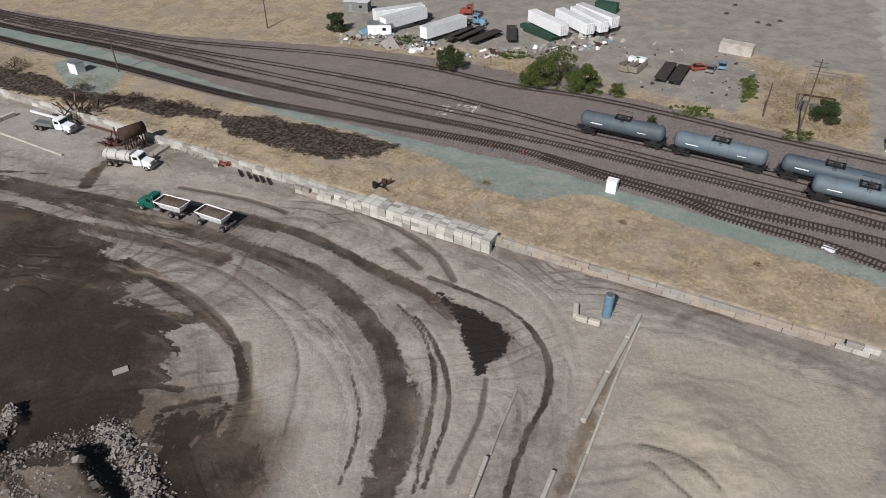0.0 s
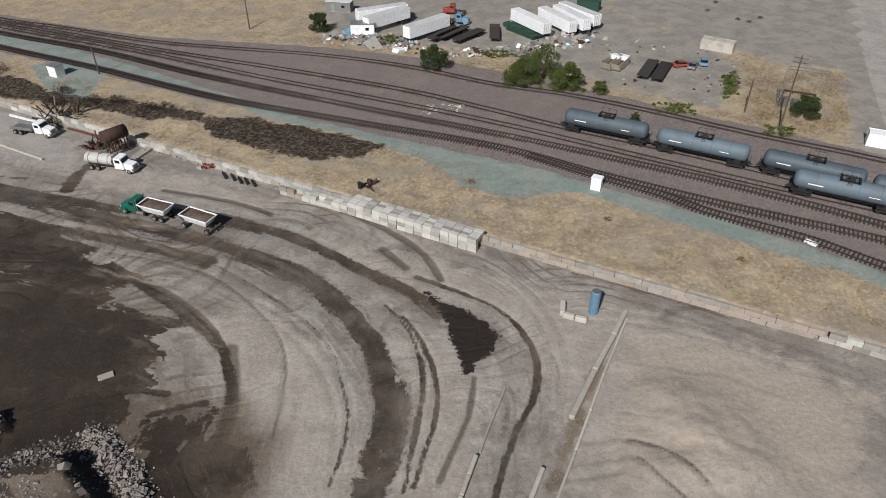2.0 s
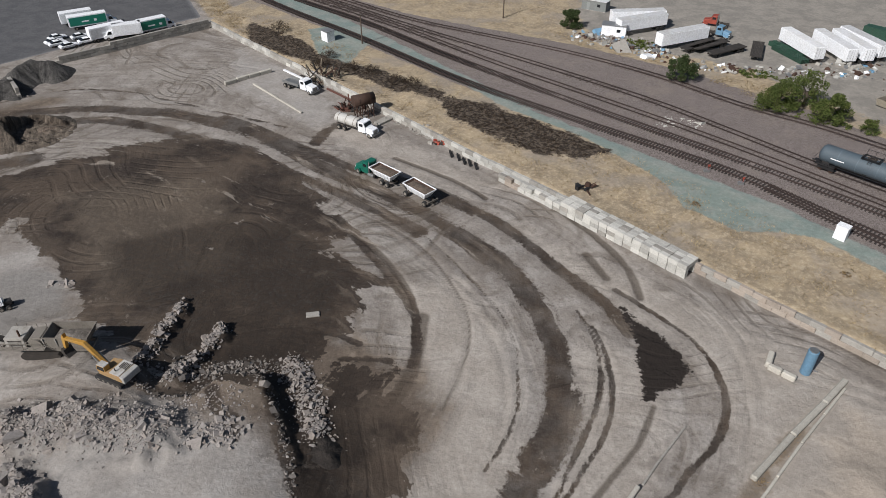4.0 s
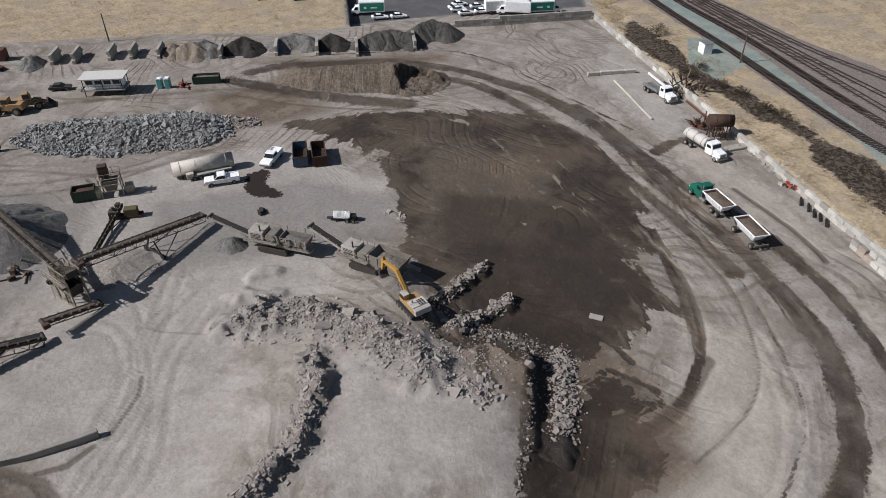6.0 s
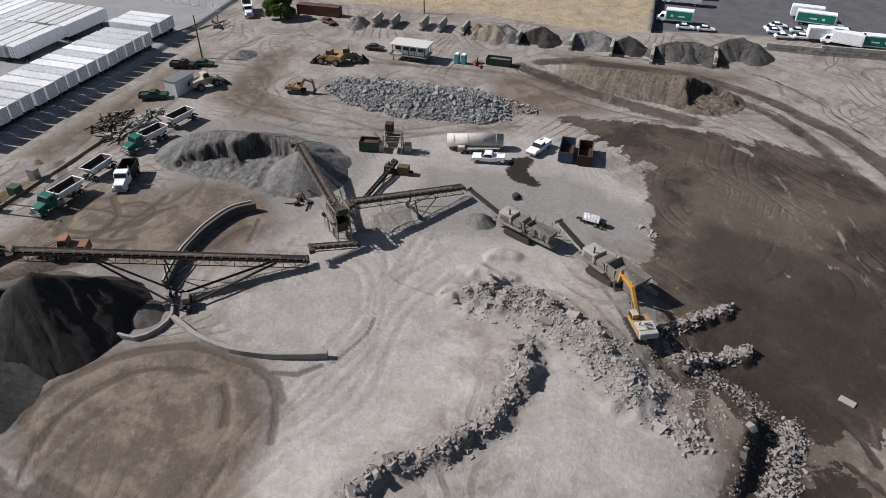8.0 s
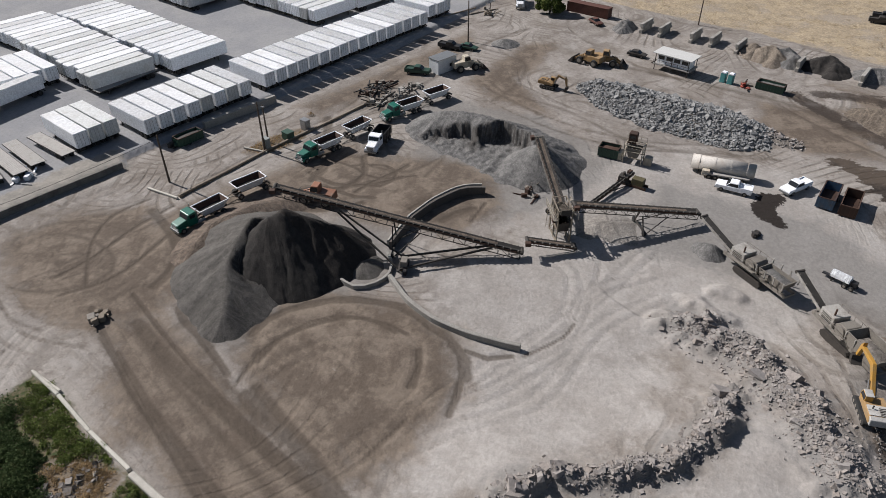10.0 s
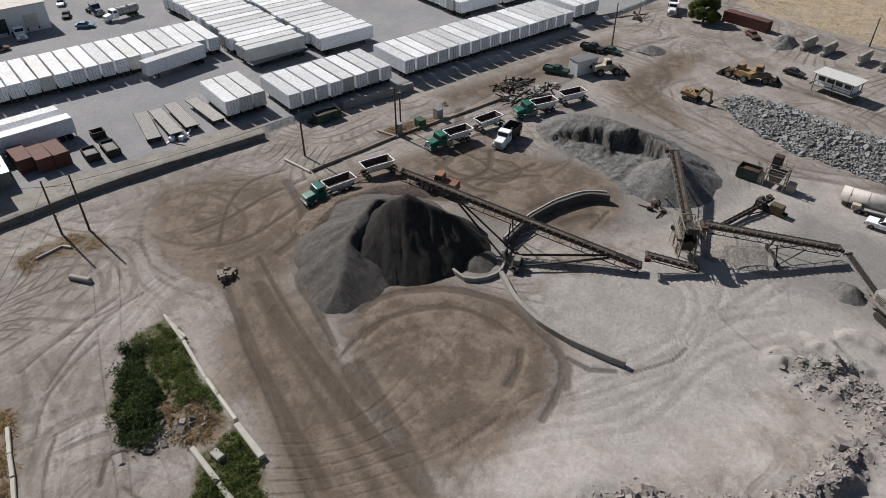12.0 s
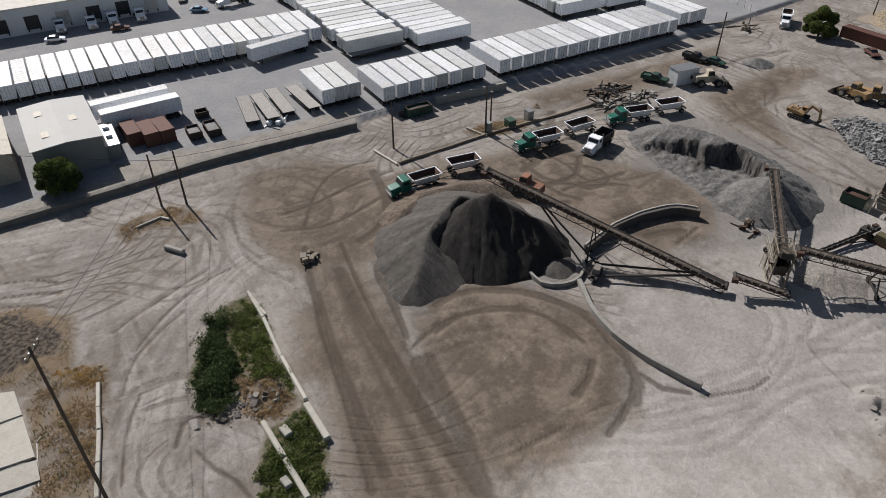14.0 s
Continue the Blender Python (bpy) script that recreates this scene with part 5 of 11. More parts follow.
def block_wall(name, label, a, b, courses, material, length=1.5, width=0.6, height=0.75, base=None, wobble=1.0):
    """A wall of big concrete blocks, each a piece of its own, in broken bond."""
    thing = root(name, label, "wall", kind="structure")
    turn, total = heading(a, b), math.hypot(b[0] - a[0], b[1] - a[1])
    meshes = [block_mesh("block", length - 0.02, width, height - 0.015, m, seed=i) for i, m in enumerate(material)]
    rng = random.Random(len(name))
    for c in range(courses):
        n = int(total / length)
        for i in range(n):
            s = (i + 0.5 + 0.5 * (c % 2)) * length
            if s > total:
                continue
            x, y = a[0] + (b[0] - a[0]) * s / total, a[1] + (b[1] - a[1]) * s / total
            z = (min(z_at(x - WALL_N[0], y - WALL_N[1]), z_at(x, y)) if base is None else base) - 0.05 + c * height
            ob = new("block", meshes[rng.randrange(len(meshes))])
            ob.parent = thing
            ob.matrix_basis = pose(x + rng.uniform(-0.02, 0.02) * wobble, y + rng.uniform(-0.02, 0.02) * wobble, z, 0, 0, turn + rng.uniform(-0.6, 0.6) * wobble)
    return thing


def solid_wall(name, label, pts, width, top, base, material, kind="structure", category="wall"):
    """A continuous low wall along a line, with chamfered upper edges."""
    bm = bmesh.new()
    line = smooth_line(pts, 1.5)
    rows = []
    for i, p in enumerate(line):
        d = (line[min(i + 1, len(line) - 1)] - line[max(i - 1, 0)]).normalized()
        nrm = Vector((-d.y, d.x))
        c = width * 0.12
        prof = ((-width / 2, base), (-width / 2, top - c), (-width / 2 + c, top), (width / 2 - c, top), (width / 2, top - c), (width / 2, base))
        j = 0.03 * math.sin(i * 1.7)
        rows.append([bm.verts.new((p.x + nrm.x * (o + j), p.y + nrm.y * (o + j), z)) for o, z in prof])
    for r, s in zip(rows, rows[1:]):
        for k in range(6):
            bm.faces.new((r[k], r[(k + 1) % 6], s[(k + 1) % 6], s[k]))
    bm.faces.new(rows[0])
    bm.faces.new(rows[-1][::-1])
    bmesh.ops.recalc_face_normals(bm, faces=bm.faces)
    ob = part(name, bm, material, None)
    return tagged(ob, label, category, kind=kind)


def along_wall(s):
    return (-119 + 0.883 * s, 151 - 0.469 * s)


block_wall("wall_rail", "pale concrete block retaining wall beside the dry grass bank", along_wall(0), along_wall(142), 2, [CONCRETE_PALE, CONCRETE], length=1.9, height=0.8)
block_wall("wall_rail_ochre", "concrete block retaining wall with ochre earth stains", along_wall(142), along_wall(190), 2, [CONCRETE_RED, CONCRETE_RED, CONCRETE], length=1.9, height=0.8)
block_wall("wall_rail_end", "pale concrete block retaining wall beside dry grass", along_wall(190), along_wall(228), 2, [CONCRETE_PALE, CONCRETE_PALE, CONCRETE], length=1.9, height=0.8)
BACK = [(-136.8, 116.0), (-130.2, 127.0), (-117.4, 150.0)]
block_wall("wall_back", "grey concrete block wall at the back of the yard", BACK[0], BACK[1], 2, [CONCRETE], length=1.6, height=0.9, base=0.0)
block_wall("wall_back_far", "grey concrete block wall before a parking lot", BACK[1], BACK[2], 3, [CONCRETE], length=1.6, height=0.8, base=0.0)
# the lot wall's colour holds part of the shade on its yard face
solid_wall("wall_lot", "long low concrete retaining wall below a trailer lot", LOT_EDGE, 0.4, 1.2, -0.3, CONCRETE_LOT_SHADE)
solid_wall("wall_lot_end", "low grey concrete wall beside parked trailers", [(-112.3, -60.2), (-126.9, -49.8)], 0.8, 1.5, -0.2, CONCRETE)
solid_wall("track_kerb", "curved pale concrete barrier round the stacking conveyor", [(-71.8, -16.6), (-69.7, -15.1), (-67.0, -13.1), (-65.0, -10.8), (-63.4, -8.4), (-61.8, -4.5), (-60.9, -1.0), (-60.2, 2.3)], 0.6, 0.95, -0.3, CONCRETE)
# the whole wall is coloured dark for its shaded face; its cap stays pale
solid_wall("track_wall", "curved concrete wall behind the conveyor, darkened for its shade", [(-78.5, -17.7), (-84.3, -16.1), (-87.8, -14.5), (-91.4, -12.0), (-94.7, -8.5), (-95.4, -4.4)], 0.6, 1.5, -0.3, CONCRETE_WALL_SHADE)
solid_wall("track_wall_cap", "narrow pale concrete rim on a dark curved wall", [(-78.7, -18.1), (-84.7, -16.4), (-88.2, -14.7), (-92.1, -12.2), (-95.3, -8.7), (-96.1, -4.4)], 0.3, 1.65, 0.7, CONCRETE)
solid_wall("sump_wall", "short curved concrete wall beside the dark heap", [(-70.8, -23.6), (-69.2, -20.9), (-70.4, -18.1), (-72.7, -16.8), (-75.9, -17.2), (-78.1, -18.7)], 0.4, 0.7, -0.3, CONCRETE)


def stacked_blocks():
    """Spare blocks stored in rows along the wall."""
    a, b = (-24.78, 98.26), (7.13, 80.81)
    turn, total = heading(a, b), math.hypot(b[0] - a[0], b[1] - a[1])
    d, nrm = Vector((b[0] - a[0], b[1] - a[1])).normalized(), Vector(WALL_N)
    meshes = [block_mesh("stock_block", 1.46, 0.74, 0.73, m, 0.03, i) for i, m in enumerate((CONCRETE_PALE, CONCRETE_PALE, CONCRETE, CONCRETE_RED))]
    rng = random.Random(5)
    n = int(total / 1.5)
    for i in range(n):
        deep = 4 if i > n * 0.3 else 2
        for k in range(deep):
            tall = 3 if i > n * 0.35 else 2
            if i < n * 0.3 and k == 0:
                tall = rng.choice((1, 2, 2))
            elif k == 0 and rng.random() < 0.15:
                tall -= 1
            for c in range(tall):
                if 0 < k < deep - 1 and c < tall - 1:
                    continue
                p = Vector(a) + d * (i + 0.5) * 1.5 + nrm * (0.4 + 0.76 * k)
                me = meshes[3] if (i in (1, 2) and k == 0) else meshes[rng.choice((0, 0, 0, 1, 2))]
                ob = tagged(new("concrete_block", me), "pale grey precast concrete block in a stored row", "concrete block", "stored concrete blocks")
                ob.matrix_basis = pose(p.x + rng.uniform(-0.04, 0.04), p.y + rng.uniform(-0.04, 0.04), z_at(p.x, p.y) * 0.5 + c * 0.735, 0, 0, turn + rng.uniform(-1.2, 1.2))


stacked_blocks()

# ---- railway ----
TRACKS = [
    [(-189.7, 232.4), (-123.1, 192.7), (-94.5, 180.7), (-68.6, 169.8), (-46.1, 164.2), (-24.8, 159.2), (-4.4, 151.7), (14.2, 141.2), (29.2, 135.2), (43.4, 127.5), (62.2, 115.6), (78.2, 106.7), (87.4, 100.3)],
    [(-188.2, 230.3), (-122.0, 190.7), (-92.8, 176.6), (-63.8, 163.4), (-28.6, 148.9), (-4.1, 137.9), (13.2, 127.7), (26.6, 119.4), (39.5, 112.5), (54.8, 103.5), (71.3, 93.5), (80.1, 88.3)],
    [(-185.5, 226.3), (-120.0, 186.8), (-82.5, 169.0), (-62.6, 159.6), (-35.7, 145.6), (-9.9, 133.5), (12.8, 122.3), (39.5, 106.9), (58.8, 95.9), (69.5, 90.2), (78.2, 85.2)],
    [(-180.2, 218.6), (-117.3, 181.6), (-80.7, 164.6), (-48.6, 146.9), (-16.7, 131.2), (12.4, 117.7), (35.1, 106.1), (54.3, 95.4), (67.7, 86.7), (75.7, 81.1)],
    [(-170.4, 204.4), (-111.8, 171.1), (-76.3, 153.1), (-43.2, 135.2), (-16.0, 123.8), (12.0, 112.5), (29.9, 101.4), (47.5, 91.5), (65.5, 82.4), (73.6, 77.6)],
    [(17.8, 108.8), (29.7, 100.3), (38.2, 94.9), (44.2, 89.5), (56.0, 82.1), (62.4, 76.5), (69.3, 70.6)],
]


def rail_bar(name, line, off, material, thing):
    bm = bmesh.new()
    rows = []
    for i, p in enumerate(line):
        d = (line[min(i + 1, len(line) - 1)] - line[max(i - 1, 0)]).normalized()
        nrm = Vector((-d.y, d.x))
        rows.append([bm.verts.new((p.x + nrm.x * (off + w), p.y + nrm.y * (off + w), z)) for w, z in ((-0.07, 1.16), (-0.045, 1.36), (0.045, 1.36), (0.07, 1.16))])
    for r, s in zip(rows, rows[1:]):
        for k in range(3):
            bm.faces.new((r[k], s[k], s[k + 1], r[k + 1]))
    return part(name, bm, material, thing)


def railway():
    rng = random.Random(11)
    sleeper = block_mesh("sleeper", 0.26, 2.6, 0.2, SLEEPER, 0.015, 3)
    for i, pts in enumerate(TRACKS):
        thing = root("railway_track", "rusty steel rails on dark timber sleepers over ballast" if i < 5 else "rusty siding rails on dark timber sleepers", "railway track", kind="structure")
        line = smooth_line(pts, 4.0)
        rail_bar("rail", line, 0.75, RAIL, thing)
        rail_bar("rail", line, -0.75, RAIL, thing)
        rest = bmesh.new()
        dots = smooth_line(pts, 0.62 if i > 2 else 0.85)
        kept = 0
        for p, q in zip(dots, dots[1:]):
            turn = heading(p, q) + rng.uniform(-1.5, 1.5)
            if i >= 4 and p.x > -20 and p.x < 75 and kept < 150:
                ob = new("sleeper", sleeper)
                ob.parent = thing
                ob.matrix_basis = pose(p.x, p.y, 0.98, 0, 0, turn)
                kept += 1
            elif i >= 3 or rng.random() < 0.75:
                box(rest, p.x, p.y, 0.98 + rng.uniform(-0.02, 0.02) - (0.05 if i < 3 else 0), 0.26, 2.5, 0.18, turn)
        part("sleepers", rest, SLEEPER if i >= 3 else SLEEPER_DUSTY, thing)["kind"] = "stuff"


railway()


# ---- heaps ----
def heap(name, label, ridge, material, slope=0.72, rough=0.25, seed=1, cell=0.35, foot=0.0, category="heap", kind="", scallop=0.0, cut=None, cut_to=0.25, ragged=1.0):
    """A heap of loose material: ridge is a row of (x, y, top); it falls away at the angle of repose, with runnels down its sides."""
    pts = np.array([(x, y) for x, y, _ in ridge])
    reach = max(h for *_, h in ridge) / slope + 3.0
    lo, hi = pts.min(0) - reach, pts.max(0) + reach
    xs, ys = np.arange(lo[0], hi[0], cell), np.arange(lo[1], hi[1], cell)
    X, Y = np.meshgrid(xs, ys)
    P = np.stack([X.ravel(), Y.ravel()], 1)
    h, run, far = np.full(len(P), -9.0), np.zeros(len(P)), np.zeros(len(P))
    segs = list(zip(ridge, ridge[1:])) or [(ridge[0], ridge[0])]
    s0 = 0.0
    for (x1, y1, h1), (x2, y2, h2) in segs:
        a, d = np.array((x1, y1)), np.array((x2 - x1, y2 - y1))
        t = np.clip(((P - a) @ d) / max(d @ d, 1e-6), 0, 1)
        off = P - a - t[:, None] * d
        r = np.hypot(off[:, 0], off[:, 1])
        hh = h1 + (h2 - h1) * t - np.sqrt(r * r + 0.12) * slope + 0.25 * slope
        near = hh > h
        q = s0 + t * np.hypot(*d) + 2.4 * np.arctan2(off[:, 1], off[:, 0])
        run, far, h = np.where(near, q, run), np.where(near, r, far), np.maximum(h, hh)
        s0 += np.hypot(*d)
    Q = np.stack([run, 0.12 * far], 1)
    dug = np.zeros(len(P))
    gully = np.abs(waves(Q, 3.6, seed + 4, 3))
    h -= (0.35 * rough + scallop) * gully * np.clip(far * 0.5, 0, 1)
    h += 0.5 * rough * waves(P, 9, seed, 2) + 0.25 * rough * waves(P, 1.5, seed + 5, 2) * np.clip(h, 0, 1)
    if cut is not None:
        # dug away with a ragged face
        d = np_area(P, cut) + ragged * (1.5 * waves(P, 13, seed + 9, 2) + 0.5 * waves(P, 3.0, seed + 10, 3))
        # band along the cut that the material tints darker
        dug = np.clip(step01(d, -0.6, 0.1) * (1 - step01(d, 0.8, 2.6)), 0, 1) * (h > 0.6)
        h = np.where(h > 0, h * (1 - (1 - cut_to) * step01(d, -0.2, 0.9)) + 0.25 * waves(P, 2.2, seed + 11, 3) * step01(d, -0.5, 0.5) * np.clip(h, 0, 1), h)
    h = np.maximum(h, -0.4)
    g = ground_z(P) + foot
    keep = (h > -0.35).reshape(X.shape)
    nx, ny = len(xs), len(ys)
    idx = np.arange(nx * ny).reshape(ny, nx)
    q = np.stack([idx[:-1, :-1], idx[:-1, 1:], idx[1:, 1:], idx[1:, :-1]], -1)
    some = keep[:-1, :-1] | keep[:-1, 1:] | keep[1:, 1:] | keep[1:, :-1]
    q = q[some]
    used, back = np.unique(q, return_inverse=True)
    me = bpy.data.meshes.new(name)
    me.from_pydata(np.column_stack([P, h + g])[used].tolist(), [], back.reshape(-1, 4).tolist())
    me.shade_smooth()
    for word, value in (("dug", dug), ("slide_u", run), ("slide_v", far)):
        me.attributes.new(word, "FLOAT", "POINT").data.foreach_set("value", value[used].astype(np.float32))
    me.materials.append(material)
    return tagged(new(name, me), label, category, kind=kind)


def rocks(name, label, material, spots, sizes, seed, flat=0.7, parent=None, kind="stuff", surface=None):
    """Broken angular lumps: each a skewed block with knocked-off corners, in one mesh."""
    rng = np.random.RandomState(seed)
    verts, faces = [], []
    base = np.array([(-1, -1, -1), (1, -1, -1), (1, 1, -1), (-1, 1, -1), (-1, -1, 1), (1, -1, 1), (1, 1, 1), (-1, 1, 1)], float) * 0.5
    quad = [(0, 3, 2, 1), (4, 5, 6, 7), (0, 1, 5, 4), (1, 2, 6, 5), (2, 3, 7, 6), (3, 0, 4, 7)]
    for (x, y, z), s in zip(spots, sizes):
        v = base * (1 + rng.uniform(-0.38, 0.25, (8, 3))) * np.array((rng.uniform(0.7, 1.5), rng.uniform(0.7, 1.2), rng.uniform(0.35, 1.0) * flat)) * s
        e = Euler(rng.uniform(-0.6, 0.6, 2).tolist() + [rng.uniform(0, 6.28)]).to_matrix()
        v = v @ np.array(e).T + (x, y, z)
        k = len(verts)
        verts += v.tolist()
        faces += [tuple(k + i for i in f) for f in quad]
    me = bpy.data.meshes.new(name)
    me.from_pydata(verts, [], faces)
    me.materials.append(material)
    ob = new(name, me)
    if parent is not None:
        ob.parent = parent
    return tagged(ob, label, "" if parent is not None else "rubble", kind=kind)


def lumps(name, material, parent, spots, sizes, seed):
    """The larger lumps, each an object of its own on one of a few meshes."""
    rng = random.Random(seed)
    meshes = []
    for i in range(6):
        bm = bmesh.new()
        box(bm, 0, 0, -0.5, rng.uniform(0.8, 1.4), rng.uniform(0.7, 1.1), rng.uniform(0.35, 0.8))
        for v in bm.verts:
            v.co *= rng.uniform(0.72, 1.15)
        bmesh.ops.bevel(bm, geom=rng.sample(bm.edges[:], 4), offset=0.12, segments=1, affect="EDGES")
        me = bpy.data.meshes.new(name)
        bm.to_mesh(me)
        bm.free()
        me.materials.append(material)
        meshes.append(me)
    for (x, y, z), s in zip(spots, sizes):
        ob = new(name, rng.choice(meshes))
        ob.parent = parent
        ob.matrix_basis = pose(x, y, z + 0.12 * s, rng.uniform(-25, 25), rng.uniform(-25, 25), rng.uniform(0, 360)) @ Matrix.Scale(s, 4)


# the tall dark heap under the stacking conveyor, with the cut face beside it
PEAK = (-74.28, -32.08)
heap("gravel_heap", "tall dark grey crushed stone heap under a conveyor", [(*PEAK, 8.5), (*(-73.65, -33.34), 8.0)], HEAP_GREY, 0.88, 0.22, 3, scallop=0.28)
# added body whose near-black colour stands for the cone's shaded side and shadow
heap("shade_side_heap", "near-black heap body standing for the stone heap's shaded side", [(*(-75.02, -31.56), 8.5), (*(-75.61, -28.54), 7.0), (*(-76.51, -25.80), 5.4)], HEAP_NEAR_BLACK, 0.86, 0.25, 5, scallop=0.2)
heap("gravel_bank", "paler grey crushed stone bank with a steep cut face", [(-74.6, -36.2, 6.9), (-71.4, -37.4, 5.4), (-67.6, -37.6, 4.0), (-64.4, -36.4, 3.1), (-60.6, -35.8, 1.9)], HEAP_PALER, 0.56, 0.1, 8, scallop=0.1, cut=[(-76.0, -35.6), (-72.0, -36.9), (-68.6, -37.2), (-66.6, -35.0), (-67.4, -31.0), (-74.0, -31.0)], cut_to=0.66, ragged=0.35)
heap("soil_skirt", "low brown earth heap beside the stone heap", [(-74.6, -45.4, 1.7), (-79.6, -44.4, 2.2), (-84.4, -40.6, 2.1), (-88.6, -36.2, 1.3)], HEAP_EARTH, 0.42, 0.25, 9)
heap("sump_heap", "small mound of dark fines inside a curved wall", [(-74.0, -20.7, 1.2)], HEAP_PALER, 0.45, 0.2, 10)
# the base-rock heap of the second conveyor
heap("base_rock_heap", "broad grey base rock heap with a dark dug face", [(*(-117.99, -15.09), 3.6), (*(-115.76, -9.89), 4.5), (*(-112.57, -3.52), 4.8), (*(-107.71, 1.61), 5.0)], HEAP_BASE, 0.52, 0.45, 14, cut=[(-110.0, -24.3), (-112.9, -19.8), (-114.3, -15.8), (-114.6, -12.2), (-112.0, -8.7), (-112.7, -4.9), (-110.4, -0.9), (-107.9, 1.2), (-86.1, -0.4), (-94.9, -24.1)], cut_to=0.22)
heap("base_rock_cone", "grey base rock cone under a conveyor head", [(*(-104.18, 3.42), 5.3)], HEAP_BASE, 0.74, 0.15, 16, scallop=0.15)
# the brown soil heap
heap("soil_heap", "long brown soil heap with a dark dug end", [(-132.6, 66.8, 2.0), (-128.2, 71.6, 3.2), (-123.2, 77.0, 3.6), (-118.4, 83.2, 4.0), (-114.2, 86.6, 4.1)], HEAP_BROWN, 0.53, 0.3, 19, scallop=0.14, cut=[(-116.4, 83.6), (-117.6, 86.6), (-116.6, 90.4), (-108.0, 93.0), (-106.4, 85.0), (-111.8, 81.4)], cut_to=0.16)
heap("soil_heap_end", "low dark tail of a soil heap", [(-112.6, 87.6, 0.9), (-110.8, 89.6, 0.6)], HEAP_EARTH, 0.5, 0.2, 20)
heap("earth_clump", "low clump of dark earth and roots below the ramp", [(-26.2, 38.2, 0.8), (-24.6, 36.8, 0.5)], HEAP_NEAR_BLACK, 0.5, 0.7, 21)
heap("gravel_cone", "small grey gravel cone on the yard", [(*(-163.88, -5.47), 1.3)], HEAP_BASE, 0.4, 0.08, 23)

# broken concrete, sorted
RUB = heap("rubble_heap", "long grey heap of broken concrete lumps", [(*(-139.43, 15.81), 1.6), (*(-135.26, 20.37), 2.4), (*(-129.23, 28.41), 2.7), (*(-126.14, 35.17), 2.7), (*(-122.66, 39.50), 2.4)], HEAP_RUBBLE, 0.35, 0.3, 27)


def cover(ob, n, size, seed, material, name="lump", big=0):
    rng = np.random.RandomState(seed)
    me = ob.data
    co = np.empty(len(me.vertices) * 3)
    me.vertices.foreach_get("co", co)
    co = co.reshape(-1, 3)
    co = co[co[:, 2] - ground_z(co[:, :2]) > -0.15]
    pick = co[rng.randint(0, len(co), n)] + np.column_stack([rng.uniform(-0.2, 0.2, (n, 2)), rng.uniform(-0.1, 0.35, n)])
    s = size * rng.lognormal(0, 0.4, n)
    rocks("small_lumps", "", material, pick, s, seed, 0.9, parent=ob)
    if big:
        b = co[rng.randint(0, len(co), big)]
        lumps(name, material, ob, b, size * rng.uniform(1.3, 2.4, big), seed)


cover(RUB, 9500, 0.3, 3, ROCK_GREY, big=280)
tail = heap("rubble_tail", "low scatter of broken concrete at the end of a heap", [(*(-123.33, 44.18), 0.5), (*(-119.09, 48.98), 0.4)], HEAP_RUBBLE, 0.25, 0.1, 28)
cover(tail, 220, 0.32, 4, ROCK, big=12)


def strew(name, label, line, wide, n, size, seed, material, big=0, lift=0.0, skew=0.0):
    """Rubble along a line on the ground."""
    rng = np.random.RandomState(seed)
    pts = np.array([tuple(p) for p in smooth_line(line, 0.5)])
    c = pts[rng.randint(0, len(pts), n + big)]
    p = c + rng.normal(0, wide * 0.5, (n + big, 2)) + skew * np.abs(rng.normal(0, 1, (n + big, 1)))
    spots = np.column_stack([p, ground_z(p) + lift])
    s = size * rng.lognormal(0, 0.6, n + big)
    thing = rocks(name, label, material, spots[:n], s[:n], seed, 0.8)
    if big:
        lumps("lump", material, thing, spots[n:], size * (1.4 + 3.2 * rng.random(big) ** 2.2), seed)
    return thing


strew("rubble_ridge", "ridge of grey broken concrete across the dusty ramp", RIDGE_A, 1.7, 3000, 0.15, 41, ROCK, 90)
strew("rubble_bank", "bank of pale broken concrete slabs below the excavator", RIDGE_B, 3.3, 4300, 0.14, 42, ROCK, 180)
strew("rubble_rim", "crumbling rim of pale and dark rubble along the ramp edge", [(-50.6, 38.9), (-45.6, 38.0), (-42.6, 42.9), (-38.6, 43.4), (-36.0, 43.0), (-32.6, 39.3), (-29.0, 35.2), (-26.6, 31.6), (-24.4, 29.4)], 0.6, 650, 0.12, 43, ROCK_DARK, 12)
strew("rubble_foot", "pale grey rubble lumps at the foot of the ramp edge", FOOT_BANK, 1.9, 1900, 0.11, 44, ROCK, 26)
strew("rubble_notch", "dark and pale rubble tipped into a notch of the ramp", [(-49.4, 41.2), (-46.6, 42.2), (-44.2, 44.4), (-41.6, 46.0), (-38.9, 47.2)], 1.8, 900, 0.14, 51, ROCK_DARK, 14)
strew("rubble_apron", "dusty broken concrete on the trodden ramp", [(-45.0, 35.6), (-41.8, 37.6), (-39.8, 39.8), (-36.4, 39.6)], 3.0, 500, 0.1, 52, ROCK, 8)
strew("rubble_spur", "short ridge of pale rubble on wet mud", SPURS[0], 1.0, 600, 0.14, 45, ROCK, 14)
strew("rubble_spur", "short ridge of pale rubble on dark mud", SPURS[1], 1.1, 640, 0.14, 46, ROCK, 18)
strew("rubble_slabs", "loose pale concrete slabs on the ramp", [(-39.3, 33.7), (-37.4, 34.6), (-37.4, 36.6), (-35.1, 34.4)], 1.6, 300, 0.2, 47, ROCK, 30)
strew("wall_stones", "loose stones along the foot of a wall", [(-52.5, 114.4), (-46.2, 112.6), (-38.9, 108.3)], 1.2, 40, 0.5, 48, CONCRETE, 6)
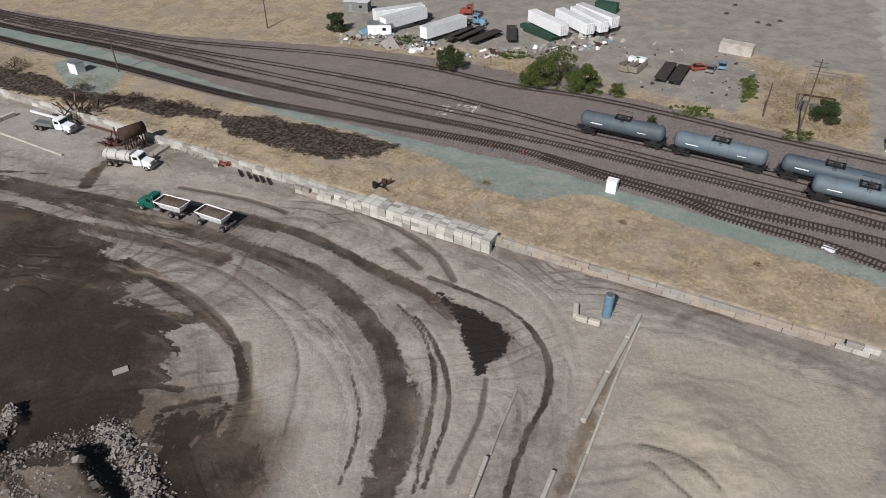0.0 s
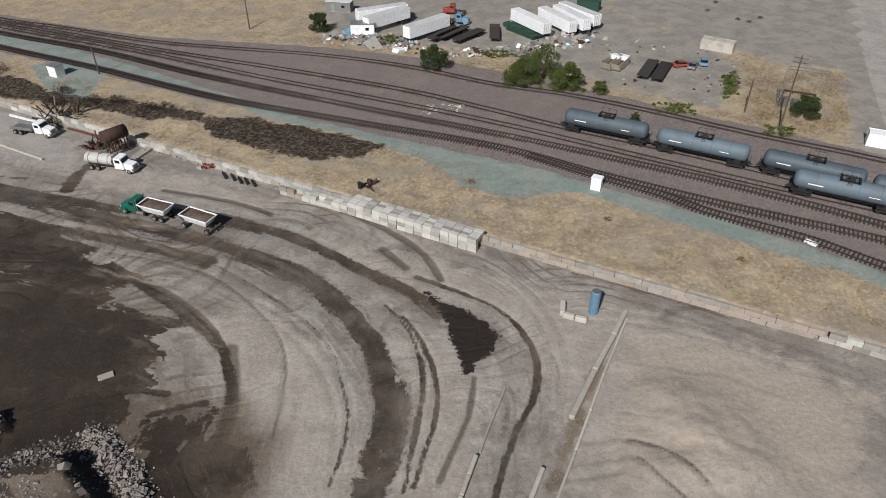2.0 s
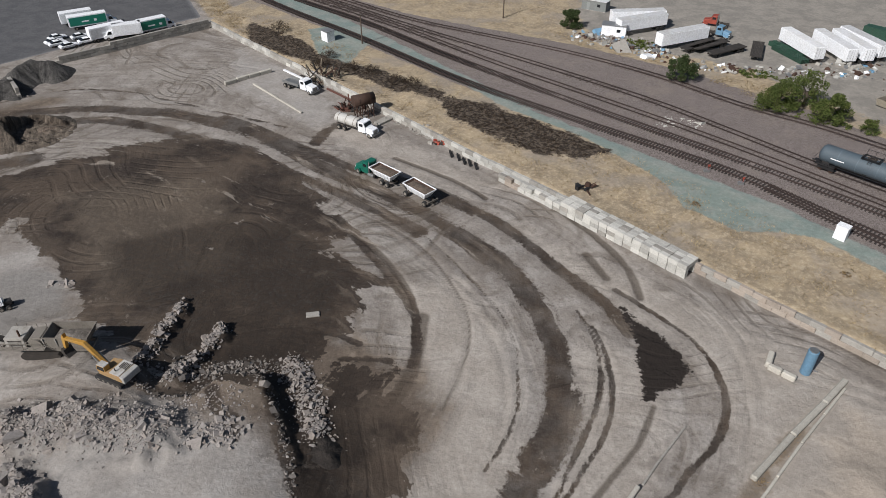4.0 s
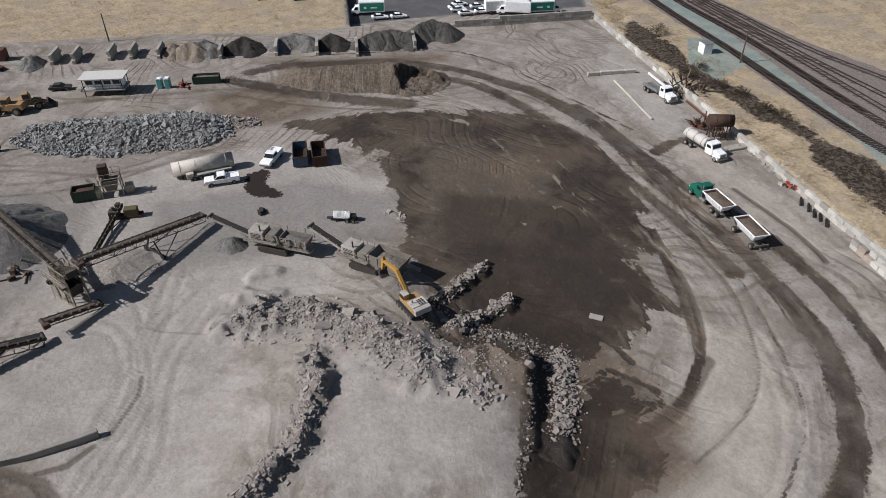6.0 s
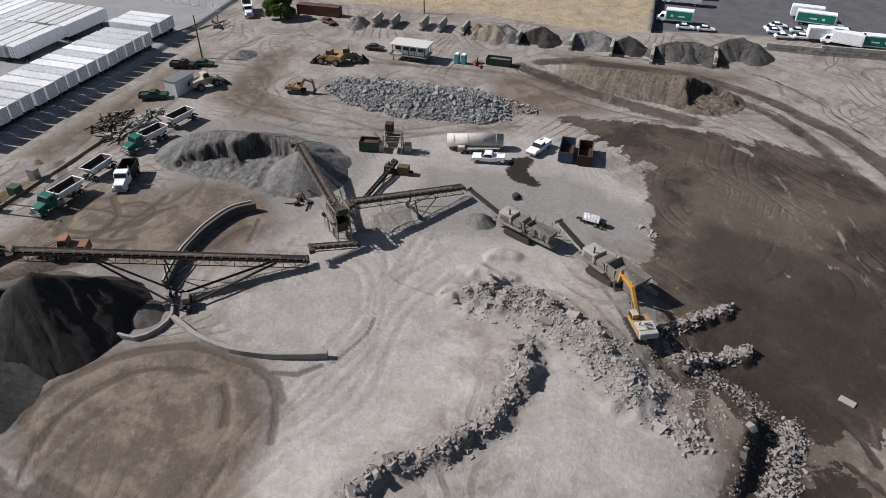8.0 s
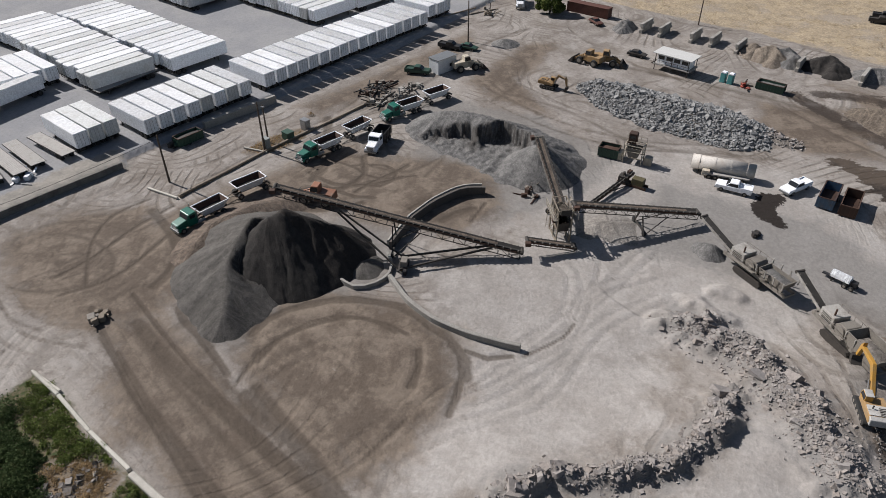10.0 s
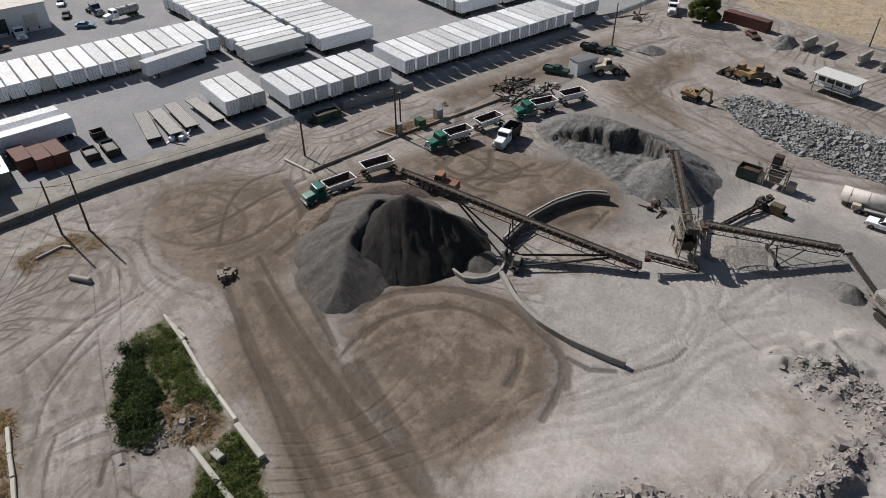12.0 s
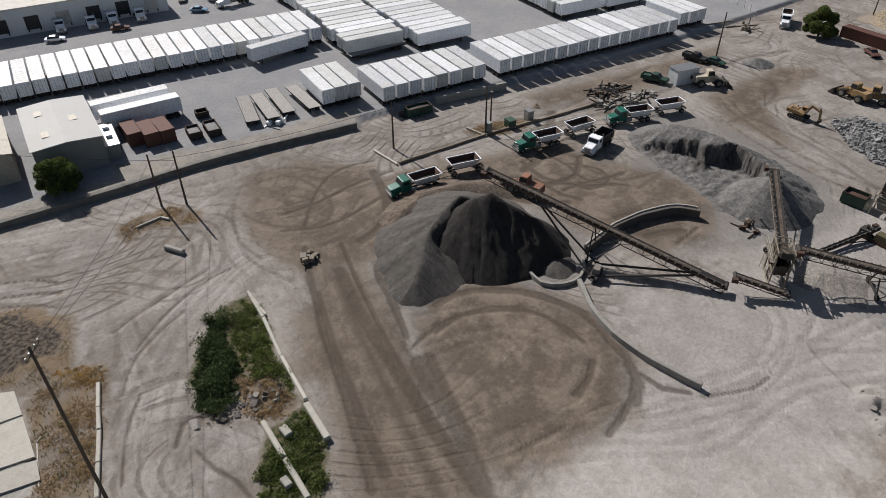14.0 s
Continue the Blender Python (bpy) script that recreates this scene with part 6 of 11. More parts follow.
strew("far_stones", "scattered small stones on the yard edge", [(-75.2, 51.2), (-73.9, 52.4), (-72.8, 51.2)], 0.8, 24, 0.4, 49, ROCK)
strew("island_stones", "pale loose stones between weeds", [(-32.2, -45.1), (-34.3, -42.9), (-37.0, -41.2), (-38.3, -40.5)], 2.0, 220, 0.2, 50, ROCK_DARK)

# ---- storage bays along the back ----
BAY_A, BAY_B = (-178.36, 22.54), (-124.63, 107.82)
bay_dir = Vector((BAY_B[0] - BAY_A[0], BAY_B[1] - BAY_A[1])).normalized()
bay_out = Vector((-bay_dir.y, bay_dir.x))
if bay_out.dot(Vector(BAY_A)) < 0:
    bay_out = -bay_out


def bays():
    walls = [((-175.90, 27.90), 7, 3), ((-173.44, 32.06), 7, 3), ((-169.95, 39.02), 7, 3), ((-167.48, 43.24), 7, 3), ((-163.80, 48.39), 7, 3), ((-154.49, 59.60), 6, 3), ((-147.85, 70.75), 7, 3), ((-141.78, 78.39), 7, 3), ((-134.94, 85.26), 9, 3), ((-129.62, 98.51), 9, 3)]
    for p, ln, courses in walls:
        q = (p[0] + bay_out.x * ln, p[1] + bay_out.y * ln)
        block_wall("bay_wall", "grey concrete block divider between material bays", p, q, courses, [CONCRETE], length=1.5, width=0.75, height=0.8, base=0.0)
    fills = [(2.0, HEAP_BASE, 1), (3.0, HEAP_TAN, 3), (2.8, HEAP_BASE, 3), (3.2, HEAP_GREY, 3), (3.0, HEAP_BASE, 6), (2.9, HEAP_GREY, 3), (3.2, HEAP_BLACK, 5), (3.5, HEAP_BLACK, 8), (3.9, HEAP_BLACK, 6), (2.2, HEAP_TAN, 1)]
    for i, (h, m, wide) in enumerate(fills):
        x, y = BAY_SPOTS[i]
        e = bay_dir * wide * 0.6
        lab = {"dark_crushed_stone": "dark grey stone heap in a bay", "black_asphalt_grindings": "black asphalt grindings heaped in a bay", "tan_sandy_soil": "tan sand heap in a concrete bay"}.get(m.name, "grey crushed rock heap in a bay")
        heap("bay_heap", lab, [(x - e.x, y - e.y, h * 0.8), (x + bay_out.x * 2, y + bay_out.y * 2, h * 0.92), (x + e.x, y + e.y, h * 0.78), (x + e.x - bay_out.x * 2.5, y + e.y - bay_out.y * 2.5, h * 0.5)], m, 0.66, 0.5, 60 + i, scallop=0.12)


BAY_SPOTS = [(-178.4, 24.0), (-161.2, 55.4), (-160.9, 58.7), (-156.2, 66.4), (-151.2, 77.5), (-145.1, 84.5), (-138.4, 93.5), (-136.4, 96.6), (-134.6, 108.1), (-164.3, 51.9)]
bays()

# ---- wheels and bodies ----
def wheel(parent, x, y, r=0.5, w=0.3, side=1):
    bm = bmesh.new()
    rod(bm, (x, y - w / 2, r), (x, y + w / 2, r), r, 16)
    soften(bm, r * 0.1)
    t = part("tyre", bm, RUBBER, parent)
    bm = bmesh.new()
    rod(bm, (x, y + side * (w / 2 - 0.08), r), (x, y + side * (w / 2 + 0.02), r), r * 0.55, 12)
    part("rim", bm, DUSTY_STEEL, t, "dusty steel rim")
    return t


def axles(parent, xs, track, r=0.5, w=0.45):
    for x in xs:
        wheel(parent, x, track, r, w, 1)
        wheel(parent, x, -track, r, w, -1)


def tub(bm, x0, x1, w, z0, z1, slope=0.5, wall=0.08):
    """An open-topped box with sloping ends and walls that have thickness."""
    def ring(z, inset, k):
        s = slope * (z1 - z) / (z1 - z0)
        return [bm.verts.new((a, b, z)) for a, b in ((x0 + s + inset, -w / 2 + inset), (x1 - s - inset, -w / 2 + inset), (x1 - s - inset, w / 2 - inset), (x0 + s + inset, w / 2 - inset))]
    ob, ot, it, ib = ring(z0, 0, 0), ring(z1, 0, 0), ring(z1, wall, 0), ring(z0 + 0.15, wall, 0)
    for a, b in ((ob, ot), (ot, it), (it, ib)):
        for i in range(4):
            bm.faces.new((a[i], a[(i + 1) % 4], b[(i + 1) % 4], b[i]))
    bm.faces.new(ob[::-1])
    bm.faces.new(ib)
    bmesh.ops.recalc_face_normals(bm, faces=bm.faces)


def load_of(bm, x0, x1, w, z, heap_h):
    n = 6
    rows = []
    for i in range(n + 1):
        x = x0 + (x1 - x0) * i / n
        rows.append([bm.verts.new((x, -w / 2 + w * j / 4, z + heap_h * math.sin(math.pi * i / n) * math.sin(math.pi * j / 4))) for j in range(5)])
    for r, s in zip(rows, rows[1:]):
        for j in range(4):
            bm.faces.new((r[j], s[j], s[j + 1], r[j + 1]))


def narrow(bm, z0, z1):
    """Draws the sides of a tub in towards its floor."""
    for v in bm.verts:
        v.co.y *= 0.5 + 0.5 * (v.co.z - z0) / (z1 - z0)



def hopper_body(thing, x0, x1, filled, paint=None):
    bm = bmesh.new()
    tub(bm, x0, x1, 2.5, 1.0, 2.4, 0.9)
    narrow(bm, 1.0, 2.4)
    body = part("hopper", bm, paint or WHITE, thing, "white steel hopper with a worn rim")
    # rusty inner skin, added dark so the open tub looks shaded inside
    bm = bmesh.new()
    tub(bm, x0 + 0.1, x1 - 0.1, 2.29, 1.3, 2.38, 0.7, 0.04)
    narrow(bm, 1.0, 2.4)
    part("lining", bm, RUST, body, "rusty hopper lining, dark for the shade inside the tub")
    bm = bmesh.new()
    for y in (-1.27, 1.27):
        bar(bm, (x0 - 0.05, y, 2.4), (x1 + 0.05, y, 2.4), 0.12, 0.14)
    for x in (x0, x1):
        bar(bm, (x, -1.3, 2.4), (x, 1.3, 2.4), 0.12, 0.14)
    part("rim_rail", bm, paint or WHITE, body)
    bm = bmesh.new()
    n = int((x1 - x0) / 0.8)
    for i in range(1, n):
        for y in (-1.28, 1.28):
            x = x0 + (x1 - x0) * i / n
            bar(bm, (x, y, 2.35), (x, y * 0.72, 1.25), 0.07, 0.08)
    part("ribs", bm, paint or WHITE, body)
    bm = bmesh.new()
    load_of(bm, x0 + 0.4, x1 - 0.4, 2.15 if filled else 1.6, 2.14 if filled else 1.6, 0.3 if filled else 0.15)
    part("load", bm, HEAP_EARTH if filled else HEAP_GREY, body, "brown soil load" if filled else "dark layer on the tub floor")
    return body


def truck_cab(thing, x, paint):
    """A long-nosed cab; x is the back of the cab, the nose points to +x."""
    bm = bmesh.new()
    prism(bm, [(x, 0.75), (x + 1.7, 0.75), (x + 1.7, 1.9), (x + 1.35, 2.75), (x + 0.1, 2.85), (x, 2.7)], -1.1, 1.1)
    soften(bm, 0.07, 2)
    cab = part("cab", bm, paint, thing)
    bm = bmesh.new()
    prism(bm, [(x + 1.65, 0.7), (x + 3.3, 0.7), (x + 3.4, 1.15), (x + 3.3, 1.62), (x + 1.65, 1.92)], -0.85, 0.85)
    soften(bm, 0.1, 2)
    hood = part("hood", bm, paint, cab)
    for y in (-0.95, 0.95):
        bm = bmesh.new()
        prism(bm, [(x + 2.0, 0.55), (x + 3.35, 0.55), (x + 3.25, 1.1), (x + 2.2, 1.15)], y - 0.2, y + 0.2)
        part("fender", bm, paint, cab)
    bm = bmesh.new()
    m = bmesh.ops.create_cube(bm, size=1.0, matrix=pose(x + 1.56, 0, 2.3, 0, -22, 0) @ Matrix.Diagonal((0.04, 1.9, 0.66, 1)))
    part("windscreen", bm, GLASS, cab)
    for y in (-1.11, 1.11):
        bm = bmesh.new()
        box(bm, x + 0.75, y, 1.95, 0.9, 0.03, 0.55)
        part("side_window", bm, GLASS, cab)
    bm = bmesh.new()
    box(bm, x + 3.5, 0, 0.45, 0.15, 2.3, 0.35)
    part("bumper", bm, GALV, cab, "bright steel bumper")
    bm = bmesh.new()
    box(bm, x + 3.37, 0, 0.85, 0.05, 1.1, 0.65)
    part("grille", bm, GALV, cab)
    for y in (-0.75, 0.75):
        bm = bmesh.new()
        rod(bm, (x + 3.3, y, 1.05), (x + 3.42, y, 1.05), 0.13, 10)
        part("headlight", bm, WHITE, cab)
    for y in (-1.2, 1.2):
        bm = bmesh.new()
        rod(bm, (x - 0.15, y * 0.8, 1.0), (x - 0.15, y * 0.8, 3.2), 0.08, 8)
        part("exhaust_stack", bm, GALV, cab)
    return cab


def chassis(thing, x0, x1, z=0.95):
    bm = bmesh.new()
    for y in (-0.45, 0.45):
        bar(bm, (x0, y, z), (x1, y, z), 0.12, 0.25)
    n = max(2, int((x1 - x0) / 1.5))
    for i in range(n + 1):
        x = x0 + (x1 - x0) * i / n
        bar(bm, (x, -0.45, z), (x, 0.45, z), 0.1, 0.15)
    return part("chassis", bm, STEEL, thing)


def hopper_truck(label, filled=False, paint=None, long=False):
    thing = root("hopper_truck", label, "truck", "hopper trucks")
    chassis(thing, -4.2, 4.4)
    truck_cab(thing, 1.4, paint or GREEN)
    hopper_body(thing, -4.3, 0.9, filled)
    bm = bmesh.new()
    for y in (-0.9, 0.9):
        rod(bm, (0.2, y, 0.75), (1.5, y, 0.75), 0.3, 12)
    part("fuel_tank", bm, GALV, thing)
    axles(thing, (-3.2, -1.9), 1.0, 0.5, 0.5)
    axles(thing, (4.0,), 1.02, 0.5, 0.3)
    return thing


def pup_trailer(label, filled=False):
    thing = root("hopper_trailer", label, "trailer", "hopper trailers")
    chassis(thing, -3.0, 3.0)
    hopper_body(thing, -2.7, 2.7, filled)
    bm = bmesh.new()
    for y in (-0.5, 0.5):
        bar(bm, (3.0, y, 0.8), (4.9, 0, 0.75), 0.12, 0.12)
    part("drawbar", bm, DUSTY_STEEL, thing)
    bm = bmesh.new()
    bar(bm, (-3.1, -1.2, 0.9), (-3.1, 1.2, 0.9), 0.15, 0.3)
    part("rear_bumper", bm, DUSTY_STEEL, thing)
    axles(thing, (-2.3, 2.2), 1.0, 0.5, 0.5)
    return thing


def dump_truck(label):
    thing = root("dump_truck", label, "truck")
    chassis(thing, -3.4, 3.2)
    truck_cab(thing, 0.6, WHITE)
    bm = bmesh.new()
    tub(bm, -3.5, 0.4, 2.5, 1.1, 2.5, 0.1)
    bed = part("dump_bed", bm, BLACK, thing, "black steel dump bed")
    bm = bmesh.new()
    for i in range(5):
        for y in (-1.28, 1.28):
            box(bm, -3.2 + i * 0.8, y, 1.15, 0.1, 0.08, 1.3)
    part("ribs", bm, BLACK, bed)
    axles(thing, (-2.6, -1.3), 1.0)
    axles(thing, (3.0,), 1.0, 0.5, 0.3)
    return thing


def tank_truck(label):
    thing = root("water_truck", label, "truck")
    chassis(thing, -4.2, 3.6)
    truck_cab(thing, 1.4, WHITE)
    bm = bmesh.new()
    vs = rod(bm, (-4.4, 0, 1.95), (1.0, 0, 1.95), 0.95, 20)
    for v in bm.verts:
        v.co.y *= 1.2
    soften(bm, 0.1, 2)
    tank = part("tank", bm, PALE_PANEL, thing, "pale grey oval water tank")
    for x in (-3.6, -1.7, 0.2):
        bm = bmesh.new()
        rod(bm, (x - 0.05, 0, 1.95), (x + 0.05, 0, 1.95), 0.985, 20)
        for v in bm.verts:
            v.co.y *= 1.2
        part("band", bm, DUSTY_STEEL, tank)
    bm = bmesh.new()
    rod(bm, (-1.7, 0, 2.85), (-1.7, 0, 3.05), 0.3, 12)
    part("hatch", bm, DUSTY_STEEL, tank)
    axles(thing, (-3.4, -2.1), 1.0)
    axles(thing, (4.0,), 1.0, 0.5, 0.3)
    return thing


def service_truck(label):
    thing = root("service_truck", label, "truck")
    chassis(thing, -4.5, 3.6)
    truck_cab(thing, 1.0, WHITE)
    bm = bmesh.new()
    box(bm, -1.9, 0, 1.1, 5.0, 2.4, 0.18)
    part("deck", bm, GALV, thing)
    bm = bmesh.new()
    bar(bm, (0.4, 0.5, 2.4), (-5.2, 0.5, 3.1), 0.35, 0.35)
    box(bm, 0.3, 0.5, 1.2, 0.6, 0.6, 1.3)
    part("crane_boom", bm, WHITE, thing, "white folding crane boom")
    for y in (-1.2, 1.2):
        bm = bmesh.new()
        box(bm, -1.9, y, 1.28, 4.8, 0.08, 0.45)
        part("side_board", bm, GALV, thing)
    axles(thing, (-3.6, -2.4), 1.0)
    axles(thing, (3.5,), 1.0, 0.5, 0.3)
    return thing


def pickup(label, paint):
    thing = root("pickup_truck", label, "pickup truck", "pickup trucks")
    bm = bmesh.new()
    prism(bm, [(-2.85, 0.5), (2.85, 0.5), (2.9, 0.95), (2.75, 1.15), (1.25, 1.22), (-2.85, 1.22)], -0.98, 0.98)
    soften(bm, 0.07, 2)
    body = part("body", bm, paint, thing)
    bm = bmesh.new()
    prism(bm, [(-0.75, 1.2), (1.35, 1.2), (0.65, 1.88), (-0.6, 1.92)], -0.86, 0.86)
    soften(bm, 0.09, 2)
    part("cab_roof", bm, paint, thing)
    bm = bmesh.new()
    prism(bm, [(-0.62, 1.28), (1.2, 1.28), (0.66, 1.8), (-0.52, 1.82)], -0.88, 0.88)
    part("side_windows", bm, GLASS, thing)
    bm = bmesh.new()
    bmesh.ops.create_cube(bm, size=1.0, matrix=pose(1.02, 0, 1.56, 0, -46, 0) @ Matrix.Diagonal((0.05, 1.55, 0.75, 1)))
    part("windscreen", bm, GLASS, thing)
    bm = bmesh.new()
    tub(bm, -2.83, -0.8, 1.9, 0.8, 1.42, 0.0, 0.1)
    part("cargo_bed", bm, paint, thing, "open cargo bed")
    bm = bmesh.new()
    box(bm, -1.8, 0, 1.0, 1.75, 1.6, 0.05)
    part("bed_floor", bm, BLACK, thing)
    bm = bmesh.new()
    box(bm, 2.92, 0, 0.45, 0.12, 1.9, 0.3)
    part("bumper", bm, GALV, thing)
    axles(thing, (-1.85, 1.85), 0.88, 0.4, 0.26)
    return thing


def car(label, paint, kind_name="car"):
    thing = root("car", label, "car", "parked cars")
    bm = bmesh.new()
    prism(bm, [(-2.2, 0.4), (2.25, 0.4), (2.3, 0.7), (1.2, 0.95), (-1.9, 1.0), (-2.25, 0.85)], -0.9, 0.9)
    soften(bm, 0.1, 2)
    part("body", bm, paint, thing)
    bm = bmesh.new()
    prism(bm, [(-1.7, 0.96), (1.1, 0.94), (0.4, 1.38), (-1.1, 1.42)], -0.78, 0.78)
    soften(bm, 0.08, 2)
    part("glazing", bm, GLASS, thing)
    bm = bmesh.new()
    prism(bm, [(-1.1, 1.38), (0.35, 1.36), (0.25, 1.44), (-0.95, 1.46)], -0.7, 0.7)
    part("roof", bm, paint, thing)
    axles(thing, (-1.35, 1.4), 0.8, 0.33, 0.22)
    return thing


# ---- heavy machines ----
def excavator(label, paint, pale, scale=1.0, arm=((1.2, 2.0), (3.4, 6.2), (7.6, 5.0), (8.4, 2.4)), slew=0.0):
    thing = root("excavator", label, "excavator")
    for y in (-1.35, 1.35):
        bm = bmesh.new()
        prism(bm, [(-2.4, 0.3), (-2.1, 0.02), (2.1, 0.02), (2.5, 0.3), (2.5, 0.75), (2.2, 1.0), (-2.2, 1.0), (-2.5, 0.75)], y - 0.35, y + 0.35)
        soften(bm, 0.05)
        tr = part("crawler_track", bm, RUBBER, thing)
        bm = bmesh.new()
        for i in range(5):
            rod(bm, (-1.8 + i * 0.9, y - 0.38, 0.45), (-1.8 + i * 0.9, y + 0.38, 0.45), 0.22, 10)
        part("rollers", bm, DUSTY_STEEL, tr)
    bm = bmesh.new()
    box(bm, 0, 0, 0.5, 2.6, 2.2, 0.6)
    rod(bm, (0, 0, 1.0), (0, 0, 1.35), 0.9, 16)
    part("undercarriage", bm, STEEL, thing)
    bm = bmesh.new()
    prism(bm, [(-2.9, 1.35), (1.6, 1.35), (1.6, 1.9), (0.2, 2.3), (-2.7, 2.4), (-3.0, 1.9)], -1.45, 1.45)
    soften(bm, 0.1, 2)
    house = part("house", bm, YELLOW_DUST, thing)
    bm = bmesh.new()
    prism(bm, [(-3.3, 1.4), (-2.5, 1.35), (-2.4, 2.45), (-3.15, 2.35)], -1.45, 1.45)
    soften(bm, 0.12, 2)
    part("counterweight", bm, pale, house, "pale grey counterweight")
    bm = bmesh.new()
    for x in (-1.9, -1.0):
        box(bm, x, 0, 2.36, 0.85, 2.7, 0.14)
    part("engine_cover", bm, pale, house)
    bm = bmesh.new()
    prism(bm, [(0.1, 1.9), (1.75, 1.9), (1.8, 2.4), (1.45, 3.1), (0.15, 3.15)], 0.45, 1.42)
    soften(bm, 0.06, 2)
    cab = part("cab", bm, paint, thing)
    bm = bmesh.new()
    prism(bm, [(0.25, 2.25), (1.7, 2.25), (1.42, 3.0), (0.25, 3.02)], 0.43, 1.44)
    part("cab_windows", bm, GLASS, cab)
    bm = bmesh.new()
    box(bm, 0.8, 0.93, 3.12, 1.35, 1.0, 0.08)
    soften(bm, 0.02)
    part("cab_roof", bm, pale, cab)
    bm = bmesh.new()
    for i in range(5):
        box(bm, -2.2 + 0.28 * i, -0.5, 2.5, 0.12, 1.1, 0.05)
    part("exhaust_grille", bm, STEEL, house)
    bm = bmesh.new()
    rod(bm, (-1.2, 0.8, 2.4), (-1.2, 0.8, 3.0), 0.09, 8)
    part("exhaust_pipe", bm, STEEL, house)
    (x0, z0), (x1, z1), (x2, z2), (x3, z3) = arm
    bm = bmesh.new()
    prism(bm, [(x0 - 0.3, z0 - 0.3), (x0 + 0.3, z0 - 0.35), (x1 + 0.25, z1 - 0.6), (x2 + 0.1, z2 - 0.22), (x2, z2 + 0.22), (x1 - 0.1, z1 + 0.1)], -0.27, 0.27)
    soften(bm, 0.04)
    boom = part("boom", bm, paint, thing)
    for y in (-0.5, 0.5):
        bm = bmesh.new()
        rod(bm, (x0 + 0.6, y, z0 - 0.2), ((x0 + x1) / 2 + 0.2, y, (z0 + z1) / 2 - 0.1), 0.12, 8)
        part("hydraulic_cylinder", bm, GALV, boom)
    bm = bmesh.new()
    dx, dz = x3 - x2, z3 - z2
    prism(bm, [(x2 - 0.9 * dx / 3, z2 - 0.9 * dz / 3 + 0.3), (x2 - 0.25, z2), (x3 - 0.2, z3), (x3 + 0.2, z3), (x2 + 0.4, z2 + 0.1)], -0.25, 0.25)
    part("stick", bm, paint, thing)
    bm = bmesh.new()
    prism(bm, [(x3 - 0.2, z3), (x3 + 0.3, z3 + 0.1), (x3 + 0.5, z3 - 0.7), (x3 - 0.1, z3 - 1.4), (x3 - 0.9, z3 - 1.2), (x3 - 0.3, z3 - 0.7)], -0.7, 0.7)
    part("bucket", bm, STEEL, thing, "worn dark steel bucket")
    for o in thing.children:
        if o.name.startswith(("house", "cab", "boom", "stick", "bucket")):
            o.matrix_basis = pose(0, 0, 0, 0, 0, slew)
    thing.scale = (scale,) * 3
    return thing


def wheel_loader(label, paint):
    thing = root("wheel_loader", label, "wheel loader", "wheel loaders")
    bm = bmesh.new()
    prism(bm, [(-3.6, 1.0), (-0.4, 0.9), (-0.4, 2.1), (-1.2, 2.35), (-3.5, 2.25)], -1.0, 1.0)
    soften(bm, 0.1, 2)
    part("engine_body", bm, paint, thing)
    bm = bmesh.new()
    prism(bm, [(-0.5, 0.9), (1.9, 0.8), (1.9, 1.5), (0.8, 1.9), (-0.5, 1.9)], -0.6, 0.6)
    part("front_frame", bm, paint, thing)
    bm = bmesh.new()
    prism(bm, [(-1.1, 2.1), (0.35, 2.0), (0.4, 2.6), (0.1, 3.4), (-1.1, 3.4)], -0.8, 0.8)
    soften(bm, 0.06)
    cab = part("cab", bm, paint, thing)
    bm = bmesh.new()
    prism(bm, [(-1.0, 2.4), (0.37, 2.4), (0.15, 3.2), (-1.0, 3.2)], -0.82, 0.82)
    part("cab_windows", bm, GLASS, cab)
    for y in (-0.55, 0.55):
        bm = bmesh.new()
        prism(bm, [(0.6, 1.8), (0.9, 2.1), (3.0, 1.1), (3.3, 0.6), (2.9, 0.6)], y - 0.12, y + 0.12)
        part("lift_arm", bm, paint, thing)
    bm = bmesh.new()
    prism(bm, [(3.0, 0.2), (4.4, 0.08), (4.35, 0.2), (3.3, 0.45), (3.25, 1.3), (3.0, 1.35)], -1.5, 1.5)
    for y in (-1.48, 1.48):
        prism(bm, [(3.0, 0.2), (4.3, 0.1), (3.25, 1.3)], y - 0.04, y + 0.04)
    part("bucket", bm, STEEL, thing, "dark worn bucket")
    axles(thing, (-2.3, 1.4), 1.15, 0.85, 0.65)
    return thing


